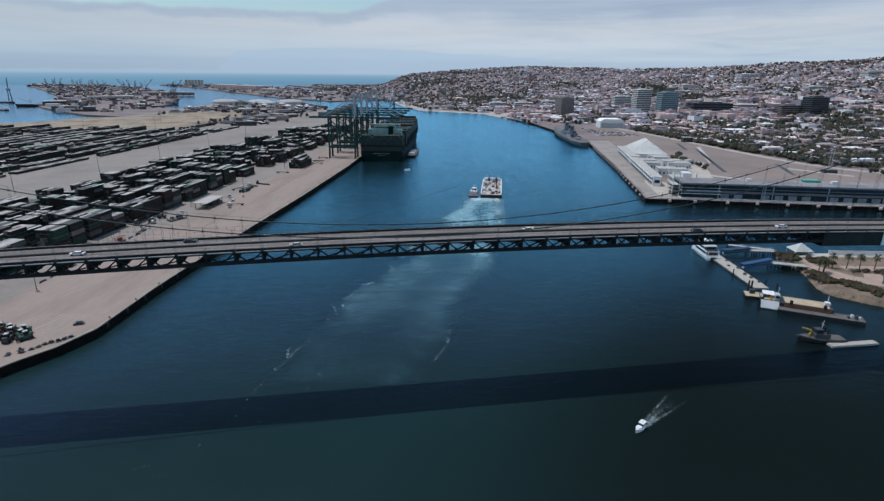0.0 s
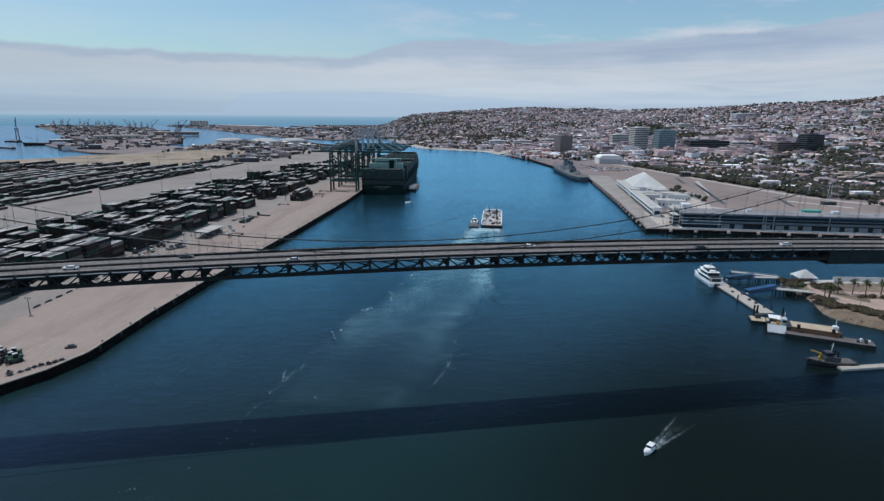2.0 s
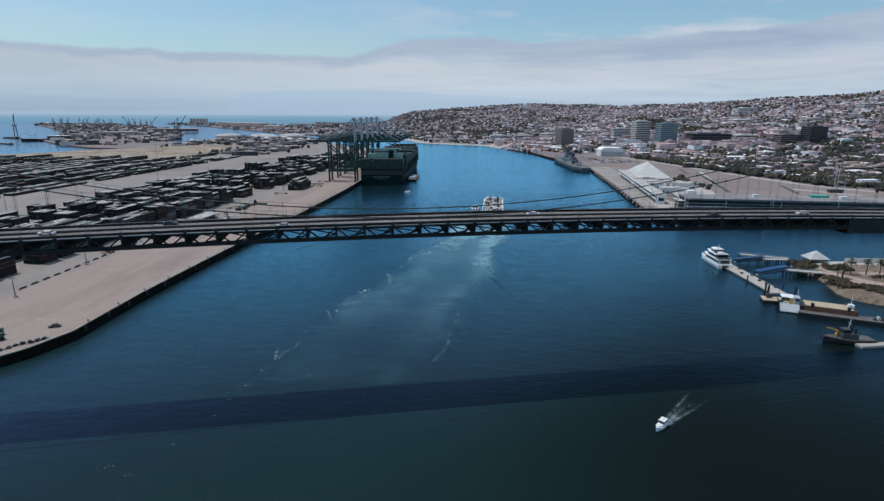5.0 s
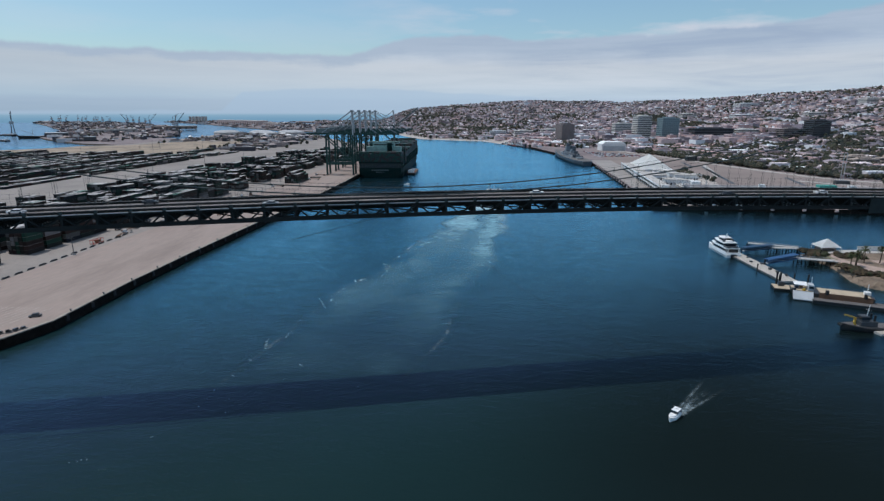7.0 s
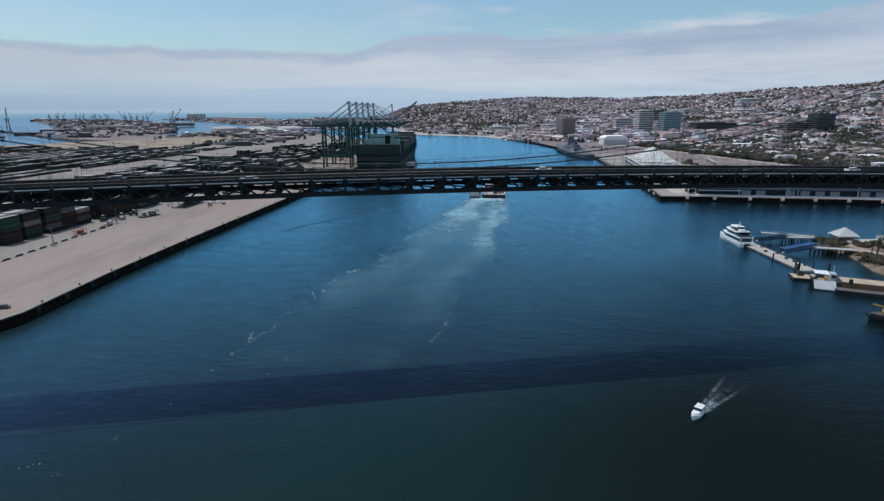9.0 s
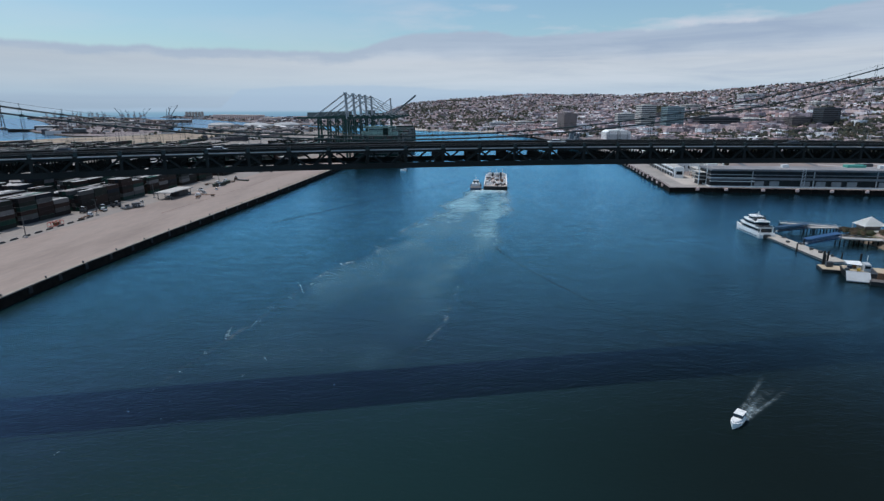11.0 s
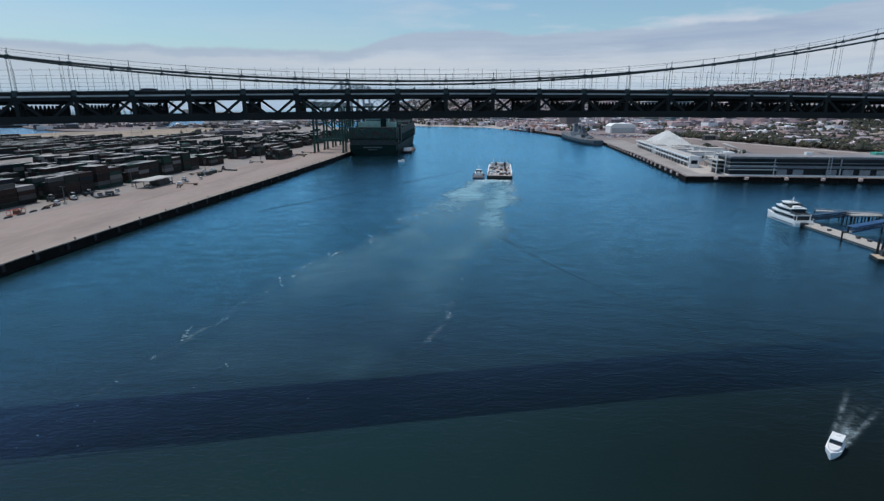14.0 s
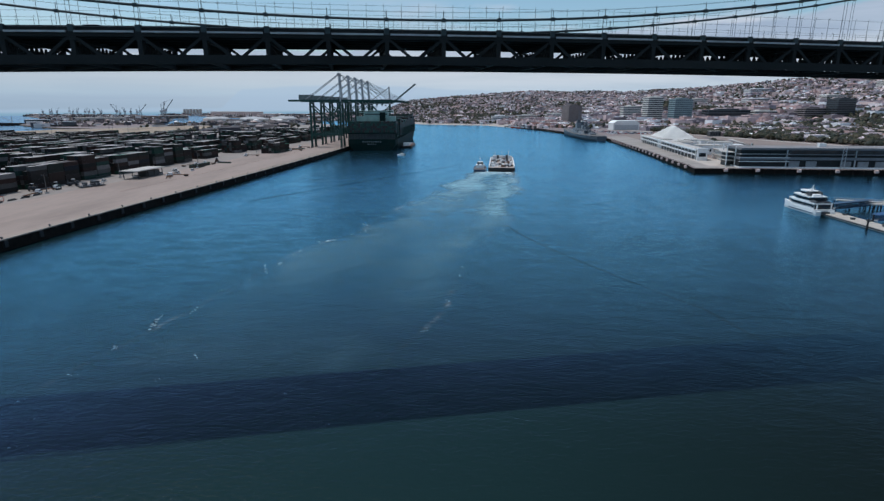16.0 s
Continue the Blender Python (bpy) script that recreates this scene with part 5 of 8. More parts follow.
def tank(at, r, h, label):
    root = thing("storage_tank", at, label, "tank", "white storage tanks")
    bm = bmesh.new()
    rod(bm, (0, 0, 0), (0, 0, h), r, 28)
    part("shell", bm, CONCRETE, root)
    bm = bmesh.new()
    n, prev = 28, None
    rings = []
    for k in range(5):
        q = k / 4 * math.pi / 2
        rings.append([bm.verts.new((math.cos(2 * math.pi * i / n) * r * 1.01 * math.cos(q) if k < 4 else 0.01 * math.cos(2 * math.pi * i / n), math.sin(2 * math.pi * i / n) * r * 1.01 * math.cos(q) if k < 4 else 0.01 * math.sin(2 * math.pi * i / n), h + math.sin(q) * r * 0.18)) for i in range(n)])
    for a, b in zip(rings, rings[1:]):
        for i in range(n):
            bm.faces.new((a[i], a[(i + 1) % n], b[(i + 1) % n], b[i]))
    part("dome", bm, DOMEGREY, root)


DOMEGREY = surface("weathered_dome_paint", (0.38, 0.37, 0.365), 0.7, var=0.25, scale=0.06)
for x, y, r in ((-800, 1690, 42), (-690, 1710, 40), (-590, 1725, 44), (-640, 1640, 30)):
    tank((x, y, 3.9), r, 11, "low white domed storage tank on the point")


def old_cranes(at, turn, h=60, label="dark lattice harbour crane", boom=0.9):
    root = thing("harbour_crane", at, label, "crane", "far harbour cranes", turn)
    bm = bmesh.new()
    for x in (-5, 5):
        for y in (-5, 5):
            beam(bm, (x, y, 0), (x * 0.5, y * 0.5, h * 0.5), 1.2)
    part("portal", bm, HULL_GREY, root)
    bm = bmesh.new()
    box(bm, (0, 0, h * 0.48), (9, 12, 8))
    part("machinery_house", bm, GREYPAINT, root)
    bm = bmesh.new()
    beam(bm, (2, 0, h * 0.55), (h * boom * 0.5, 0, h * 1.05), 1.8)
    beam(bm, (-3, 0, h * 0.6), (-2, 0, h * 0.95), 1.2)
    beam(bm, (-2, 0, h * 0.95), (h * boom * 0.5, 0, h * 1.05), 0.5)
    part("jib", bm, HULL_GREY, root)


old_cranes((-1071, 1882, 3), 0, 72, "tall dark lattice harbour crane on the point")
old_cranes((-1095, 1905, 3), 90, 64)
old_cranes((-1640, 2500, 3), 160, 62, "dark lattice harbour crane with raised jib", 1.2)
old_cranes((-1560, 2560, 3), 20, 62, "dark lattice harbour crane with raised jib", 1.0)
flat_barge((-1550, 1694, 0), 80, (24, 50, 4), "dark crane barge afloat in the outer harbour")
old_cranes((-1556, 1698, 4), 120, 76, "dark floating crane with raised boom", 0.4)
flat_barge((-1290, 1352, 0), 62, (14, 70, 3), "low dark barge moored in the outer harbour")


def docked_ship(at, turn, L, label):
    """A dark ship laid up at the island: hull, deckhouse, white upper house."""
    root = thing("docked_ship", at, label, "ship", turn=turn)
    bm = bmesh.new()
    hull(bm, L, L * 0.16, (7, 6, 9), 1.5, 0.3, 0.8)
    part("hull", bm, HULL_BLACK, root)
    bm = bmesh.new()
    box(bm, (0, L * 0.30, 6.5), (L * 0.13, L * 0.42, 9))
    part("deckhouse", bm, DARKGREY, root)
    bm = bmesh.new()
    box(bm, (0, L * 0.30, 15.5), (L * 0.14, L * 0.40, 1.6))
    part("house_roof", bm, WHITE, root, "white deckhouse roof")
    bm = bmesh.new()
    beam(bm, (0, L * 0.72, 7), (0, L * 0.72, 26), 1.2)
    beam(bm, (0, L * 0.72, 12), (-4, L * 0.92, 27), 0.9)
    part("mast", bm, GREYPAINT, root)


docked_ship((-1262, 1585, 0), 118, 150, "dark ship with white deckhouse roof at the island berth")
docked_ship((-1010, 1330, 0), 100, 70, "small dark work ship at the island's end")
rng = random.Random(61)
for k in range(15):
    q = k / 14
    old_cranes((-2950 + 1150 * q + rng.uniform(-40, 40), 3730 - 760 * q + rng.uniform(-60, 60), 3), rng.uniform(0, 360), rng.uniform(34, 52), "small far dark crane on the outer terminal", rng.uniform(0.4, 1.1))


def long_shed(a, b, wide, h, mat, label):
    """A long flat-roofed transit shed between two points."""
    d = Vector((b[0] - a[0], b[1] - a[1]))
    root = thing("transit_shed", ((a[0] + b[0]) / 2, (a[1] + b[1]) / 2, 3.2), label, "warehouse", turn=math.degrees(math.atan2(d.y, d.x)))
    bm = bmesh.new()
    box(bm, (0, 0, 0), (d.length, wide, h))
    part("wall", bm, mat, root)
    bm = bmesh.new()
    box(bm, (0, 0, h), (d.length + 2, wide + 2, 1.2), taper=0.97)
    part("roof", bm, CONCRETE, root)
    n = max(3, int(d.length / 24))
    bm = bmesh.new()
    box(bm, (0, -wide / 2 - 0.1, 0), (7, 0.5, h * 0.6))
    door = mesh_from("door", bm, DARKGREY)
    for k in range(n):
        piece("door", door, root, pose(d.length * ((k + 0.5) / n - 0.5), 0, 0))


BROADSHED = surface("brown_shed_wall", (0.26, 0.19, 0.16), 0.9, var=0.15, scale=0.05)
SALMON = surface("faded_salmon_shed_wall", (0.52, 0.40, 0.36), 0.9, var=0.12, scale=0.05)
long_shed((-1560, 3390), (-1190, 3120), 70, 24, SALMON, "long salmon-walled transit shed on the far spit")
long_shed((-1130, 3010), (-1010, 2900), 40, 14, SALMON, "salmon-walled transit shed on the far spit")
long_shed((-1420, 1900), (-1290, 1990), 40, 12, CONCRETE, "pale flat-roofed transit shed on the island")
long_shed((-1420, 2330), (-1240, 2380), 40, 13, BROADSHED, "brown transit shed with pale roof on the island")
silo = thing("grain_silo", (-2057, 4020, 3.2), "row of pale concrete silos on the far spit", "silo")
for k in range(6):
    bm = bmesh.new()
    rod(bm, (k * 24 - 20, 0, 0), (k * 24 - 20, 0, 38), 10, 14)
    part("silo_cell", bm, CONCRETE, silo)


# vans, flat racks and lift trucks at work along the stacks
for x, y, a in ((-215, 281, 20), (-216, 302, 100), (-205, 284, 75), (-203, 303, 10), (-211, 293, 60), (-222, 262, 95), (-209, 322, 40), (-230, 240, 15)):
    car((x, y, 4.0), a, WHITE, "white service van parked on the apron", "service vans", "van", 0.55)


def flat_rack(at, turn, tiers, label):
    """A stack of empty flat-rack platforms with end posts."""
    root = thing("flat_rack_stack", at, label, "flat rack", "flat rack stacks", turn)
    for k in range(tiers):
        bm = bmesh.new()
        box(bm, (0, 0, 0.1 + 0.62 * k), (2.4, 12.1, 0.45))
        for y in (-5.9, 5.9):
            box(bm, (0, y, 0.55 + 0.62 * k), (2.3, 0.25, 0.16))
        part("platform", bm, (PLANTGREEN, DARKGREY, PLANTBROWN)[k % 3], root)
    return root


for x, y, a, n in ((-212.5, 327, -8, 4), (-204, 362, 70, 2), (-209.5, 327, -8, 5), (-211, 340, -8, 4), (-186, 520, 88, 2), (-247, 263, -6, 2)):
    flat_rack((x, y, 4.0), a, n, "stack of empty dark flat-rack platforms on the apron")
for x, y, a, m in ((-246, 201, 15, DARKGREY), (-238, 209, 60, PLANTGREEN), (-237, 222, 110, DARKGREY), (-212, 365, 20, PLANTBROWN)):
    forklift((x, y, 4.0), a, m, "container lift truck working beside the stacks")

# ---- cruise pier ----
def banded_block(root, c, s, floors, wall, glass, turn=0.0, name="wall", bays=None, parapet=True, piers=None):
    """A block with a recessed window band on each storey and upright piers between bays."""
    x, y, z = c
    w, d, h = s
    bm = bmesh.new()
    box(bm, (x, y, z), (w - 0.8, d - 0.8, h - 0.3), turn)
    part("window_glass", bm, glass, root)
    fh = h / floors
    for k in range(floors + 1):
        zz = z + k * fh - (0.0 if k == 0 else fh * 0.27)
        hh = fh * 0.27 if k == 0 else (fh * 0.54 if k < floors else fh * 0.27 + (0.9 if parapet else 0))
        bm = bmesh.new()
        box(bm, (x, y, zz), (w, d, hh), turn)
        part("floor_band", bm, wall, root)
    ca, sa = math.cos(turn), math.sin(turn)
    if piers:
        bm = bmesh.new()
        box(bm, (0, 0, 0), (piers, 0.5, h))
        mesh = mesh_from("pier", bm, wall)
        n = bays or max(2, int(w / 5))
        for face in (-1, 1):
            for k in range(n + 1):
                u, v = -w / 2 + w * k / n, face * d / 2
                piece("pier", mesh, root, pose(x + u * ca - v * sa, y + u * sa + v * ca, z, 0, 0, math.degrees(turn)))


def cruise_terminal():
    root = thing("cruise_terminal", (340, 336, 4.0), "long two-storey cruise terminal with dark front and white bands", "terminal building", turn=-4.7)
    x0, x1 = -126, 200
    L = x1 - x0
    cx = (x0 + x1) / 2
    bm = bmesh.new()
    box(bm, (cx, 0, 0), (L - 1, 27, 14.2))
    wall = part("wall", bm, TERMWALL, root)
    for z, h, out, mat, name in ((0.0, 0.9, 30.5, WHITE, "plinth"), (6.2, 2.0, 30, BANDGREY, "band"), (10.0, 0.6, 30.6, BANDGREY, "rail_band"), (13.6, 1.2, 31, BANDGREY, "roof_edge")):
        bm = bmesh.new()
        box(bm, (cx, 0, z), (L, out, h))
        part(name, bm, mat, root)
    bm = bmesh.new()
    box(bm, (cx, 0, 14.9), (L - 3, 29, 0.3))
    part("roof", bm, ROOFGREY, root, "flat grey roof")
    bm = bmesh.new()
    box(bm, (0, -14.0, 10.9), (11, 0.35, 2.3))
    glass = mesh_from("window", bm, GLASS_DARK)
    bm = bmesh.new()
    box(bm, (0, -14.1, 1.0), (7.5, 0.5, 4.2))
    door = mesh_from("roller_door", bm, DOORGREY)
    bm = bmesh.new()
    box(bm, (0, -14.4, 0), (0.6, 0.8, 13.6))
    column = mesh_from("column", bm, GREYPAINT)
    k = 0
    x = x0 + 40
    while x < x1 - 6:
        piece("window", glass, wall, pose(x, 0, 0))
        if k % 5 != 2:
            piece("roller_door", door, wall, pose(x, 0, 0))
        if k % 4 == 0:
            piece("column", column, root, pose(x - 6, 0, 0))
        x += 12.2
        k += 1
    # older glazed end with open galleries
    bm = bmesh.new()
    for z in (4.6, 7.6, 10.2):
        box(bm, (x0 + 18, -14.4, z), (36, 1.6, 0.45))
    part("gallery", bm, WHITE, root, "white gallery slabs")
    bm = bmesh.new()
    box(bm, (x0 - 1.5, 8, 0), (4, 10, 10))
    part("end_tower", bm, DARKGREY, root, "dark stair tower")
    for z in (4.4, 7.6, 10.6):
        bm = bmesh.new()
        box(bm, (x0 - 3, 5, z), (7, 20, 0.5))
        part("landing", bm, CONCRETE, root, "pale stair landing")
    for dx in (-6.2, 0.2):
        bm = bmesh.new()
        box(bm, (x0 + dx, -5, 0), (0.6, 0.6, 15.5))
        part("landing_post", bm, WHITE, root)
    # roof plant and gangway towers
    for x, w in ((-60, 5), (18, 6), (70, 5), (120, 6)):
        bm = bmesh.new()
        box(bm, (x, 2, 15.2), (w, 4, 2.6))
        part("roof_unit", bm, WHITE, root)
    for x, w in ((0, 15), (98, 22)):
        bm = bmesh.new()
        box(bm, (x, 9, 15.2), (w, 7, 2.2))
        part("green_cabin", bm, GREENCABIN, root, "green roof cabin")
    for x in (-52, 60, 96):
        bm = bmesh.new()
        for dx in (-1.2, 1.2):
            beam(bm, (x + dx, -15.6, 0), (x + dx, -15.6, 15.5), 0.35)
        for k in range(6):
            beam(bm, (x - 1.2, -15.6, 1 + 2.6 * k), (x + 1.2, -15.6, 3.4 + 2.6 * k), 0.22)
        part("gangway_tower", bm, GREYPAINT, root)


TERMWALL = surface("terminal_dark_cladding", (0.020, 0.023, 0.025), 0.7, var=0.3, scale=0.2, spec=0.15)
BANDGREY = surface("grey_band_paint", (0.15, 0.155, 0.165), 0.7, var=0.15, scale=0.2)
DOORGREY = surface("roller_door_paint", (0.20, 0.205, 0.21), 0.6, var=0.2, scale=0.3)
ROOFGREY = surface("flat_grey_roof", (0.22, 0.21, 0.21), 0.9, var=0.35, scale=0.03, fine=0.5)
GREENCABIN = surface("sea_green_paint", (0.09, 0.34, 0.27), 0.6, var=0.12)
cruise_terminal()


def wharf_shed():
    """Long two-level passenger shed along the pier: white roofs on posts over a dark box put in for shade."""
    root = thing("wharf_shed", (206, 392, 4.0), "long white two-level passenger shed along the pier", "shed", turn=-7.4)
    L = 262
    # solid dark box in place of the shade under the open decks
    bm = bmesh.new()
    box(bm, (4.5, L / 2, 0), (7, L, 8.6))
    part("wall", bm, DARKGREY, root)
    for z, w, h in ((4.3, 11, 0.9), (8.4, 12, 1.1)):
        bm = bmesh.new()
        box(bm, (4.4, L / 2, z), (w - 1.4, L + 1, h - 0.1))
        part("roof", bm, CONCRETE, root, "pale flat roof slab")
        bm = bmesh.new()
        box(bm, (4 - w / 2 + 0.3, L / 2, z - 0.2), (0.7, L + 2, h + 0.3))
        part("fascia", bm, WHITE, root, "white roof edge")
    bm = bmesh.new()
    box(bm, (-1.0, 0, 0), (0.5, 0.6, 8.4))
    post_mesh = mesh_from("post", bm, WHITE)
    for k in range(22):
        piece("post", post_mesh, root, pose(0, 2 + k * 12.3, 0))
    bm = bmesh.new()
    box(bm, (3.5, -1.2, 0), (8, 3.5, 10.5))
    part("end_wall", bm, WHITE, root)
    bm = bmesh.new()
    box(bm, (3.5, -3.0, 3.4), (5.5, 0.25, 3.2))
    part("end_window", bm, GLASS_DARK, root)


wharf_shed()


def peaked_tent(name, at, turn, size, high, ridge, label, category="tent", eave=4.0):
    """A frame tent with a hipped roof whose slopes sag inward."""
    root = thing(name, at, label, category, turn=turn)
    w, l = size
    n, m = 12, 16
    bm = bmesh.new()
    grid = []
    for i in range(n + 1):
        row = []
        for j in range(m + 1):
            x, y = (i / n - 0.5) * w, (j / m - 0.5) * l
            ex = 1 - abs(i / n - 0.5) * 2
            ey = min(1.0, (0.5 - abs(j / m - 0.5)) * l / (l * (1 - ridge) / 2 + 1e-6))
            k = min(ex, ey)
            row.append(bm.verts.new((x, y, eave + (high - eave) * (1.12 * k - 0.12 * k * k) ** 1.06)))
        grid.append(row)
    for i in range(n):
        for j in range(m):
            bm.faces.new((grid[i][j], grid[i + 1][j], grid[i + 1][j + 1], grid[i][j + 1]))
    bmesh.ops.solidify(bm, geom=bm.faces[:], thickness=0.15)
    part("roof", bm, CANVAS, root, "white canvas roof")
    return root


tent = peaked_tent("pier_tent", (277, 645, 3.95), -8, (48, 84), 22, 0.3, "huge white peaked fabric tent on the pier", eave=5.0)
bm = bmesh.new()
box(bm, (0, 0, 0), (47, 91, 5.1))
part("wall", bm, CANVAS, tent)


def white_block(name, at, size, turn, label, mat=None, roof=None):
    root = thing(name, at, label, "building", turn=turn)
    w, d, h = size
    bm = bmesh.new()
    box(bm, (0, 0, 0), (w, d, h))
    wall = part("wall", bm, mat or WHITE, root)
    bm = bmesh.new()
    box(bm, (0, 0, h), (w + 0.6, d + 0.6, 0.5))
    part("roof", bm, roof or CONCRETE, root)
    bm = bmesh.new()
    box(bm, (0, -d / 2 - 0.05, h * 0.35), (1.6, 0.2, h * 0.3))
    win = mesh_from("window", bm, GLASS_DARK)
    n = max(2, int(w / 4))
    for k in range(n):
        piece("window", win, wall, pose(-w / 2 + w * (k + 0.5) / n, 0, 0))
    return root


for x, y, w, d, h in ((240, 500, 16, 20, 9), (252, 525, 22, 16, 7), (262, 470, 18, 14, 6), (232, 545, 12, 18, 10), (280, 540, 16, 16, 6), (250, 440, 12, 12, 5), (272, 500, 10, 10, 8)):
    white_block("pier_building", (x, y, 4.0), (w, d, h), -8, "small white flat-roofed pier building")


def gable_hall(at, size, turn, label):
    root = thing("warehouse", at, label, "warehouse", turn=turn)
    w, d, h = size
    bm = bmesh.new()
    box(bm, (0, 0, 0), (w, d, h))
    part("wall", bm, WHITE, root)
    bm = bmesh.new()
    prof = [(-w / 2 - 0.6, h), (w / 2 + 0.6, h), (w / 2 * 0.72, h + 5.0), (-w / 2 * 0.72, h + 5.0)]
    a = [bm.verts.new((x, -d / 2 - 0.5, z)) for x, z in prof]
    b = [bm.verts.new((x, d / 2 + 0.5, z)) for x, z in prof]
    bm.faces.new(a)
    bm.faces.new(b[::-1])
    for i in range(4):
        bm.faces.new((a[i], b[i], b[(i + 1) % 4], a[(i + 1) % 4]))
    bmesh.ops.recalc_face_normals(bm, faces=bm.faces[:])
    part("roof", bm, CANVAS, root, "bright white vaulted roof")
    bm = bmesh.new()
    box(bm, (0, -d / 2 - 0.1, 0), (w * 0.9, 0.3, h * 0.75))
    part("door", bm, GREYPAINT, root)


gable_hall((331, 1060, 3.9), (52, 40, 14), 0, "white warehouse hall with a pale vaulted roof")

# fenders along the pier
bm = bmesh.new()
box(bm, (0, 0, -1.9), (2.6, 1.2, 2.0))
rod(bm, (-1.0, 0, -0.4), (1.0, 0, -0.4), 0.8, 8)
bm.faces.ensure_lookup_table()
fender = mesh_from("pier_fender", bm, ORANGE)
k = 0
for (x0, y0), (x1, y1), n, turn in (((201, 325.6), (224, 323.8), 2, -3), ((253, 320.6), (385, 307.4), 6, -6), ((415, 304.6), (560, 291.4), 6, -6), ((180.4, 351), (188.6, 429), 5, 84), ((190.6, 446), (196.5, 499), 4, 83), ((198, 515), (214.6, 704), 12, 85)):
    for i in range(n):
        q = i / (n - 1)
        ob = new("pier_fender", fender)
        ob.matrix_world = pose(x0 + (x1 - x0) * q, y0 + (y1 - y0) * q, 3.6, 0, 0, turn)
        tagged(ob, "faded orange float fender hung on the pier face", "fender", "pier fenders")

# rough dark timber piles under the pier edge
bm = bmesh.new()
rod(bm, (0, 0, -3), (0, 0, 3.6), 0.4, 8)
pile_mesh = mesh_from("pier_post", bm, QUAYWALL)
for i in range(40):
    q = i / 39
    ob = new("pier_post", pile_mesh)
    ob.matrix_world = pose(206 + 300 * q, np.interp(206 + 300 * q, (205, 228, 300, 385, 450, 620), (327, 325, 317, 309, 303, 288)) - 0.5, 0)
    tagged(ob, "dark timber pile at the pier face", "pile", "pier piles")


def lot_markings():
    # long plain dark strips laid over the asphalt
    for (x0, y0, x1, y1, w) in ((376, 696, 325, 486, 5.0), (375, 775, 358, 695, 5.0), (425, 556, 402, 476, 5.0)):
        bm = bmesh.new()
        beam(bm, (x0, y0, 3.98), (x1, y1, 3.98), w, 0.06)
        tagged(part("trim_dark_strip", bm, DARKGREY), "long dark strip across the parking lot", "drain", "", "structure")
    for (x0, y0, x1, y1, w) in ((392, 730, 340, 560, 6.0), (420, 520, 470, 470, 8)):
        bm = bmesh.new()
        beam(bm, (x0, y0, 3.985), (x1, y1, 3.985), w, 0.05)
        tagged(part("trim_pale_strip", bm, CONCRETE), "pale concrete strip beside the parking lot", "kerb", "", "structure")


lot_markings()
LOT_ROAD = [(318, 1150), (336, 1052), (386, 871), (418, 728), (443, 630), (464, 566), (494, 522), (534, 486), (640, 444)]


def lot_road():
    """A pale road along the upper edge of the lot, with its kerb."""
    for name, off, w, z, mat, label in (("road_lot_edge", 0.0, 11.0, 4.02, ROADPALE, "pale road along the edge of the parking lot"), ("trim_lot_kerb", -7.2, 1.2, 4.10, CONCRETE, "pale kerb beside the lot road")):
        bm = bmesh.new()
        prev = None
        for k, (x, y) in enumerate(LOT_ROAD):
            a, b = Vector(LOT_ROAD[max(k - 1, 0)]), Vector(LOT_ROAD[min(k + 1, len(LOT_ROAD) - 1)])
            d = (b - a).normalized()
            n = Vector((-d.y, d.x))
            c = Vector((x, y)) + n * off
            ring = [bm.verts.new((*(c + n * (u * w / 2)), z + dz)) for u, dz in ((-1, -0.5), (1, -0.5), (1, 0), (-1, 0))]
            if prev:
                for i in range(4):
                    bm.faces.new((prev[i], prev[(i + 1) % 4], ring[(i + 1) % 4], ring[i]))
            else:
                bm.faces.new(ring)
            prev = ring
        bm.faces.new(prev[::-1])
        bmesh.ops.recalc_face_normals(bm, faces=bm.faces[:])
        tagged(part(name, bm, mat), label, "road", "", "structure")


ROADPALE = surface("pale_worn_road", (0.40, 0.355, 0.315), 0.9, var=0.2, scale=0.05, dirt=(0.25, 0.22, 0.19))
lot_road()


def flag_masts(at):
    root = thing("tall_mast", at, "pair of tall pale masts in the parking lot", "mast")
    for x in (-1.6, 1.6):
        bm = bmesh.new()
        rod(bm, (x, 0, 0), (x, 0, 37), 0.42, 8, 0.3)
        part("pole", bm, GREYPAINT, root)
    bm = bmesh.new()
    box(bm, (2, 2, 0), (16, 6, 4))
    part("base_hut", bm, DARKGREY, root)


flag_masts((452, 490, 3.95))
white_block("lot_kiosk", (400, 800, 3.95), (16, 10, 8), 0, "small dark kiosk with a pale roof in the parking lot", DARKGREY)


def parked_cars():
    """Far parked cars by the warehouse, too small to pick apart."""
    rng = random.Random(5)
    verts, faces = [], []
    for k in range(240):
        row = k % 8
        x = 262 + row * 11 + rng.uniform(-1, 1)
        y = 880 + (k // 8) * 5.2
        if y > 1010 - row * 12:
            continue
        b = len(verts)
        for z, sx, sy in ((3.95, 0.9, 2.2), (4.8, 0.9, 2.2), (5.4, 0.7, 1.2)):
            for a, c in ((-1, -1), (1, -1), (1, 1), (-1, 1)):
                verts.append((x + a * sy, y + c * sx, z))
        for i in range(4):
            j = (i + 1) % 4
            faces.append((b + i, b + j, b + 4 + j, b + 4 + i))
            faces.append((b + 4 + i, b + 4 + j, b + 8 + j, b + 8 + i))
        faces.append((b + 8, b + 9, b + 10, b + 11))
    stuff_mesh("parked_cars", verts, faces, [CARPAINTS], None, "rows of small far parked cars", "cars")


parked_cars()


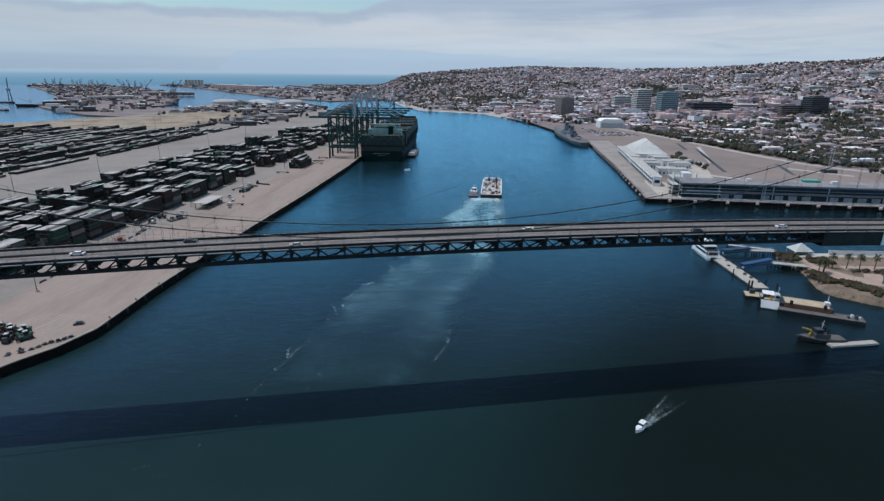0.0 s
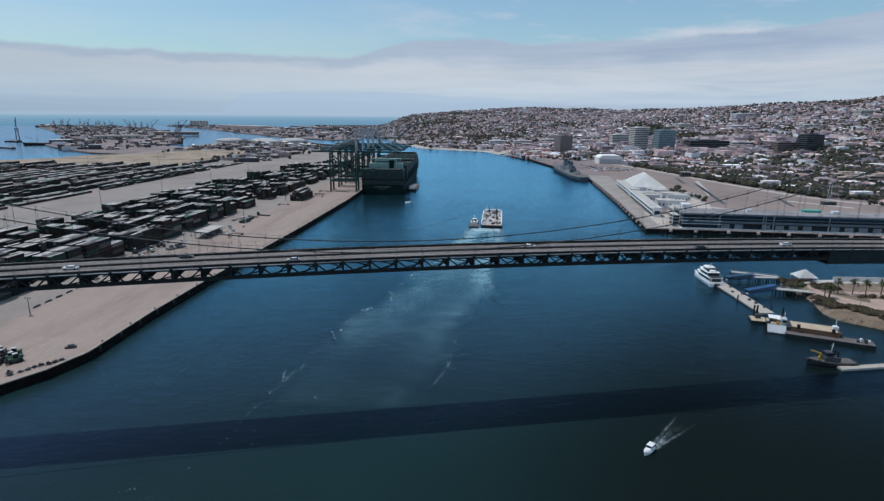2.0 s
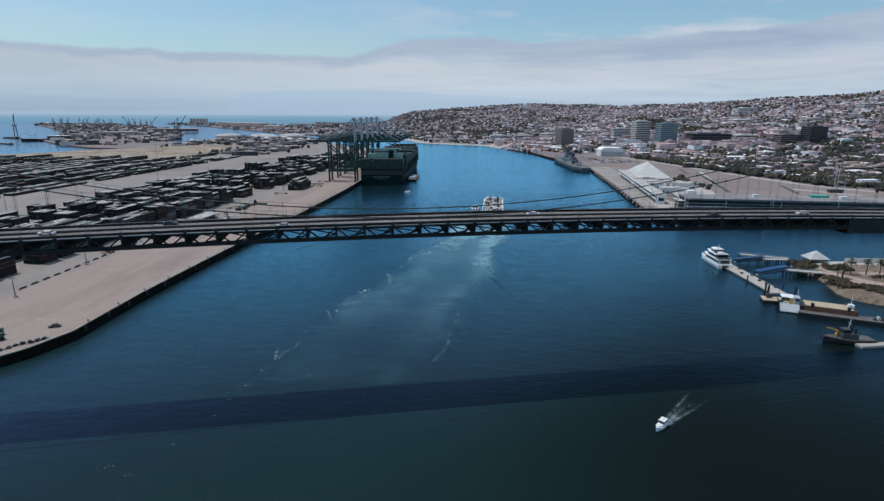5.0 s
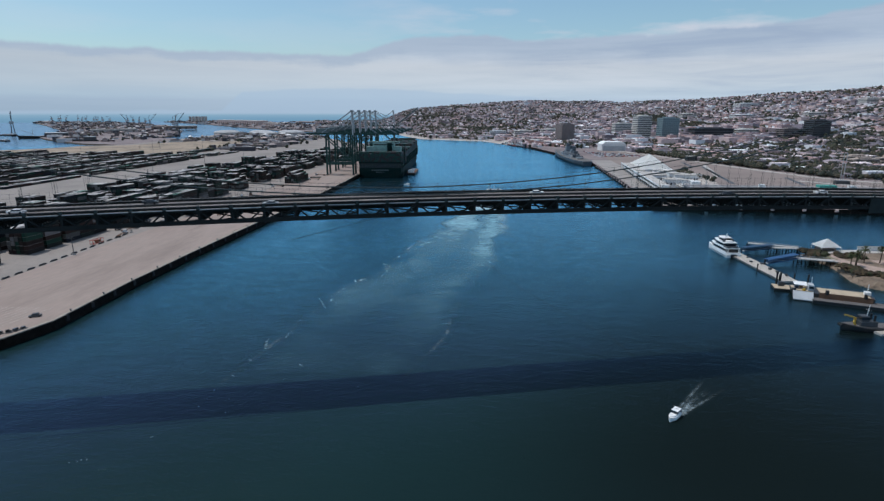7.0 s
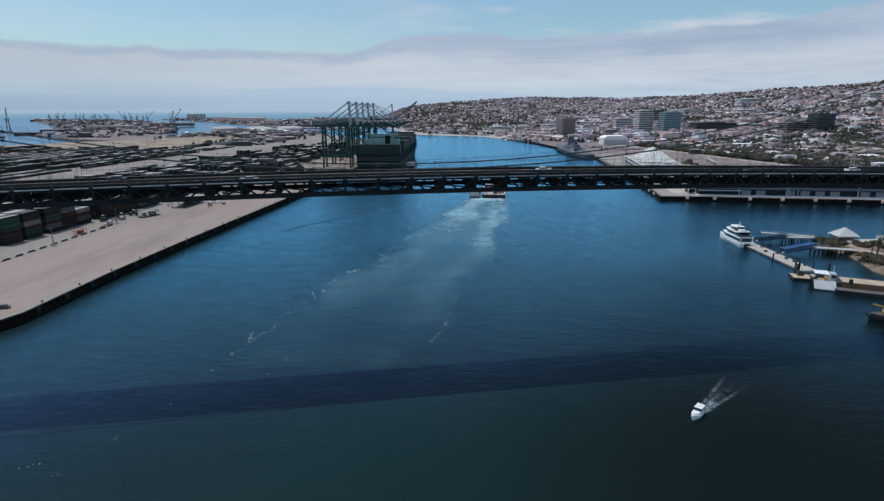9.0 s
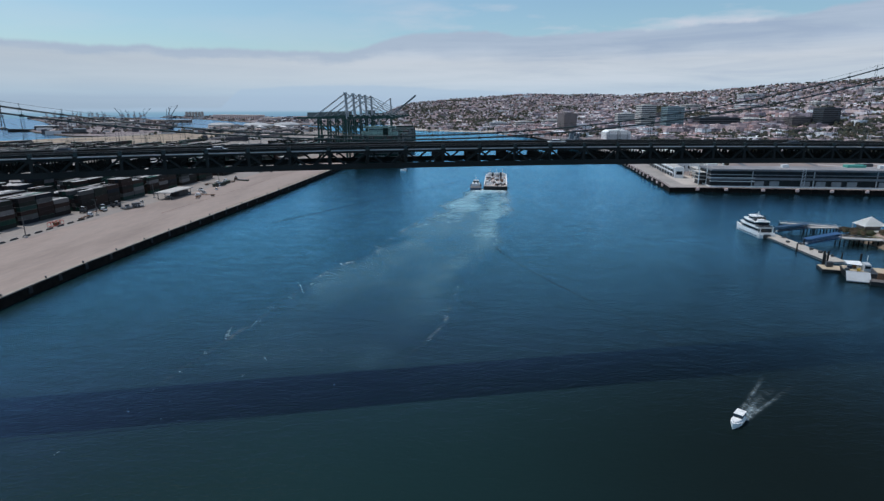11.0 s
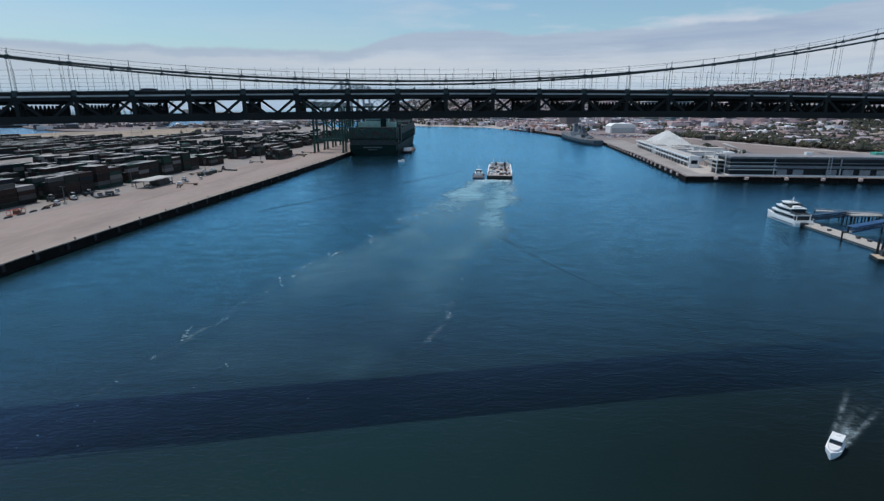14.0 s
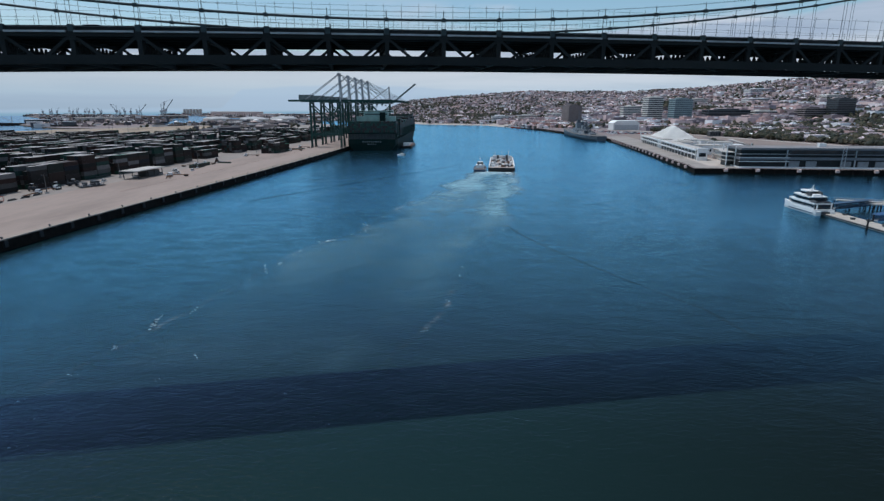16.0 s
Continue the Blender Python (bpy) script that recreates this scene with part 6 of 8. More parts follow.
# ---- hotels and offices ----
def tower_block(name, at, size, turn, floors, wall, glass, label, piers=None, crown=0.0, bays=None):
    root = thing(name, at, label, "building", turn=turn)
    banded_block(root, (0, 0, 0), size, floors, wall, glass, 0.0, "wall", bays, True, piers)
    bm = bmesh.new()
    box(bm, (0, 0, size[2]), (size[0] * 0.5, size[1] * 0.6, 3.5 + crown))
    part("roof_plant", bm, wall, root)
    return root


OFFWHITE = surface("cream_office_wall", (0.62, 0.59, 0.54), 0.8, var=0.08, scale=0.1)
APTWALL = surface("beige_apartment_wall", (0.46, 0.37, 0.31), 0.9, var=0.12, scale=0.1)
TEALWALL = surface("teal_curtain_wall_frame", (0.22, 0.29, 0.30), 0.45, var=0.12, scale=0.1)
BROWN = surface("brown_brick_block", (0.20, 0.17, 0.16), 0.9, var=0.15, scale=0.1)
DARKBLOCK = surface("dark_office_wall", (0.055, 0.06, 0.065), 0.6, var=0.15, scale=0.1)
tower_block("office_tower", (528, 1485, 6), (44, 34, 68), 10, 13, OFFWHITE, GLASS_DARK, "tall cream office tower with dark window bands")
tower_block("glass_tower", (578, 1415, 6), (50, 30, 63), 12, 12, TEALWALL, GLASS_TEAL, "teal glass office tower with upright ribs", 1.4, 0, 9)
tower_block("office_block", (502, 1600, 6), (54, 26, 44), 8, 9, OFFWHITE, GLASS_TEAL, "pale mid-rise office block with glass front")
tower_block("brick_block", (284, 1372, 5), (40, 34, 48), 22, 8, BROWN, BROWN, "brown windowless brick tower block")
tower_block("dark_office", (705, 1430, 6), (112, 40, 35), 4, 5, DARKBLOCK, GLASS_DARK, "wide low dark office building")
tower_block("pale_office", (805, 1440, 8), (60, 40, 30), 4, 5, OFFWHITE, GLASS_DARK, "low pale office building beside the dark one")
tower_block("black_office", (893, 1262, 3 + max(rise(893, 1262), 0)), (46, 36, 40), 8, 8, DARKBLOCK, GLASS_DARK, "dark glassy office block on the slope")
tower_block("dark_annex", (838, 1282, 3 + max(rise(838, 1282), 0)), (52, 30, 23), 8, 5, BROWN, GLASS_DARK, "lower brown office block beside the dark one")
for x, y, w, d, h, mt in ((1180, 1750, 60, 34, 16, OFFWHITE), (1500, 1950, 70, 40, 18, OFFWHITE), (1020, 1900, 80, 40, 14, WHITE), (1250, 2350, 90, 50, 16, WHITE), (900, 2100, 60, 40, 18, OFFWHITE), (700, 1950, 70, 40, 16, BROWN), (200, 1640, 60, 26, 18, OFFWHITE), (120, 1700, 54, 26, 16, WHITE), (300, 1700, 70, 26, 14, OFFWHITE), (640, 725, 44, 14, 11, APTWALL), (694, 742, 40, 14, 12, APTWALL), (668, 782, 48, 14, 11, APTWALL), (740, 716, 44, 14, 11, APTWALL), (960, 830, 46, 16, 10, APTWALL), (905, 800, 40, 16, 10, APTWALL), (1010, 880, 50, 16, 11, APTWALL), (1060, 790, 46, 16, 10, APTWALL), (1130, 900, 60, 18, 12, APTWALL), (1180, 1000, 50, 18, 12, APTWALL), (1260, 1120, 54, 18, 12, APTWALL)):
    zz = 3.5 + max(rise(x, y), 0)
    tower_block("town_block", (x, y, zz - 2), (w, d, h + 2), 6, max(3, int(h / 4)), mt, GLASS_DARK, "mid-rise pale town building with window bands")


# ---- town: houses and trees on the hills ----
def in_poly(x, y, poly):
    c, j = False, len(poly) - 1
    for i in range(len(poly)):
        (xi, yi), (xj, yj) = poly[i], poly[j]
        if (yi > y) != (yj > y) and x < (xj - xi) * (y - yi) / (yj - yi) + xi:
            c = not c
        j = i
    return c


def ground_z(x, y):
    return 3.6 + max(rise(x, y), 0.0)


def add_house(V, F, MI, x, y, z, w, d, h, a, flat):
    c, s = math.cos(a), math.sin(a)

    def put(u, v, zz):
        V.append((x + u * c - v * s, y + u * s + v * c, zz))

    b = len(V)
    for zz in (z - 3, z + h):
        for u, v in ((-w, -d), (w, -d), (w, d), (-w, d)):
            put(u / 2, v / 2, zz)
    F.extend([(b, b + 1, b + 5, b + 4), (b + 1, b + 2, b + 6, b + 5), (b + 2, b + 3, b + 7, b + 6), (b + 3, b, b + 4, b + 7)])
    MI.extend((0,) * 4)
    b = len(V)
    o = 1.12 if not flat else 1.0
    for u, v in ((-w, -d), (w, -d), (w, d), (-w, d)):
        put(u / 2 * o, v / 2 * o, z + h)
    if flat:
        F.append((b, b + 1, b + 2, b + 3))
        MI.append(1)
    else:
        k = 0.55
        put(-w / 2 * k, 0, z + h + d * 0.22)
        put(w / 2 * k, 0, z + h + d * 0.22)
        F.extend([(b, b + 1, b + 5, b + 4), (b + 1, b + 2, b + 5), (b + 2, b + 3, b + 4, b + 5), (b + 3, b, b + 4)])
        MI.extend((1,) * 4)


def clump(V, F, x, y, z, r, h, rng, n=6):
    """An uneven leafy clump: a jittered bipyramid with broken rings."""
    b = len(V)
    V.append((x + rng.uniform(-0.2, 0.2) * r, y + rng.uniform(-0.2, 0.2) * r, z + h))
    for ring, zz, k in ((0, 0.68, 0.72), (1, 0.32, 1.0)):
        o = rng.uniform(0, 1)
        for i in range(n):
            q = 2 * math.pi * (i + o) / n
            j = k * r * rng.uniform(0.65, 1.2)
            V.append((x + math.cos(q) * j, y + math.sin(q) * j, z + h * (zz + rng.uniform(-0.1, 0.1))))
    V.append((x, y, z))
    for i in range(n):
        j = (i + 1) % n
        F.append((b, b + 1 + i, b + 1 + j))
        F.append((b + 1 + i, b + 1 + n + i, b + 1 + n + j, b + 1 + j))
        F.append((b + 1 + n + i, b + 1 + 2 * n, b + 1 + n + j))


def town():
    rng = random.Random(11)
    V, F, MI = [], [], []
    TV, TF = [], []
    keep_out = [LOT_POLY, [(300, 1160), (330, 1050), (380, 870), (412, 728), (437, 630), (458, 566), (488, 522), (640, 440), (640, 462), (505, 545), (478, 580), (458, 640), (432, 735), (400, 880), (352, 1055), (336, 1160)], [(168, 295), (640, 280), (640, 345), (300, 345), (300, 1010), (200, 1060)]]

    def tree(x, y, h, near):
        z = ground_z(x, y) + 0.2
        if not near:
            clump(TV, TF, x, y, z, h * rng.uniform(0.45, 0.75), h, rng, 5)
            return
        for _ in range(3):
            clump(TV, TF, x + rng.uniform(-0.3, 0.3) * h, y + rng.uniform(-0.3, 0.3) * h, z + h * rng.uniform(0, 0.35), h * 0.36, h * 0.62, rng, 5)

    count = 0
    tries = 0
    while count < 21000 and tries < 150000:
        tries += 1
        # denser towards the harbour
        a = radians(rng.uniform(-15, 43))
        r = 620 + (rng.random() ** 0.8) * 4100
        x, y = r * math.sin(a), -186 + r * math.cos(a)
        # street grid, turned a little from quarter to quarter
        gx, gy = x * 0.995 + y * 0.1, y * 0.995 - x * 0.1
        bx, by = gx % 76, gy % 118
        if bx < 11 or by < 10:
            continue
        if not in_poly(x, y, EAST_POLY) or any(in_poly(x, y, p) for p in keep_out):
            continue
        if r < 1350 and x < 330 and y > 900:
            continue
        if math.hypot(x - 868, y - 1270) < 66 or (610 < x < 770 and 700 < y < 800) or math.hypot(x - 805, y - 1440) < 50 or math.hypot(x - 560, y - 1450) < 75 or math.hypot(x - 712, y - 1440) < 70:
            continue
        z = ground_z(x, y)
        leafy = noise.noise((x * 0.0031, y * 0.0031, 2.2)) + 0.6 * noise.noise((x * 0.009, y * 0.009, 7.7))
        centre = math.exp(-((x - 650) / 480) ** 2 - ((y - 1480) / 330) ** 2)
        wooded = (leafy > 0.52 and rng.random() < 0.75) or (r > 2000 and rng.random() < 0.12 * min(max((7 - math.degrees(a)) / 12, 0.0), 1.0))
        if wooded:
            for _ in range(rng.choice((2, 3))):
                tree(x + rng.uniform(-13, 13), y + rng.uniform(-13, 13), rng.uniform(6, 13), r < 1600)
            continue
        turn = 0.1 + rng.choice((0, math.pi / 2)) + rng.uniform(-0.05, 0.05)
        big = rng.random()
        if big < 0.04 + 0.30 * centre and r > 1150:
            w, d, h = rng.uniform(20, 46), rng.uniform(15, 28), rng.uniform(6, 10 + 9 * centre)
            add_house(V, F, MI, x, y, z, w, d, h, turn, True)
            if rng.random() < 0.6:
                add_house(V, F, MI, x + rng.uniform(-4, 4), y + rng.uniform(-3, 3), z + h, w * 0.25, d * 0.3, 2.6, turn, True)
        elif big < 0.14 and r > 900:
            # rows of flats
            add_house(V, F, MI, x, y, z, rng.uniform(18, 30), rng.uniform(9, 12), rng.uniform(6, 9.5), turn, rng.random() < 0.7)
        else:
            w, d, h = rng.uniform(8, 14), rng.uniform(6.5, 10), rng.uniform(3.0, 6.2)
            add_house(V, F, MI, x, y, z, w, d, h, turn, rng.random() < 0.25)
            if r < 1900 and rng.random() < 0.5:
                add_house(V, F, MI, x + w * 0.42 * math.cos(turn), y + w * 0.42 * math.sin(turn), z, d * 0.8, w * 0.55, h * 0.75, turn + math.pi / 2, False)
        count += 1
        lots = max(0, int(round(1.1 + 2.2 * leafy + rng.uniform(-0.7, 0.9) + (2.4 if r < 1500 and x > 250 else -0.15))))
        for _ in range(lots):
            tree(x + rng.uniform(-17, 17), y + rng.uniform(-17, 17), rng.choice((rng.uniform(3.5, 6), rng.uniform(5, 9), rng.uniform(7, 12))), r < 1300)
    # belts of trees: along the lot, the shore park and the streets
    def belt(x0, y0, x1, y1, n, wide, lo=5, hi=10):
        for _ in range(n):
            q = rng.random()
            x, y = x0 + (x1 - x0) * q + rng.uniform(-wide, wide), y0 + (y1 - y0) * q + rng.uniform(-wide, wide)
            h = rng.uniform(lo, hi)
            z = ground_z(x, y)
            for _ in range(3):
                clump(TV, TF, x + rng.uniform(-2, 2), y + rng.uniform(-2, 2), z + 0.4 + h * rng.uniform(0, 0.3), h * 0.38, h * 0.7, rng, 6)

    belt(366, 1010, 430, 740, 110, 9)
    belt(430, 740, 486, 570, 110, 9)
    belt(486, 570, 640, 470, 130, 12)
    belt(420, 960, 600, 560, 420, 50, 5, 11)
    belt(640, 520, 900, 330, 300, 30, 6, 12)
    belt(560, 600, 800, 540, 160, 40, 3, 6)
    belt(610, 700, 770, 700, 30, 6, 4, 8)
    belt(560, 860, 1000, 800, 420, 90, 6, 12)
    belt(300, 1180, 480, 1380, 120, 40, 6, 12)
    belt(-20, 1570, 180, 1500, 160, 28, 6, 11)
    belt(180, 1420, 320, 1300, 120, 30)
    belt(450, 1350, 900, 1380, 160, 40)
    belt(-150, 1800, 300, 1760, 260, 60, 6, 12)
    belt(300, 1850, 1200, 1600, 400, 120, 6, 12)
    belt(1000, 1200, 1900, 1000, 700, 140, 6, 13)
    belt(700, 900, 1500, 1500, 900, 220, 6, 12)
    belt(600, 1700, 1900, 1900, 600, 160, 6, 12)
    stuff_mesh("town_houses", V, F, [HOUSE, ROOF], MI, "dense low town of pale houses with grey and brown roofs", "houses")
    stuff_mesh("town_trees", TV, TF, [TREE_LEAF], None, "dark green street and garden trees between the houses", "trees")
    # low sheds and warehouses on the island, the spit and the yard's far end
    V, F, MI = [], [], []
    TV, TF = [], []
    for poly, n, (x0, x1, y0, y1) in ((ISLAND, 520, (-3150, -905, 1300, 3720)), (OUTER, 300, (-2250, -420, 2030, 4180)), (WEST_POLY, 420, (-1100, -430, 980, 1860))):
        got, tries = 0, 0
        while got < n and tries < n * 40:
            tries += 1
            x, y = rng.uniform(x0, x1), rng.uniform(y0, y1)
            if not in_poly(x, y, poly) or (poly is WEST_POLY and (in_poly(x, y, EARTHFIELD) or y < 930 or x < -800)):
                continue
            add_house(V, F, MI, x, y, 3.6, rng.uniform(7, 16) if rng.random() < 0.7 else rng.uniform(20, 46), rng.uniform(6, 18), rng.choice((rng.uniform(3, 6), rng.uniform(4, 11))), rng.choice((0.1, 0.6, -0.5)) + rng.uniform(-0.1, 0.1), rng.random() < 0.85)
            got += 1
            if rng.random() < 0.6:
                tx, ty = x + rng.uniform(-40, 40), y + rng.uniform(-40, 40)
                if in_poly(tx, ty, poly):
                    h = rng.uniform(5, 10)
                    clump(TV, TF, tx, ty, 3.6, h * 0.6, h, rng, 5)
    stuff_mesh("harbour_sheds", V, F, [SHED, SHED], MI, "low warehouses and sheds across the outer harbour", "sheds")
    stuff_mesh("harbour_trees", TV, TF, [TREE_LEAF], None, "scattered dark trees among the harbour sheds", "trees")


town()


def pier_trees():
    rng = random.Random(77)
    V, F = [], []
    for x, y in ((294, 572), (297, 548), (301, 560), (321, 628), (308, 504), (310, 526), (316, 610), (305, 540), (299, 585)):
        h = rng.uniform(6, 10)
        for _ in range(5):
            clump(V, F, x + rng.uniform(-3, 3), y + rng.uniform(-3, 3), 4.0 + h * rng.uniform(0, 0.35), h * 0.34, h * 0.6, rng, 7)
    stuff_mesh("pier_trees", V, F, [TREE_LEAF], None, "dark trees beside the white pier buildings", "trees")


pier_trees()
for x, y, w, d, h in ((266, 545, 20, 12, 9), (284, 512, 16, 10, 6), (258, 500, 12, 16, 11), (246, 470, 14, 10, 6), (270, 570, 24, 10, 7), (292, 530, 8, 8, 5), (236, 520, 8, 12, 7)):
    white_block("pier_building", (x, y, 4.0), (w, d, h), -8 + (x % 3) * 4, "small white flat-roofed pier building")
FORECOURT = surface("pale_tan_concrete", (0.44, 0.385, 0.335), 0.9, var=0.2, scale=0.08, fine=0.6, dirt=(0.28, 0.24, 0.20))


def pier_annex(at, turn):
    """White two-level annex behind the terminal's end: open galleries on slabs, a taller stair block and pylons."""
    root = thing("pier_annex", at, "white two-level annex with galleries and tall pylons behind the terminal", "building", turn=turn)
    bm = bmesh.new()
    box(bm, (0, 0, 0), (20, 24, 8.4))
    wall = part("wall", bm, WHITE, root)
    for z in (3.8, 8.4):
        bm = bmesh.new()
        box(bm, (0, 0, z), (24, 28, 0.7))
        part("slab", bm, CONCRETE, root, "pale slab")
    bm = bmesh.new()
    box(bm, (5, 4, 9.1), (9, 12, 4.2))
    part("stair_block", bm, WHITE, root)
    # dark glass panels stand in for the shade inside the wall openings
    bm = bmesh.new()
    box(bm, (0, -12.05, 0.6), (3.2, 0.3, 2.6))
    shade_panel = mesh_from("shade_panel", bm, GLASS_DARK)
    for k in range(4):
        for z in (0, 4.3):
            piece("shade_panel", shade_panel, wall, pose(-7.5 + 5 * k, 0, z))
    bm = bmesh.new()
    box(bm, (0, 0, 0), (0.9, 0.9, 15.5))
    pylon = mesh_from("pylon", bm, WHITE)
    for x, y in ((-11, -13), (-5, -13), (11, -13), (-11, 13)):
        piece("pylon", pylon, root, pose(x, y, 0))
    bm = bmesh.new()
    beam(bm, (-11, -13, 14.6), (-5, -13, 14.6), 0.6)
    beam(bm, (-11, -13, 11.0), (-5, -13, 11.0), 0.5)
    part("pylon_tie", bm, WHITE, root)


pier_annex((238, 398, 4.0), -7)
for x, y, w, d, h in ((242, 455, 22, 18, 9), (268, 492, 24, 16, 10), (240, 516, 20, 22, 9), (300, 545, 20, 12, 5)):
    white_block("pier_building", (x, y, 4.0), (w, d, h), -7, "white flat-roofed passenger building on the pier")
bm = bmesh.new()
prism(bm, [(196, 344), (218, 342), (232, 384), (224, 420), (206, 424)], 3.6, 4.02)
tagged(part("pavement_forecourt", bm, FORECOURT), "pale tan concrete forecourt at the pier's corner", "pavement", "", "structure")
bm = bmesh.new()
prism(bm, [(250, 420), (286, 424), (330, 560), (300, 600), (268, 520)], 3.6, 4.005)
tagged(part("pavement_yard", bm, FORECOURT), "pale concrete yard between the white pier buildings", "pavement", "", "structure")
for (x0, y0, x1, y1, w) in ((276, 480, 330, 430, 9), (250, 420, 300, 380, 12)):
    bm = bmesh.new()
    beam(bm, (x0, y0, 3.985), (x1, y1, 3.985), w, 0.05)
    tagged(part("trim_pale_slab", bm, CONCRETE), "pale concrete slab beside the terminal", "paving", "", "structure")

# ---- ferry landing and park ----
def catamaran(at, turn):
    root = thing("ferry", at, "white twin-hulled passenger ferry moored at the float", "ferry", turn=turn)
    root.scale = (0.98, 0.91, 1.06)
    L, B = 30.0, 9.4
    for x in (-1, 1):
        bm = bmesh.new()
        hull(bm, L, 3.0, (1.9, 2.4, 3.9), 0.8, 0.42, 0.95)
        for v in bm.verts:
            v.co.x += x * (B / 2 - 1.5)
        part("hull", bm, WHITE, root)
        bm = bmesh.new()
        box(bm, (x * (B / 2 - 0.04), L * 0.42, 0.75), (0.12, L * 0.7, 0.35))
        part("stripe", bm, HULL_BLUE, root)
    bm = bmesh.new()
    pts = [(-B / 2, 0.8), (B / 2, 0.8), (B / 2, L * 0.66), (B * 0.36, L * 0.86), (0.6, L * 0.98), (-0.6, L * 0.98), (-B * 0.36, L * 0.86), (-B / 2, L * 0.66)]
    prism(bm, pts, 1.9, 2.6)
    part("main_deck", bm, WHITE, root)

    def cabin(name, w, y0, y1, z, h, nose):
        bm = bmesh.new()
        lo = [(-w / 2, y0), (w / 2, y0), (w / 2, y1 - nose), (w * 0.3, y1), (-w * 0.3, y1), (-w / 2, y1 - nose)]
        prism(bm, lo, z, z + h)
        body = part(name, bm, WHITE, root)
        bm = bmesh.new()
        grow = [(x * 1.012, (y - y0) * 1.004 + y0) for x, y in lo]
        prism(bm, grow, z + h * 0.30, z + h * 0.84)
        part("window", bm, GLASS_DARK, body)
        bm = bmesh.new()
        prism(bm, [(x * 1.02, y + (0.25 if y > y0 else -0.5)) for x, y in lo], z + h, z + h + 0.16)
        part("roof", bm, WHITE, root)

    cabin("main_cabin", B * 0.95, 2.6, 27.0, 2.5, 2.6, 7.0)
    cabin("upper_cabin", B * 0.90, 7.0, 23.6, 5.2, 2.3, 6.0)
    cabin("wheelhouse", B * 0.66, 12.5, 19.6, 7.6, 1.9, 3.0)
    # open aft decks under the overhanging roof; dark panels stand in for their shade
    bm = bmesh.new()
    box(bm, (0, 2.45, 2.7), (B * 0.84, 0.3, 2.0))
    part("stern_shade_panel", bm, GLASS_DARK, root)
    bm = bmesh.new()
    box(bm, (0, 6.85, 5.3), (B * 0.78, 0.3, 1.9))
    part("stern_shade_panel", bm, GLASS_DARK, root)
    bm = bmesh.new()
    box(bm, (0, 4.6, 5.18), (B * 0.86, 4.6, 0.14))
    part("aft_deck", bm, DECKBLUE, root, "grey-blue aft deck")
    for y in (3.2, 4.6, 6.0):
        bm = bmesh.new()
        for x in (-2.2, 2.2):
            box(bm, (x, y, 5.3), (3.2, 0.5, 0.45))
        part("bench", bm, DARKGREY, root)
    bm = bmesh.new()
    box(bm, (0, 9.4, 7.6), (B * 0.5, 4.0, 0.8), taper=0.9)
    part("upper_structure", bm, WHITE, root)
    for x in (-2.6, 2.6):
        bm = bmesh.new()
        box(bm, (x, 10.2, 7.6), (1.1, 2.6, 1.9), taper=0.75)
        part("funnel", bm, DARKGREY, root, "dark exhaust casing")
        bm = bmesh.new()
        rod(bm, (x * 1.3, 12.6, 7.95), (x * 1.3, 14.2, 7.95), 0.34, 8)
        part("liferaft", bm, WHITE, root)
    for x in (-B * 0.40, B * 0.40):
        bm = bmesh.new()
        for k in range(4):
            rod(bm, (x, 2.9 + 1.3 * k, 5.25), (x, 2.9 + 1.3 * k, 6.3), 0.05, 5)
        beam(bm, (x, 2.9, 6.3), (x, 7.0, 6.3), 0.08)
        part("aft_rail", bm, GREYPAINT, root)
    for x in (-3.4, 3.4):
        bm = bmesh.new()
        box(bm, (x, 1.6, 2.6), (0.4, 0.4, 2.2))
        part("stern_post", bm, WHITE, root)
    bm = bmesh.new()
    beam(bm, (0, 13.5, 9.3), (0, 12.6, 12.2), 0.35)
    beam(bm, (-1.3, 13.1, 10.8), (1.3, 13.1, 10.8), 0.2)
    box(bm, (0, 13.3, 10.2), (1.6, 0.4, 0.35))
    part("mast", bm, WHITE, root)
    bm = bmesh.new()
    for x in (-B / 2 + 0.1, B / 2 - 0.1):
        beam(bm, (x, 1, 3.6), (x, 21, 3.6), 0.07)
        for k in range(8):
            beam(bm, (x, 1 + 2.7 * k, 2.6), (x, 1 + 2.7 * k, 3.6), 0.06)
    part("railing", bm, GREYPAINT, root)
    bm = bmesh.new()
    box(bm, (0, 0.4, 0.6), (4.2, 1.2, 1.2))
    part("stern_platform", bm, DARKGREY, root)


DECKBLUE = surface("grey_blue_deck_paint", (0.16, 0.19, 0.22), 0.7, var=0.2, scale=0.4)
catamaran((169.2, 157.0, 0), 1.0)


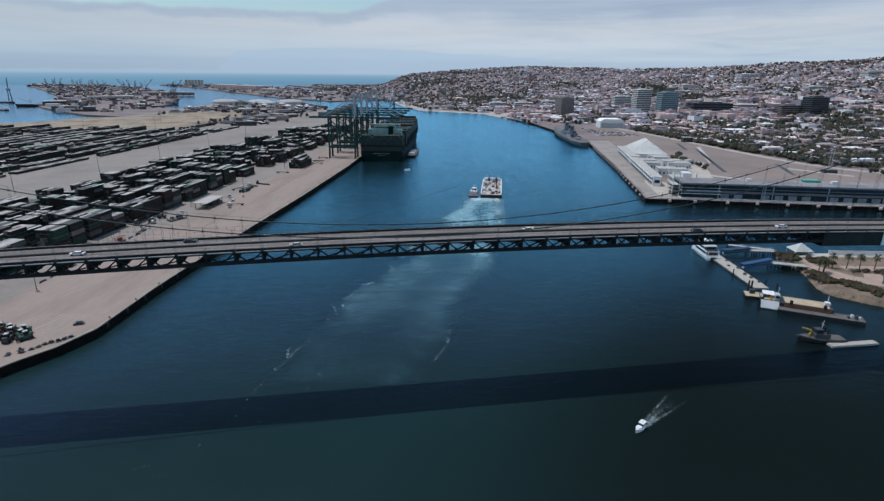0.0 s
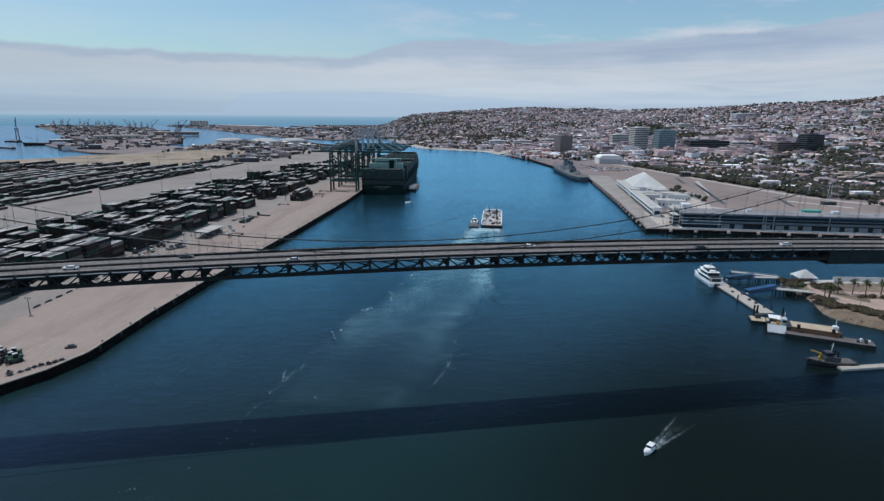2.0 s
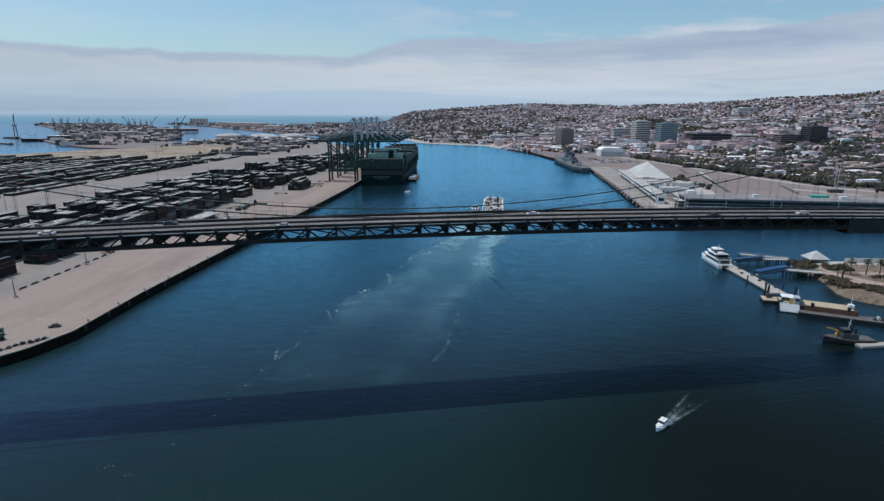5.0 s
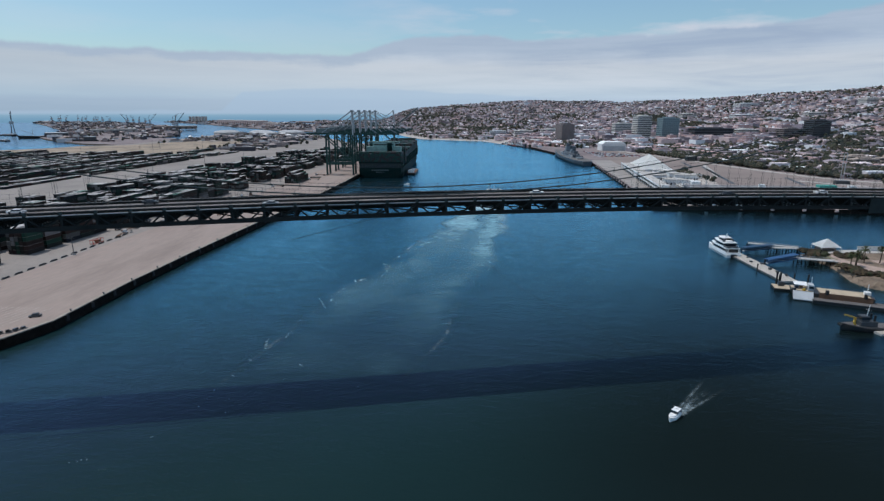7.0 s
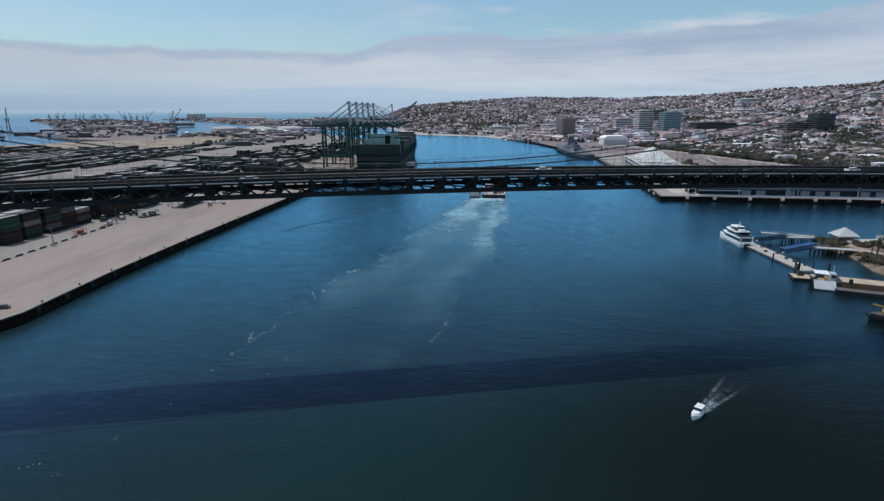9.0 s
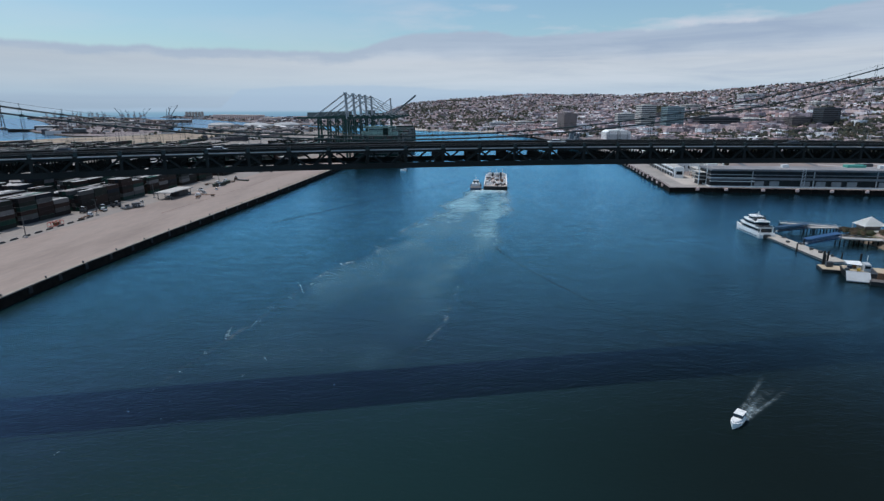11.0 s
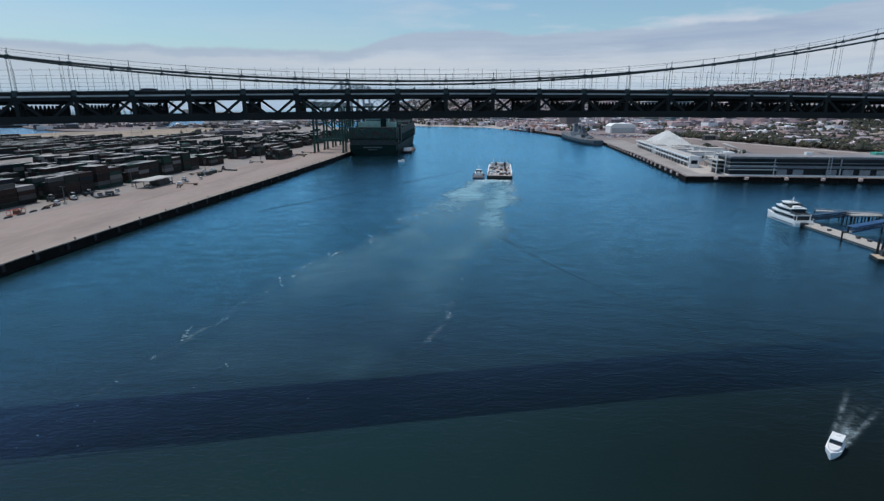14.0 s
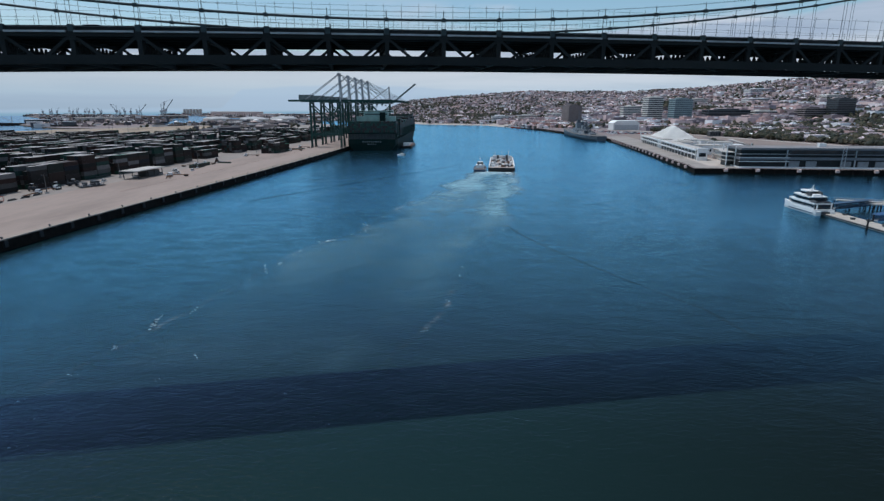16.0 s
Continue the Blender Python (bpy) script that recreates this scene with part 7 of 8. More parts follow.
def ferry_float():
    root = thing("floating_dock", (174, 140, 0), "long pale floating dock of concrete planks with timber edge", "dock", turn=1.6)
    bm = bmesh.new()
    box(bm, (0, 0, -0.6), (8.6, 66, 1.5))
    part("pontoon", bm, CONCRETE, root)
    bm = bmesh.new()
    box(bm, (0, 0, 0.9), (8.3, 2.1, 0.12))
    plank = mesh_from("deck_panel", bm, TIMBER)
    for k in range(30):
        piece("deck_panel", plank, root, pose(0, -32 + 2.2 * k, 0))
    for x in (-4.4, 4.4):
        bm = bmesh.new()
        box(bm, (x, 0, 0.35), (0.25, 66, 0.5))
        part("rub_rail", bm, DARKGREY, root)
    bm = bmesh.new()
    rod(bm, (0, 0, -3), (0, 0, 4.0), 0.36, 10)
    pile = mesh_from("guide_pile", bm, BLACK)
    for x, y in ((-4.9, -31), (4.9, -28), (4.9, 0), (4.9, 26), (-4.9, -10)):
        piece("guide_pile", pile, root, pose(x, y, 0))
    rng = random.Random(2)
    for k in range(7):
        bm = bmesh.new()
        box(bm, (rng.uniform(-1, 3.2), -26 + 8 * k + rng.uniform(-2, 2), 1.02), (rng.uniform(0.8, 2.2), rng.uniform(0.8, 2.2), rng.uniform(0.6, 1.3)))
        part("dock_box", bm, DARKGREY, root)


ferry_float()


def gangway(p, q, w, mat, label, truss=True):
    p, q = Vector(p), Vector(q)
    root = thing("gangway", p, label, "gangway")
    d = q - p
    side = Vector((d.y, -d.x, 0)).normalized() * (w / 2)
    bm = bmesh.new()
    beam(bm, (0, 0, 0), d, w, 0.25)
    part("walkway", bm, CONCRETE if not truss else GREYPAINT, root)
    for s in (-1, 1):
        bm = bmesh.new()
        o = side * s
        beam(bm, o + Vector((0, 0, 0.1)), o + d + Vector((0, 0, 0.1)), 0.3, 0.5)
        beam(bm, o + Vector((0, 0, 1.5)), o + d + Vector((0, 0, 1.5)), 0.25, 0.3)
        n = 9
        for k in range(n):
            a, b = o + d * (k / n), o + d * ((k + 1) / n)
            beam(bm, a + Vector((0, 0, 0.1)), b + Vector((0, 0, 1.5)), 0.16)
            beam(bm, b + Vector((0, 0, 0.1)), b + Vector((0, 0, 1.5)), 0.16)
        part("side_truss", bm, mat, root)
    if truss:
        bm = bmesh.new()
        beam(bm, (0, 0, 2.5), d + Vector((0, 0, 2.5)), w + 0.5, 0.18)
        part("canopy", bm, mat, root, "blue walkway roof")
        bm = bmesh.new()
        beam(bm, (0, 0, 1.4), (0, 0, 2.5), 0.12)
        canopy_post = mesh_from("canopy_post", bm, mat)
        for k in range(4):
            for s in (-1, 1):
                piece("canopy_post", canopy_post, root, Matrix.Translation(side * s + d * (0.08 + 0.28 * k)))
    return root


gangway((181, 170, 1.2), (199, 170.5, 3.2), 3.0, HULL_BLUE, "dark blue steel gangway from the float to the shore")
gangway((180, 141, 1.2), (200, 146, 3.4), 3.4, BLUE, "blue covered gangway to the lower landing")


def piled_walk(p, q, w, label):
    p, q = Vector(p), Vector(q)
    root = thing("piled_walkway", (p.x, p.y, 0), label, "walkway")
    bm = bmesh.new()
    beam(bm, (0, 0, p.z), (q.x - p.x, q.y - p.y, q.z), w, 0.5)
    part("deck", bm, CONCRETE, root)
    bm = bmesh.new()
    rod(bm, (0, 0, -3), (0, 0, 3.2), 0.3, 8)
    pile = mesh_from("support_post", bm, QUAYWALL)
    d = q - p
    for k in range(6):
        for s in (-1, 1):
            o = d * (k / 5)
            piece("support_post", pile, root, pose(o.x, o.y + s * w * 0.35, 0))
    bm = bmesh.new()
    for s in (-1, 1):
        beam(bm, (0, s * w / 2, p.z + 1.1), (d.x, d.y + s * w / 2, q.z + 1.1), 0.12)
        for k in range(8):
            o = d * (k / 7)
            beam(bm, (o.x, o.y + s * w / 2, p.z), (o.x, o.y + s * w / 2, p.z + 1.1), 0.1)
    part("railing", bm, GREYPAINT, root)


piled_walk((190, 182, 3.6), (216, 171, 3.6), 3.2, "pale elevated walkway on dark piles")
piled_walk((198, 170.5, 3.4), (216, 170, 3.4), 4.0, "pale landing deck on dark piles beside the shore")
piled_walk((200, 146, 3.3), (220, 140, 3.3), 5.0, "pale lower landing deck on dark piles")


def park():
    # promenade, paths and lawn
    for name, poly, z, mat, label in (
        ("pavement_promenade", [(224, 158), (330, 163), (420, 163), (420, 168), (300, 168.5), (224, 166)], 3.55, CONCRETE, "pale waterfront promenade"),
        ("pavement_path", [(222, 118), (232, 112), (262, 96), (300, 80), (330, 74), (330, 84), (300, 92), (262, 108), (236, 124), (226, 140), (226, 158), (220, 158), (219, 138)], 3.56, PATH_PAVING, "curving pinkish promenade path"),
        ("pavement_plaza", [(240, 118), (300, 96), (400, 90), (400, 128), (300, 128), (246, 128)], 3.5, PATH_PAVING, "wide tan plaza"),
        ("pavement_beds", [(240, 134), (400, 134), (400, 142), (240, 142)], 3.53, PATH_PAVING, "paved walk between palms"),
    ):
        bm = bmesh.new()
        prism(bm, poly, 2.5, z)
        bmesh.ops.recalc_face_normals(bm, faces=bm.faces[:])
        tagged(part(name, bm, mat), label, "pavement", "", "structure")
    bm = bmesh.new()
    prism(bm, [(215, 150), (222, 142), (221, 156), (232, 164), (218, 164)], 2.5, 3.58)
    tagged(part("ground_lawn", bm, LAWN), "small dry lawn by the pavilion", "lawn", "", "structure")


park()
pav = peaked_tent("park_pavilion", (230, 166.5, 3.5), 0, (13, 11), 7.4, 0.0, "white peaked tent pavilion in the park", eave=2.6)
for x in (-5.8, 5.8):
    for y in (-4.8, 4.8):
        bm = bmesh.new()
        rod(bm, (x, y, 0), (x, y, 3.0), 0.15, 8)
        part("pole", bm, WHITE, pav)
bm = bmesh.new()
box(bm, (0, 0.5, 0), (9, 6, 2.5))
part("kiosk", bm, BROWN, pav)


def palm(at, h, seed):
    rng = random.Random(seed)
    root = thing("palm_tree", at, "tall fan palm with a ragged green crown in the park", "palm tree", "park palms", rng.uniform(0, 360))
    bm = bmesh.new()
    prev, r0 = Vector((0, 0, -0.5)), 0.34
    lean = Vector((rng.uniform(-0.05, 0.05), rng.uniform(-0.05, 0.05), 1))
    for k in range(5):
        nxt = prev + lean * (h / 5)
        rod(bm, prev, nxt, r0, 8, r0 - 0.03)
        prev, r0 = nxt, r0 - 0.03
    part("trunk", bm, TRUNK, root)
    V, F = [], []
    top = prev
    for k in range(34):
        a = 2 * math.pi * k / 34 * 2.4 + rng.uniform(-0.2, 0.2)
        e = rng.uniform(-0.7, 1.2)
        L = rng.uniform(2.5, 3.7)
        out = Vector((math.cos(a) * math.cos(e), math.sin(a) * math.cos(e), math.sin(e)))
        side = Vector((-math.sin(a), math.cos(a), 0)) * 0.42
        p0, p1 = top, top + out * L * 0.6
        p2 = top + out * L + Vector((0, 0, -0.7 * L * 0.4))
        b = len(V)
        V.extend([tuple(p0), tuple(p1 + side), tuple(p2), tuple(p1 - side), tuple(p1 + Vector((0, 0, 0.25)))])
        F.extend([(b, b + 1, b + 4), (b + 1, b + 2, b + 4), (b + 2, b + 3, b + 4), (b + 3, b, b + 4)])
    ob = stuff_mesh("crown", V, F, [PALM_LEAF], None, "", "", root, "")
    return root


for k, (x, y, h) in enumerate(((233, 137, 8.5), (241, 136, 8.8), (249, 136, 8.2), (258, 136, 8.6), (267, 136, 8.4), (221, 127, 7.2), (223, 129, 7.8), (219.5, 128.5, 6.8), (276, 137, 8.5), (286, 137, 8.2), (246, 112, 6.5), (258, 104, 6.8))):
    palm((x, y, 3.5), h, 40 + k)


def bushes():
    rng = random.Random(21)
    V, F = [], []
    spots = [(216 + rng.gauss(0, 2.2), 120 + rng.uniform(-9, 9)) for _ in range(90)]
    spots += [(224 + 8 * t + rng.gauss(0, 2), 110 - 10 * t + rng.gauss(0, 2.5)) for t in (rng.random() * 2.4 for _ in range(150))]
    spots += [(217 + rng.gauss(0, 2.5), 158 + rng.gauss(0, 4)) for _ in range(60)]
    spots += [(rng.uniform(240, 330), 131 + rng.gauss(0, 0.8)) for _ in range(80)]
    spots += [(rng.uniform(226, 240), rng.uniform(144, 156)) for _ in range(30)]
    for x, y in spots:
        if x < 211:
            continue
        h = rng.uniform(1.0, 2.7)
        for _ in range(3):
            clump(V, F, x + rng.uniform(-0.9, 0.9), y + rng.uniform(-0.9, 0.9), 3.2, h * 0.75, h, rng, 6)
    stuff_mesh("shore_bushes", V, F, [BUSH], None, "dense low brown and green bushes along the shore", "bushes")


bushes()


def shore_rocks():
    rng = random.Random(31)
    V, F = [], []
    edge = PARK[:9]
    for (x0, y0), (x1, y1) in zip(edge, edge[1:]):
        n = int(math.hypot(x1 - x0, y1 - y0) * 2)
        for k in range(n):
            q = rng.random()
            d = rng.uniform(-0.5, 5)
            x, y = x0 + (x1 - x0) * q, y0 + (y1 - y0) * q
            w = Vector((300 - x, 110 - y)).normalized() * d
            r = rng.uniform(0.15, 0.45)
            clump(V, F, x + w.x, y + w.y, -0.4 + d * 0.55, r, r * 1.4, rng, 5)
    stuff_mesh("shore_rocks", V, F, [SAND], None, "tan riprap stones along the waterline", "rocks")


shore_rocks()
bm = bmesh.new()
rod(bm, (0, 0, 0), (0, 0, 5.5), 0.09, 6, 0.06)
beam(bm, (0, 0, 5.4), (0.8, 0, 5.5), 0.09)
box(bm, (0.9, 0, 5.32), (0.6, 0.3, 0.16))
lamp = part("park_lamp", bm, DARKGREY)
lamp.matrix_world = pose(238, 126, 3.5)
tagged(lamp, "slim dark park lamp post", "lamp post", "park lamp posts")
for x, y in ((256, 124), (274, 122), (229, 112), (244, 103), (262, 95), (292, 121)):
    copy_thing(lamp, pose(x, y, 3.5))


# ---- work boats at the shore ----
DECKGREY = surface("worn_grey_deck", (0.11, 0.10, 0.095), 0.85, var=0.3, scale=0.3)


def work_barge():
    root = thing("work_barge", (163.6, 88.0, 0), "long black flat barge with tan deck and white deckhouse", "barge", turn=-22)
    bm = bmesh.new()
    L, W = 33, 11
    a = [bm.verts.new(p) for p in ((1.5, -W / 2, -1), (L - 1.5, -W / 2, -1), (L - 1.5, W / 2, -1), (1.5, W / 2, -1))]
    b = [bm.verts.new(p) for p in ((0, -W / 2, 3.6), (L, -W / 2, 3.6), (L, W / 2, 3.6), (0, W / 2, 3.6))]
    for i in range(4):
        bm.faces.new((a[i], a[(i + 1) % 4], b[(i + 1) % 4], b[i]))
    bm.faces.new(a[::-1])
    bm.faces.new(b)
    part("hull", bm, HULL_BLACK, root)
    bm = bmesh.new()
    box(bm, (L / 2 + 5, 0, 3.6), (L - 13, W - 1.2, 0.15))
    part("deck", bm, TAN_DECK, root)
    bm = bmesh.new()
    box(bm, (L / 2 + 5, -W / 2 - 0.1, 1.6), (L - 12, 0.4, 2.6))
    part("bulwark", bm, RUST, root, "rusty brown deck side")
    bm = bmesh.new()
    box(bm, (27, -W / 2 - 1.2, -0.8), (38, 7.5, 2.3))
    part("side_pontoon", bm, HULL_BLACK, root)
    bm = bmesh.new()
    box(bm, (27, -W / 2 - 1.2, 1.5), (37.4, 7.1, 0.1))
    part("side_deck", bm, DECKGREY, root, "dark worn side deck")
    bm = bmesh.new()
    vs = [bm.verts.new(p) for p in ((0.2, -5.2, 3.9), (8.6, -5.2, 3.9), (8.6, -8.6, 0.7), (0.2, -8.6, 0.7), (0.2, -5.2, 3.5), (8.6, -5.2, 3.5), (8.6, -8.6, 0.3), (0.2, -8.6, 0.3))]
    for f in ((0, 1, 2, 3), (7, 6, 5, 4), (0, 4, 5, 1), (1, 5, 6, 2), (2, 6, 7, 3), (3, 7, 4, 0)):
        bm.faces.new([vs[k] for k in f])
    bmesh.ops.recalc_face_normals(bm, faces=bm.faces[:])
    part("ramp", bm, GREYPAINT, root, "pale grey steel ramp")
    bm = bmesh.new()
    box(bm, (4.4, 0.4, 3.6), (8.0, 8.0, 0.15))
    part("fore_deck", bm, TAN_DECK, root)
    bm = bmesh.new()
    vs = [bm.verts.new(p) for p in ((1.0, -1.5, 6.0), (6.6, -1.5, 5.8), (6.6, 3.2, 6.5), (1.0, 3.2, 6.3), (1.0, -1.5, 5.85), (6.6, -1.5, 5.65), (6.6, 3.2, 6.35), (1.0, 3.2, 6.15))]
    for f in ((0, 1, 2, 3), (7, 6, 5, 4), (0, 4, 5, 1), (1, 5, 6, 2), (2, 6, 7, 3), (3, 7, 4, 0)):
        bm.faces.new([vs[k] for k in f])
    bmesh.ops.recalc_face_normals(bm, faces=bm.faces[:])
    part("canopy", bm, WHITE, root, "white canopy")
    bm = bmesh.new()
    rod(bm, (0, 0, 3.7), (0, 0, 6.0), 0.09, 6)
    cpost = mesh_from("canopy_post", bm, GREYPAINT)
    for x, y in ((1.2, -1.3), (6.4, -1.3), (1.2, 3.0), (6.4, 3.0)):
        piece("canopy_post", cpost, root, pose(x, y, 0))
    bm = bmesh.new()
    box(bm, (7.9, -1.0, 3.7), (2.4, 4.6, 3.0), taper=0.94)
    house = part("deckhouse", bm, GREYPAINT, root, "small grey deckhouse")
    bm = bmesh.new()
    box(bm, (7.9, -3.3, 5.0), (1.8, 0.2, 1.1))
    part("window", bm, GLASS_DARK, house)
    for k, (x, y, w, h) in enumerate(((2.4, 0.2, 1.6, 1.2), (4.4, 1.6, 1.2, 1.5), (0.9, -3.4, 1.3, 0.9), (5.0, -3.6, 1.0, 1.1))):
        bm = bmesh.new()
        box(bm, (x, y, 3.75), (w, 1.2, h), 0.3 * k)
        part("deck_gear", bm, (HULL_BLUE, RUST, DARKGREY, YELLOW)[k], root)
    bm = bmesh.new()
    rod(bm, (8.6, 2, 6.4), (8.6, 2, 9.5), 0.1, 6)
    part("mast", bm, WHITE, root)
    for x in (14, 29):
        bm = bmesh.new()
        rod(bm, (x, -5.5, 3.6), (x, -5.5, 5.6), 0.8, 10)
        part("winch", bm, BLACK, root)
    bm = bmesh.new()
    box(bm, (31, 1, 3.75), (2.4, 2.6, 1.6))
    rod(bm, (31, 1, 5.2), (31, 1, 9), 0.15, 6)
    part("stern_box", bm, WHITE, root)
    for k in range(4):
        bm = bmesh.new()
        box(bm, (39.0 + 1.6 * k, -7.6 + 1.4 * (k % 2), 1.6), (1.1, 1.1, 1.0 + 0.5 * (k % 3)), 0.4 * k)
        part("deck_gear", bm, WHITE if k % 2 else DARKGREY, root)


work_barge()


def landing_float():
    root = thing("landing_float", (164, 97, 0), "low tan landing float with dark piles", "float", turn=-16)
    bm = bmesh.new()
    box(bm, (6, 0, -0.6), (19, 8, 1.7))
    part("pontoon", bm, HULL_BLACK, root)
    bm = bmesh.new()
    box(bm, (6, 0, 1.1), (18.6, 7.6, 0.12))
    part("deck", bm, TAN_DECK, root)
    bm = bmesh.new()
    rod(bm, (0, 0, -3), (0, 0, 7.5), 0.45, 10)
    pile = mesh_from("support_post", bm, BLACK)
    for x, y in ((-1, 4.4), (0.6, 4.6), (13, 4.4)):
        piece("support_post", pile, root, pose(x, y, 0))
    bm = bmesh.new()
    box(bm, (0.5, 1.5, 1.2), (2.5, 2.2, 2.2))
    part("winch_box", bm, DARKGREY, root)


landing_float()


def tug(name, at, turn, L, hullmat, housemat, label, mast=True, derrick=None):
    root = thing(name, at, label, "tugboat", turn=turn)
    bm = bmesh.new()
    hull(bm, L, L * 0.32, (1.5, 1.6, 3.0), 1.0, 0.45, 0.85)
    part("hull", bm, hullmat, root)
    bm = bmesh.new()
    hull(bm, L * 0.93, L * 0.27, (1.75, 1.8, 3.0), 0.2, 0.45, 0.85)
    for v in bm.verts:
        v.co.y += L * 0.03
        v.co.z = max(v.co.z, 1.0) + 0.05
    part("deck", bm, DECKGREY, root)
    bm = bmesh.new()
    box(bm, (0, L * 0.52, 1.8), (L * 0.2, L * 0.32, 2.3))
    box(bm, (0, L * 0.58, 4.1), (L * 0.15, L * 0.15, 2.2), taper=0.9)
    house = part("deckhouse", bm, housemat, root)
    bm = bmesh.new()
    box(bm, (0, L * 0.58, 4.9), (L * 0.153, L * 0.153, 0.9))
    part("window", bm, GLASS_DARK, house)
    for x in (-0.05, 0.05):
        bm = bmesh.new()
        rod(bm, (x * L, L * 0.40, 3.9), (x * L, L * 0.40, 6.6), 0.45, 8)
        part("funnel", bm, BLACK, root)
    if mast:
        bm = bmesh.new()
        rod(bm, (0, L * 0.52, 6.2), (0, L * 0.50, 10.5), 0.12, 6)
        beam(bm, (-1.2, L * 0.51, 8.6), (1.2, L * 0.51, 8.6), 0.1)
        part("mast", bm, WHITE, root)
    bm = bmesh.new()
    rod(bm, (-L * 0.05, L * 0.985, 2.2), (L * 0.05, L * 0.985, 2.2), 0.6, 8)
    part("bow_fender", bm, BLACK, root)
    if derrick:
        bm = bmesh.new()
        beam(bm, (0.8, L * 0.70, 2.2), (0.8, L * 0.70, 5.0), 0.7)
        beam(bm, (0.8, L * 0.70, 5.0), (1.6, L * 0.88, 6.0), 0.55)
        beam(bm, (-1.2, L * 0.74, 2.2), (-1.4, L * 0.80, 4.4), 0.6)
        part("deck_crane", bm, derrick, root, "yellow deck crane")
    return root


tug("work_boat", (180, 44, 0), 92, 22, HULL_BLACK, DARKGREY, "dark work boat with yellow deck crane beside a float", True, YELLOW)
fl = thing("small_float", (180, 40, 0), "narrow pale floating dock beside the work boat", "dock", turn=10)
bm = bmesh.new()
box(bm, (2, 0, -0.4), (24, 3.4, 1.2))
part("pontoon", bm, CONCRETE, fl)
bm = bmesh.new()
box(bm, (2, 0, 0.8), (23.6, 3.1, 0.1))
part("deck", bm, TIMBER, fl)


# ---- boats under way ----
def motor_boat(name, at, turn, L, label):
    root = thing(name, at, label, "motor boat", turn=turn)
    W = L * 0.40
    bm = bmesh.new()
    hull(bm, L, W, (0.95, 1.0, 1.45), 0.4, 0.5, 0.95)
    part("hull", bm, WHITE, root)
    bm = bmesh.new()
    pts = [(-W * 0.40, L * 0.46), (W * 0.40, L * 0.46), (W * 0.30, L * 0.72), (W * 0.10, L * 0.86), (-W * 0.10, L * 0.86), (-W * 0.30, L * 0.72)]
    prism(bm, pts, 1.0, 1.62)
    part("foredeck", bm, WHITE, root)
    bm = bmesh.new()
    box(bm, (0, L * 0.30, 0.95), (W * 0.80, L * 0.36, 0.75), taper=0.95)
    part("cabin", bm, WHITE, root)
    bm = bmesh.new()
    box(bm, (0, L * 0.34, 1.6), (W * 0.76, L * 0.36, 0.75), taper=0.88)
    part("windscreen", bm, GLASS_DARK, root)
    bm = bmesh.new()
    box(bm, (0, L * 0.27, 2.33), (W * 0.82, L * 0.44, 0.14), taper=0.96)
    box(bm, (0, L * 0.22, 2.47), (W * 0.3, L * 0.12, 0.22), taper=0.8)
    part("hard_top", bm, WHITE, root)
    for x in (-0.36, 0.36):
        bm = bmesh.new()
        rod(bm, (x * W, L * 0.07, 0.95), (x * W, L * 0.09, 2.36), 0.05, 6)
        part("roof_post", bm, GREYPAINT, root)
    bm = bmesh.new()
    box(bm, (0, L * 0.06, 0.97), (W * 0.8, L * 0.10, 0.06))
    part("cockpit", bm, DARKGREY, root)
    bm = bmesh.new()
    for x in (-0.22, 0.22):
        box(bm, (x * W, -0.25, 0.2), (0.45, 0.6, 1.3), taper=0.8)
    part("outboard_motor", bm, DARKGREY, root)
    return root


motor_boat("motor_boat", (66.2, -25.6, 0), 137, 6.2, "small white cabin motor boat trailing a faint wake")
motor_boat("motor_boat", (-62, 480, 0), 60, 9, "small white motor boat crossing the channel far off")
for x, y, a in ((-1030, 2230, 30), (-690, 2050, 80), (-900, 2450, 10)):
    motor_boat("sailing_launch", (x, y, 0), a, 16, "small white launch in the far basin")

tug("harbour_tug", (13.2, 334, 0), -3, 33, HULL_BLUE, WHITE, "dark blue harbour tug alongside a loaded barge")


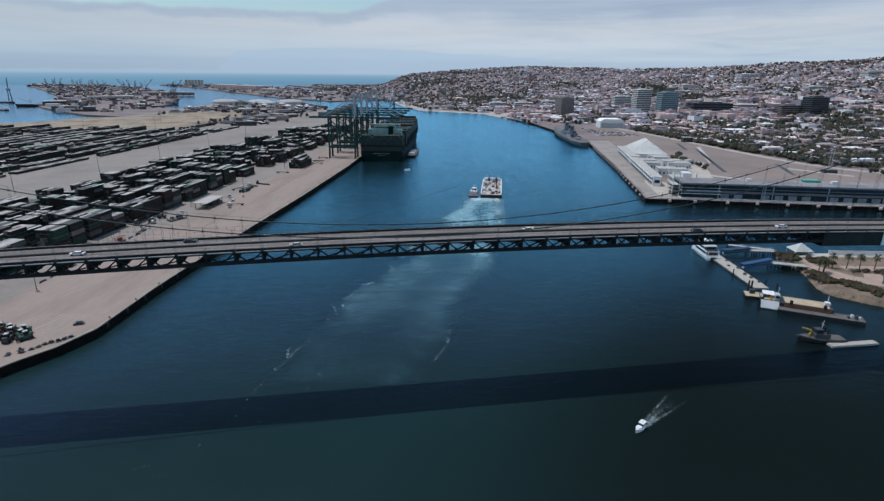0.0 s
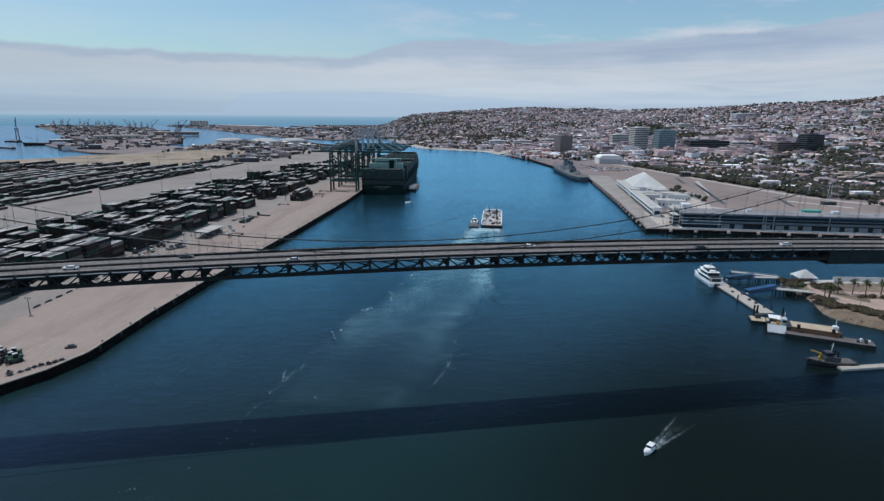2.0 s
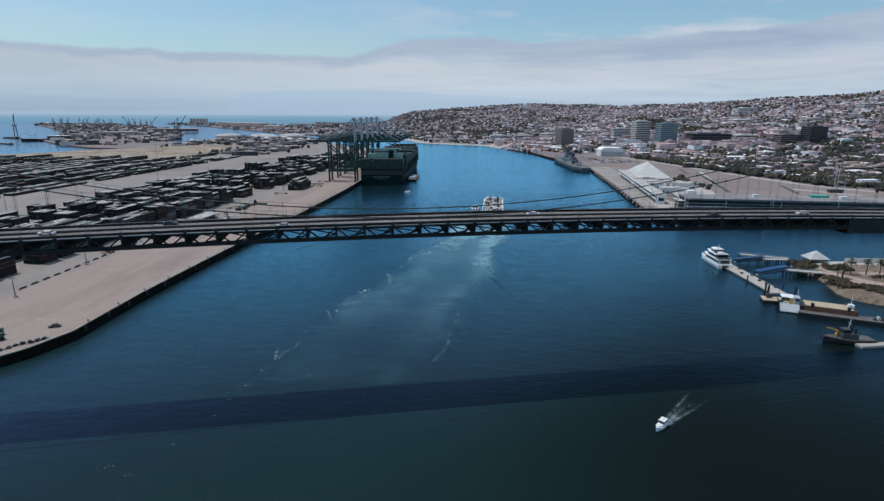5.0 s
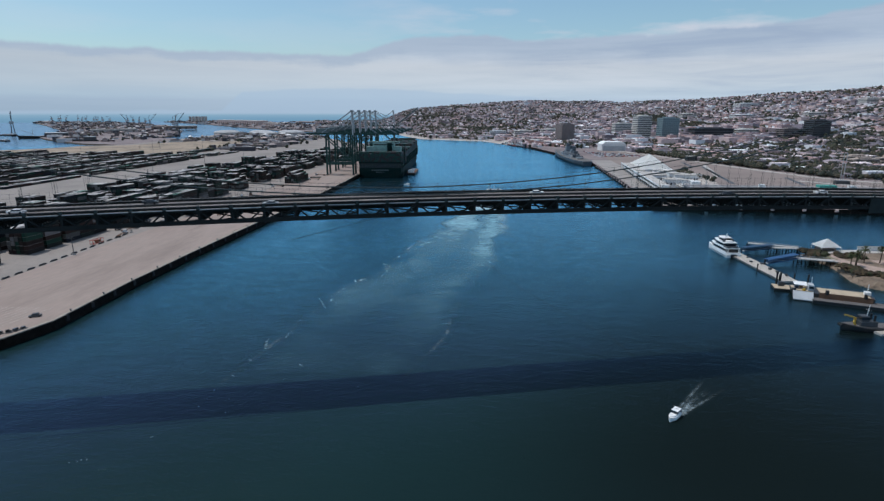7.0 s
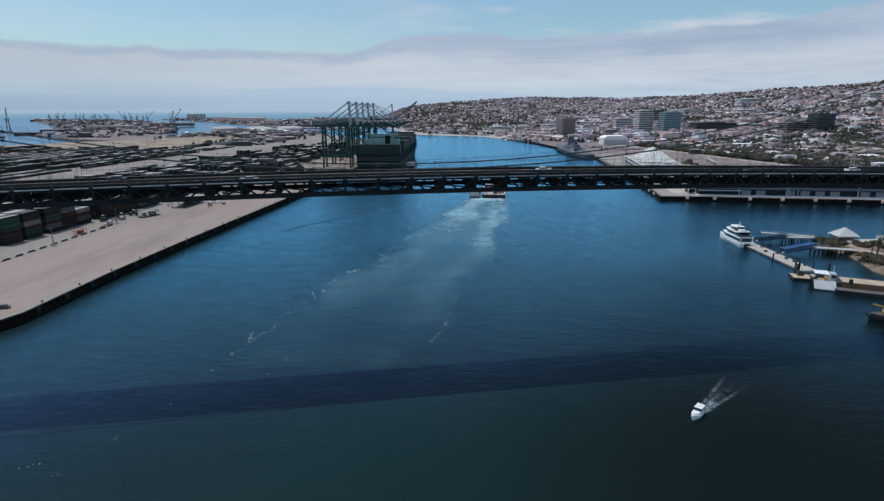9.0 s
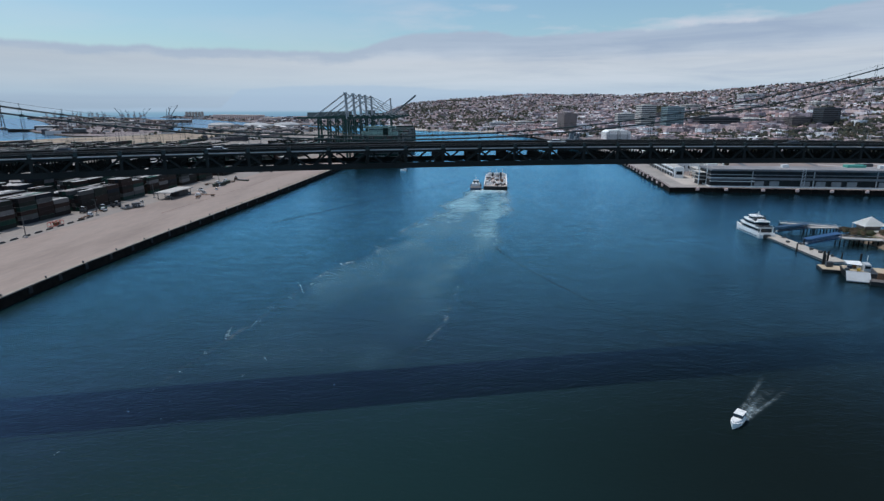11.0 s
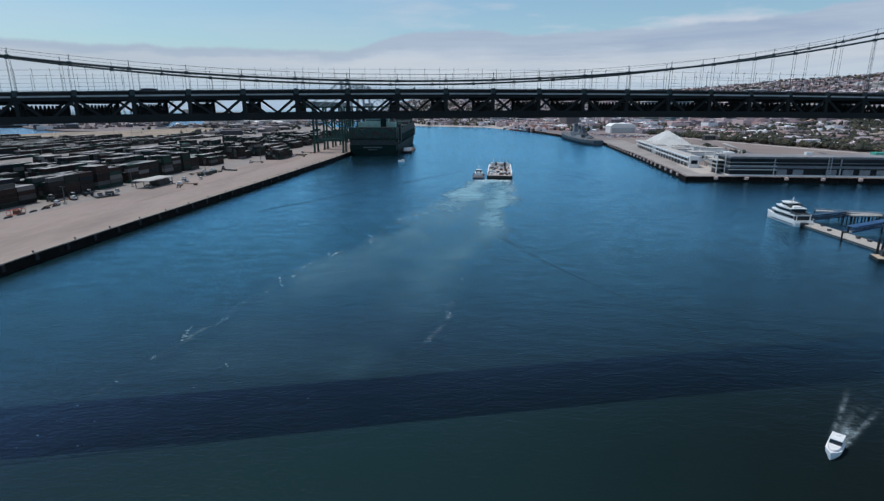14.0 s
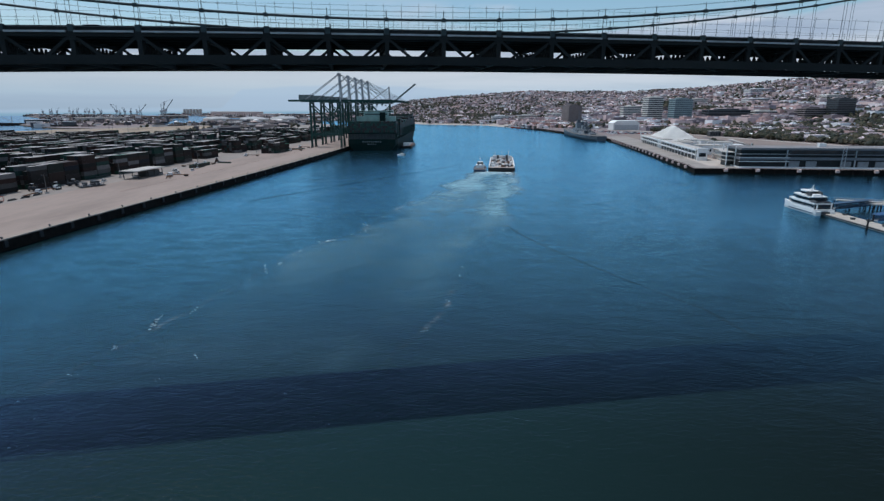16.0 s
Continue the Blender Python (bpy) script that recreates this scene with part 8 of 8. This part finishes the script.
def cargo_barge():
    root = thing("cargo_barge", (30.5, 334, 0), "broad barge carrying white and rust machinery, under tow", "barge", turn=-4)
    L, W = 80, 21
    bm = bmesh.new()
    a = [bm.verts.new(p) for p in ((-W / 2, 2, -1), (W / 2, 2, -1), (W / 2, L - 8, -1), (-W / 2, L - 8, -1))]
    b = [bm.verts.new(p) for p in ((-W / 2, 0, 3.2), (W / 2, 0, 3.2), (W / 2, L, 3.2), (-W / 2, L, 3.2))]
    for i in range(4):
        bm.faces.new((a[i], a[(i + 1) % 4], b[(i + 1) % 4], b[i]))
    bm.faces.new(a[::-1])
    bm.faces.new(b)
    part("hull", bm, HULL_BLACK, root)
    bm = bmesh.new()
    box(bm, (0, L / 2, 3.2), (W - 1, L - 1.5, 0.2))
    part("deck", bm, PALEDECK, root, "pale pinkish deck")
    rng = random.Random(9)
    for k in range(96):
        bm = bmesh.new()
        x, y = rng.uniform(-8.8, 8.8), rng.uniform(3, L - 8)
        box(bm, (x, y, 3.4), (rng.uniform(0.8, 2.6), rng.uniform(1.0, 3.6), rng.uniform(0.5, 2.2)), rng.uniform(0, 3), rng.choice((1.0, 0.8, 0.5)))
        part("cargo_item", bm, rng.choice((WHITE, WHITE, WHITE, GREYPAINT, RUST, DARKGREY, HULL_BLACK)), root)
    bm = bmesh.new()
    for x in (-W / 2 + 0.6, W / 2 - 0.6):
        box(bm, (x, L / 2, 3.3), (0.8, L - 4, 1.6))
    part("side_wall", bm, WHITE, root)
    bm = bmesh.new()
    box(bm, (0, L - 7, 3.4), (W - 5, 4, 3.2))
    part("forward_house", bm, WHITE, root)
    for k in range(5):
        bm = bmesh.new()
        box(bm, (-W / 2 + 3 + 4 * k, L - 10, 3.4), (2.2, 2.2, 3.0 + (k % 2) * 1.2), taper=0.8)
        part("winch_house", bm, DARKGREY if k % 2 else WHITE, root)
    for x in (-6, 0, 6):
        bm = bmesh.new()
        rod(bm, (x, L - 8, 6), (x, L - 8, 11), 0.18, 6)
        part("mast", bm, GREYPAINT, root)


PINK_WALL = surface("salmon_wall", (0.48, 0.27, 0.22), 0.85, var=0.15)
PALEDECK = surface("pale_pink_deck", (0.42, 0.36, 0.32), 0.85, var=0.3, scale=0.3)
cargo_barge()


def battleship():
    root = thing("warship", (208, 738, 0), "grey museum battleship moored along the pier", "ship", turn=3.2)
    L = 240
    bm = bmesh.new()
    hull(bm, L, 31, (7, 6.5, 11), 2, 0.5, 0.5, n=24)
    part("hull", bm, HULL_GREY, root)
    bm = bmesh.new()
    hull(bm, L * 0.97, 27.5, (7.1, 6.6, 11.0), 0.2, 0.5, 0.5, n=24)
    for v in bm.verts:
        v.co.y += L * 0.012
        v.co.z = max(v.co.z, 5.5) + 0.12
    part("deck", bm, WARDECK, root, "weathered grey-brown planked deck")
    for k, (y, w, l, z, h) in enumerate(((118, 20, 78, 6.6, 4.2), (120, 15, 58, 10.8, 3.6), (136, 9, 11, 14.4, 9), (136, 6.5, 8, 23.4, 5), (100, 8, 9, 14.4, 6), (82, 8, 10, 14.4, 4))):
        bm = bmesh.new()
        box(bm, (0, y, z), (w, l, h), taper=0.86)
        part("superstructure_tier", bm, HULL_GREY if k % 2 else WARGREY, root)
    for y, d in ((52, -1), (172, 1), (190, 1)):
        bm = bmesh.new()
        box(bm, (0, y, 6.8), (10, 12, 3.2), taper=0.8)
        for x in (-2.4, 0, 2.4):
            rod(bm, (x, y + d * 4, 8.8), (x, y + d * 19, 9.8), 0.5, 8)
        part("gun_turret", bm, WARGREY, root)
    for y in (112, 90):
        bm = bmesh.new()
        rod(bm, (0, y, 18), (0, y - 1, 26), 2.9, 12)
        part("funnel", bm, HULL_GREY, root)
    for x in (-9.5, 9.5):
        for k in range(3):
            bm = bmesh.new()
            box(bm, (x, 104 + 13 * k, 10.4), (4, 5, 2.4), taper=0.8)
            rod(bm, (x, 106 + 13 * k, 12), (x * 1.25, 111 + 13 * k, 13), 0.25, 6)
            part("side_mount", bm, WARGREY, root)
    rng = random.Random(17)
    for k in range(34):
        bm = bmesh.new()
        box(bm, (rng.uniform(-10, 10), rng.uniform(62, 165), 6.8 + rng.choice((0, 3, 4))), (rng.uniform(1, 3), rng.uniform(1.2, 4), rng.uniform(1.2, 3.6)), taper=0.85)
        part("deck_fitting", bm, (HULL_GREY, WARGREY, GREYPAINT)[k % 3], root)
    for y, h in ((136, 44), (110, 38), (84, 30)):
        bm = bmesh.new()
        rod(bm, (0, y, 16), (0, y, h), 0.6, 6, 0.25)
        beam(bm, (-4.5, y, h - 7), (4.5, y, h - 7), 0.4)
        beam(bm, (-2.5, y, h - 3), (2.5, y, h - 3), 0.3)
        part("mast", bm, WARGREY, root)


WARGREY = surface("warship_light_grey", (0.16, 0.175, 0.19), 0.55, var=0.2, scale=0.2)
WARDECK = surface("weathered_ship_deck", (0.13, 0.12, 0.11), 0.85, var=0.25, scale=0.2)
battleship()
for k, (x, y, c) in enumerate(((148, 1285, RED), (158, 1250, RED), (136, 1330, HULL_BLACK), (166, 1215, HULL_BLACK))):
    tug("moored_tug", (x, y, 0), 70, 30, c, WHITE, "red-hulled tug moored at the far shore" if c is RED else "dark tug moored at the far shore")
for x, y, w, d, h in ((190, 1300, 46, 22, 10), (170, 1370, 40, 20, 9), (215, 1230, 40, 24, 10), (150, 1440, 36, 20, 9), (215, 1350, 40, 18, 9), (120, 1500, 34, 18, 8), (245, 1290, 34, 18, 8), (190, 1430, 44, 20, 9), (90, 1545, 40, 18, 8), (235, 1190, 30, 20, 8)):
    white_block("waterfront_shed", (x, y, 3.8), (w, d, h), 60, "salmon-pink waterfront shed by the tugs", PINK_WALL)


# ---- vehicles on the bridge ----
def on_bridge(s, lane):
    p = ORIGIN + AX * s + AY * lane
    return (p.x, p.y, 60.72 + crest(s))


heading = math.degrees(BR_SLOPE) - 90
for s, lane, flip, col, label in ((27, 2.0, 0, WHITE, "white car driving on the bridge"), (132, -2.0, 180, WHITE, "white car driving on the bridge"), (-95, 5.6, 0, DARKGREY, "dark car driving on the bridge"), (-58, -5.6, 180, GREYPAINT, "silver car driving on the bridge"), (92, -5.6, 180, DARKGREY, "dark car driving on the bridge"), (-128, -2.0, 180, WHITE, "white car driving on the bridge")):
    car(on_bridge(s, lane), heading + flip, col, label, "cars on the bridge")


# ---- wakes and foam on the water ----
def sheet(name, rows, mat, label, z=0.05):
    """A thin broken sheet of foam; rows of (centre x, centre y, half width, fade at middle, fade at rim)."""
    V, F, fade = [], [], []
    for x, y, w, fm, fr in rows:
        for k in (-1.0, -0.6, 0.0, 0.6, 1.0):
            V.append((x + k * w, y, z))
            fade.append(fm if abs(k) < 0.1 else (fr if abs(k) < 0.9 else 0.0))
    for i in range(len(rows) - 1):
        for k in range(4):
            a = i * 5 + k
            F.append((a, a + 1, a + 6, a + 5))
    ob = stuff_mesh(name, V, F, [mat], None, label, "foam")
    at = ob.data.attributes.new("fade", "FLOAT", "POINT")
    at.data.foreach_set("value", fade)
    ob.visible_shadow = False
    return ob


LEFT_EDGE = ((342, 9), (300, 0), (242, -15), (160, -36), (118, -42), (101, -53), (76, -61), (50, -64.5), (22, -70), (-8, -77), (-36, -80.5), (-60, -90))
RIGHT_EDGE = ((342, 41), (294, 38), (220, 31), (133, 19), (112, 10), (92, 5), (71, 0), (46, -3), (26, -6), (0, -16), (-60, -24))


def wake_edge(y, side):
    """The two edges of the tug's and barge's wake."""
    pts = (LEFT_EDGE if side < 0 else RIGHT_EDGE)[::-1]
    return float(np.interp(y, [p[0] for p in pts], [p[1] for p in pts]))


def patch_sheet(name, y0, y1, dy, cols, x_of, fade_of, mat, label, z):
    """A sheet of foam on a fine grid, whose strength at each place is given by fade_of(x, y, u), u from -1 to 1 across."""
    V, F, fade = [], [], []
    n = int(abs(y1 - y0) / dy) + 1
    for i in range(n):
        y = y0 + (y1 - y0) * i / (n - 1)
        a, b = x_of(y)
        for k in range(cols):
            u = 2 * k / (cols - 1) - 1
            x = (a + b) / 2 + u * (b - a) / 2
            V.append((x, y, z))
            fade.append(max(0.0, fade_of(x, y, u)) if 0 < k < cols - 1 and 0 < i < n - 1 else 0.0)
    for i in range(n - 1):
        for k in range(cols - 1):
            q = i * cols + k
            F.append((q, q + 1, q + cols + 1, q + cols))
    ob = stuff_mesh(name, V, F, [mat], None, label, "foam")
    at = ob.data.attributes.new("fade", "FLOAT", "POINT")
    at.data.foreach_set("value", fade)
    ob.visible_shadow = False
    return ob


def wake_span(y):
    return wake_edge(y, -1) - 9, wake_edge(y, 1) + 9


def wake_fade(x, y, u):
    """Milky water between the ragged edges, strongest behind the boats and along the edges; a quiet lane runs down the middle."""
    ragged = 7 * noise.noise((x * 0.05, y * 0.035, 1.7)) + 4 * noise.noise((x * 0.16, y * 0.09, 5.2))
    inside = min(x - wake_edge(y, -1), wake_edge(y, 1) - x) + ragged
    edge = min(max(inside / 7.0, 0.0), 1.0)
    far = min(max((y - 20) / 300.0, 0.0), 1.0)
    lane = wake_edge(y, -1) * 0.42 + wake_edge(y, 1) * 0.58
    quiet = 1 - 0.55 * math.exp(-((x - lane + ragged) / (4 + (342 - y) * 0.03)) ** 2)
    blotch = 0.75 + 0.75 * noise.noise((x * 0.022, y * 0.018, 9.1))
    return edge * quiet * blotch * (0.08 + 1.15 * far ** 1.1 + 0.8 * far ** 4)


patch_sheet("barge_wake", 344, -5, 3.0, 41, wake_span, wake_fade, WAKE, "pale churned wake spreading behind the tug and barge", 0.05)
patch_sheet("wake_streaks", 344, 40, 3.0, 41, wake_span, lambda x, y, u: wake_fade(x, y, u) ** 1.5, STREAK, "broken pale streaks across the wake", 0.053)


def wash_fade(x, y, u):
    k = min(max((y - 170) / 165.0, 0.0), 1.0)
    return (1 - u * u) * k ** 1.5 * (0.8 + 0.9 * noise.noise((x * 0.09, y * 0.05, 3.3)))


patch_sheet("propeller_wash", 340, 170, 3.0, 15, lambda y: (15 - 0.16 * (338 - y) - 5 - (338 - y) * 0.05, 15 - 0.16 * (338 - y) + 5 + (338 - y) * 0.05), wash_fade, CHURN, "milky propeller wash behind the tug", 0.056)
patch_sheet("propeller_wash", 336, 215, 3.0, 15, lambda y: (38 - 0.05 * (338 - y) - 5, 38 - 0.05 * (338 - y) + 6), wash_fade, CHURN, "milky wash along the barge's side", 0.057)


def crest_line(name, side, y0, y1, strong, seed, label):
    """A thin foam line that wanders along an edge of the wake: faint threads with brighter scraps."""
    def fade(x, y, u):
        off = 1.6 * noise.noise((y * 0.08, seed, 0.0)) + 0.8 * noise.noise((y * 0.3, seed, 2.0))
        d = u * 4.5 - off
        scrap = max(0.0, noise.noise((y * 0.16, seed + 7.0, 0.5)) - 0.10)
        return strong * math.exp(-(d / 0.6) ** 2) * (0.06 + scrap) * (0.7 + 0.8 * noise.noise((x * 0.6, y * 0.6, seed)))
    patch_sheet(name, y0, y1, 0.9, 19, lambda y: (wake_edge(y, side) - 4.5, wake_edge(y, side) + 4.5), fade, FOAM, label, 0.061)


crest_line("wake_crest", -1, 338, -14, 1.15, 4.3, "thin broken foam line along the edge of the wake")
crest_line("wake_crest", 1, 150, -6, 0.6, 8.9, "thin broken foam line along the edge of the wake")


def foam_flecks():
    """Small crisp flecks of foam, strewn in short strings along the wake's edges."""
    rng = random.Random(77)
    V, F = [], []

    def fleck(x, y, r):
        n = rng.randint(5, 8)
        base = len(V)
        spin = rng.uniform(-0.5, 0.5)
        for k in range(n):
            a = 2 * math.pi * k / n
            q = r * rng.uniform(0.45, 1.15)
            px, py = q * math.cos(a) * 1.5, q * math.sin(a)
            V.append((x + px * math.cos(spin) - py * math.sin(spin), y + px * math.sin(spin) + py * math.cos(spin), 0.064))
        F.append(tuple(range(base, base + n)))

    strings = []
    y = 150.0
    while y > -62:
        strings.append((wake_edge(y, -1) + rng.gauss(0, 1.3), y, rng.choice((0.25, 0.5, 1.0)) * (0.1 if y < 0 else 1.0)))
        y -= rng.uniform(4, 15)
    y = 150.0
    while y > 10:
        strings.append((wake_edge(y, 1) + rng.gauss(0, 1.2), y, rng.choice((0.15, 0.3, 0.5))))
        y -= rng.uniform(9, 22)
    for k in range(7):
        strings.append((rng.uniform(-110, -20), rng.uniform(-58, 10), 0.1))
    for x, y, strong in strings:
        way = rng.choice((-1.2, -0.9, 0.5, 1.9)) + rng.gauss(0, 0.3)
        long = rng.uniform(1.0, 4.2) * (0.5 + strong)
        for k in range(int(4 + 18 * strong)):
            q = rng.gauss(0, 0.55) * long
            fleck(x + q * math.cos(way) + rng.gauss(0, 0.35), y + q * math.sin(way) + rng.gauss(0, 0.3), abs(rng.gauss(0.04, 0.14)) * (0.5 + 0.6 * strong) + 0.04)
    stuff_mesh("foam_flecks", V, F, [FLECK], None, "small crisp flecks of white foam strewn on the water", "foam").visible_shadow = False


FLECK = surface("foam_fleck", (0.20, 0.29, 0.34), 0.7, var=0.45, scale=0.5)
foam_flecks()


def boat_wake_fade(x, y, u):
    q = (x + y - 40.5) / 38.0   # along the track, away from the boat
    d = ((x - 66.2) - (y + 25.6)) / 1.414
    w = 0.9 + 2.6 * q
    if not 0 < q < 1:
        return 0.0
    arms = math.exp(-((abs(d) - w) / 0.45) ** 2) * (1 - q) ** 0.8 * 0.5
    trail = math.exp(-(d / (0.6 + q)) ** 2) * (1 - q) ** 2.2 * 0.8
    return (arms + trail) * (0.8 + noise.noise((x * 0.9, y * 0.9, 0.4)))


patch_sheet("boat_wake", -28, 0, 0.5, 81, lambda y: (62, 92), boat_wake_fade, FOAM, "faint white wake behind the motor boat", 0.05)
sheet("boat_wake", [(-63 + 40 * q, 480 + 12 * q, 1.0 + 3 * q, 0.8 - 0.75 * q, 0.8 - 0.75 * q) for q in (i / 10 for i in range(11))], FOAM, "thin wake behind the far motor boat")
sheet("bow_foam", [(25, 318 + 4 * q, 16 + 0.4 * q, 0.3 + 0.16 * q, 0.35 + 0.2 * q) for q in range(0, 6)], SPRAY, "white foam round the barge and tug", 0.07)

# thin broken strips of dark colour laid on the water
LINE = foam_material("dark_water_line", 0.42, 0.3, (1, 1, 1), (0.002, 0.010, 0.014), 0.25, 0.45)
sheet("current_line", [(19 + 42 * q, 133 - 101 * q ** 0.75, 0.6, 0.8, 0.5) for q in (i / 24 for i in range(25))], LINE, "thin dark current line on the water", 0.045)
sheet("current_line", [(61 + 7 * q, 32 - 32 * q, 0.8, 0.7 - 0.4 * q, 0.4 - 0.2 * q) for q in (i / 10 for i in range(11))], LINE, "thin dark current line on the water", 0.047)
sheet("current_line", [(-118 + 117 * q, 191 + 202 * q, 1.5, 0.7, 0.4) for q in (i / 24 for i in range(25))], LINE, "thin dark current line on the water", 0.045)


def promenade_wall():
    """Long low white wall with coping behind the palms."""
    root = thing("promenade_wall", (238, 164.6, 3.52), "long low white wall behind the waterfront palms", "wall")
    bm = bmesh.new()
    box(bm, (80, 0, 0), (140, 0.6, 2.6))
    part("wall", bm, WHITE, root)
    bm = bmesh.new()
    box(bm, (80, 0, 2.6), (140.6, 1.0, 0.25))
    part("coping", bm, CONCRETE, root)


promenade_wall()
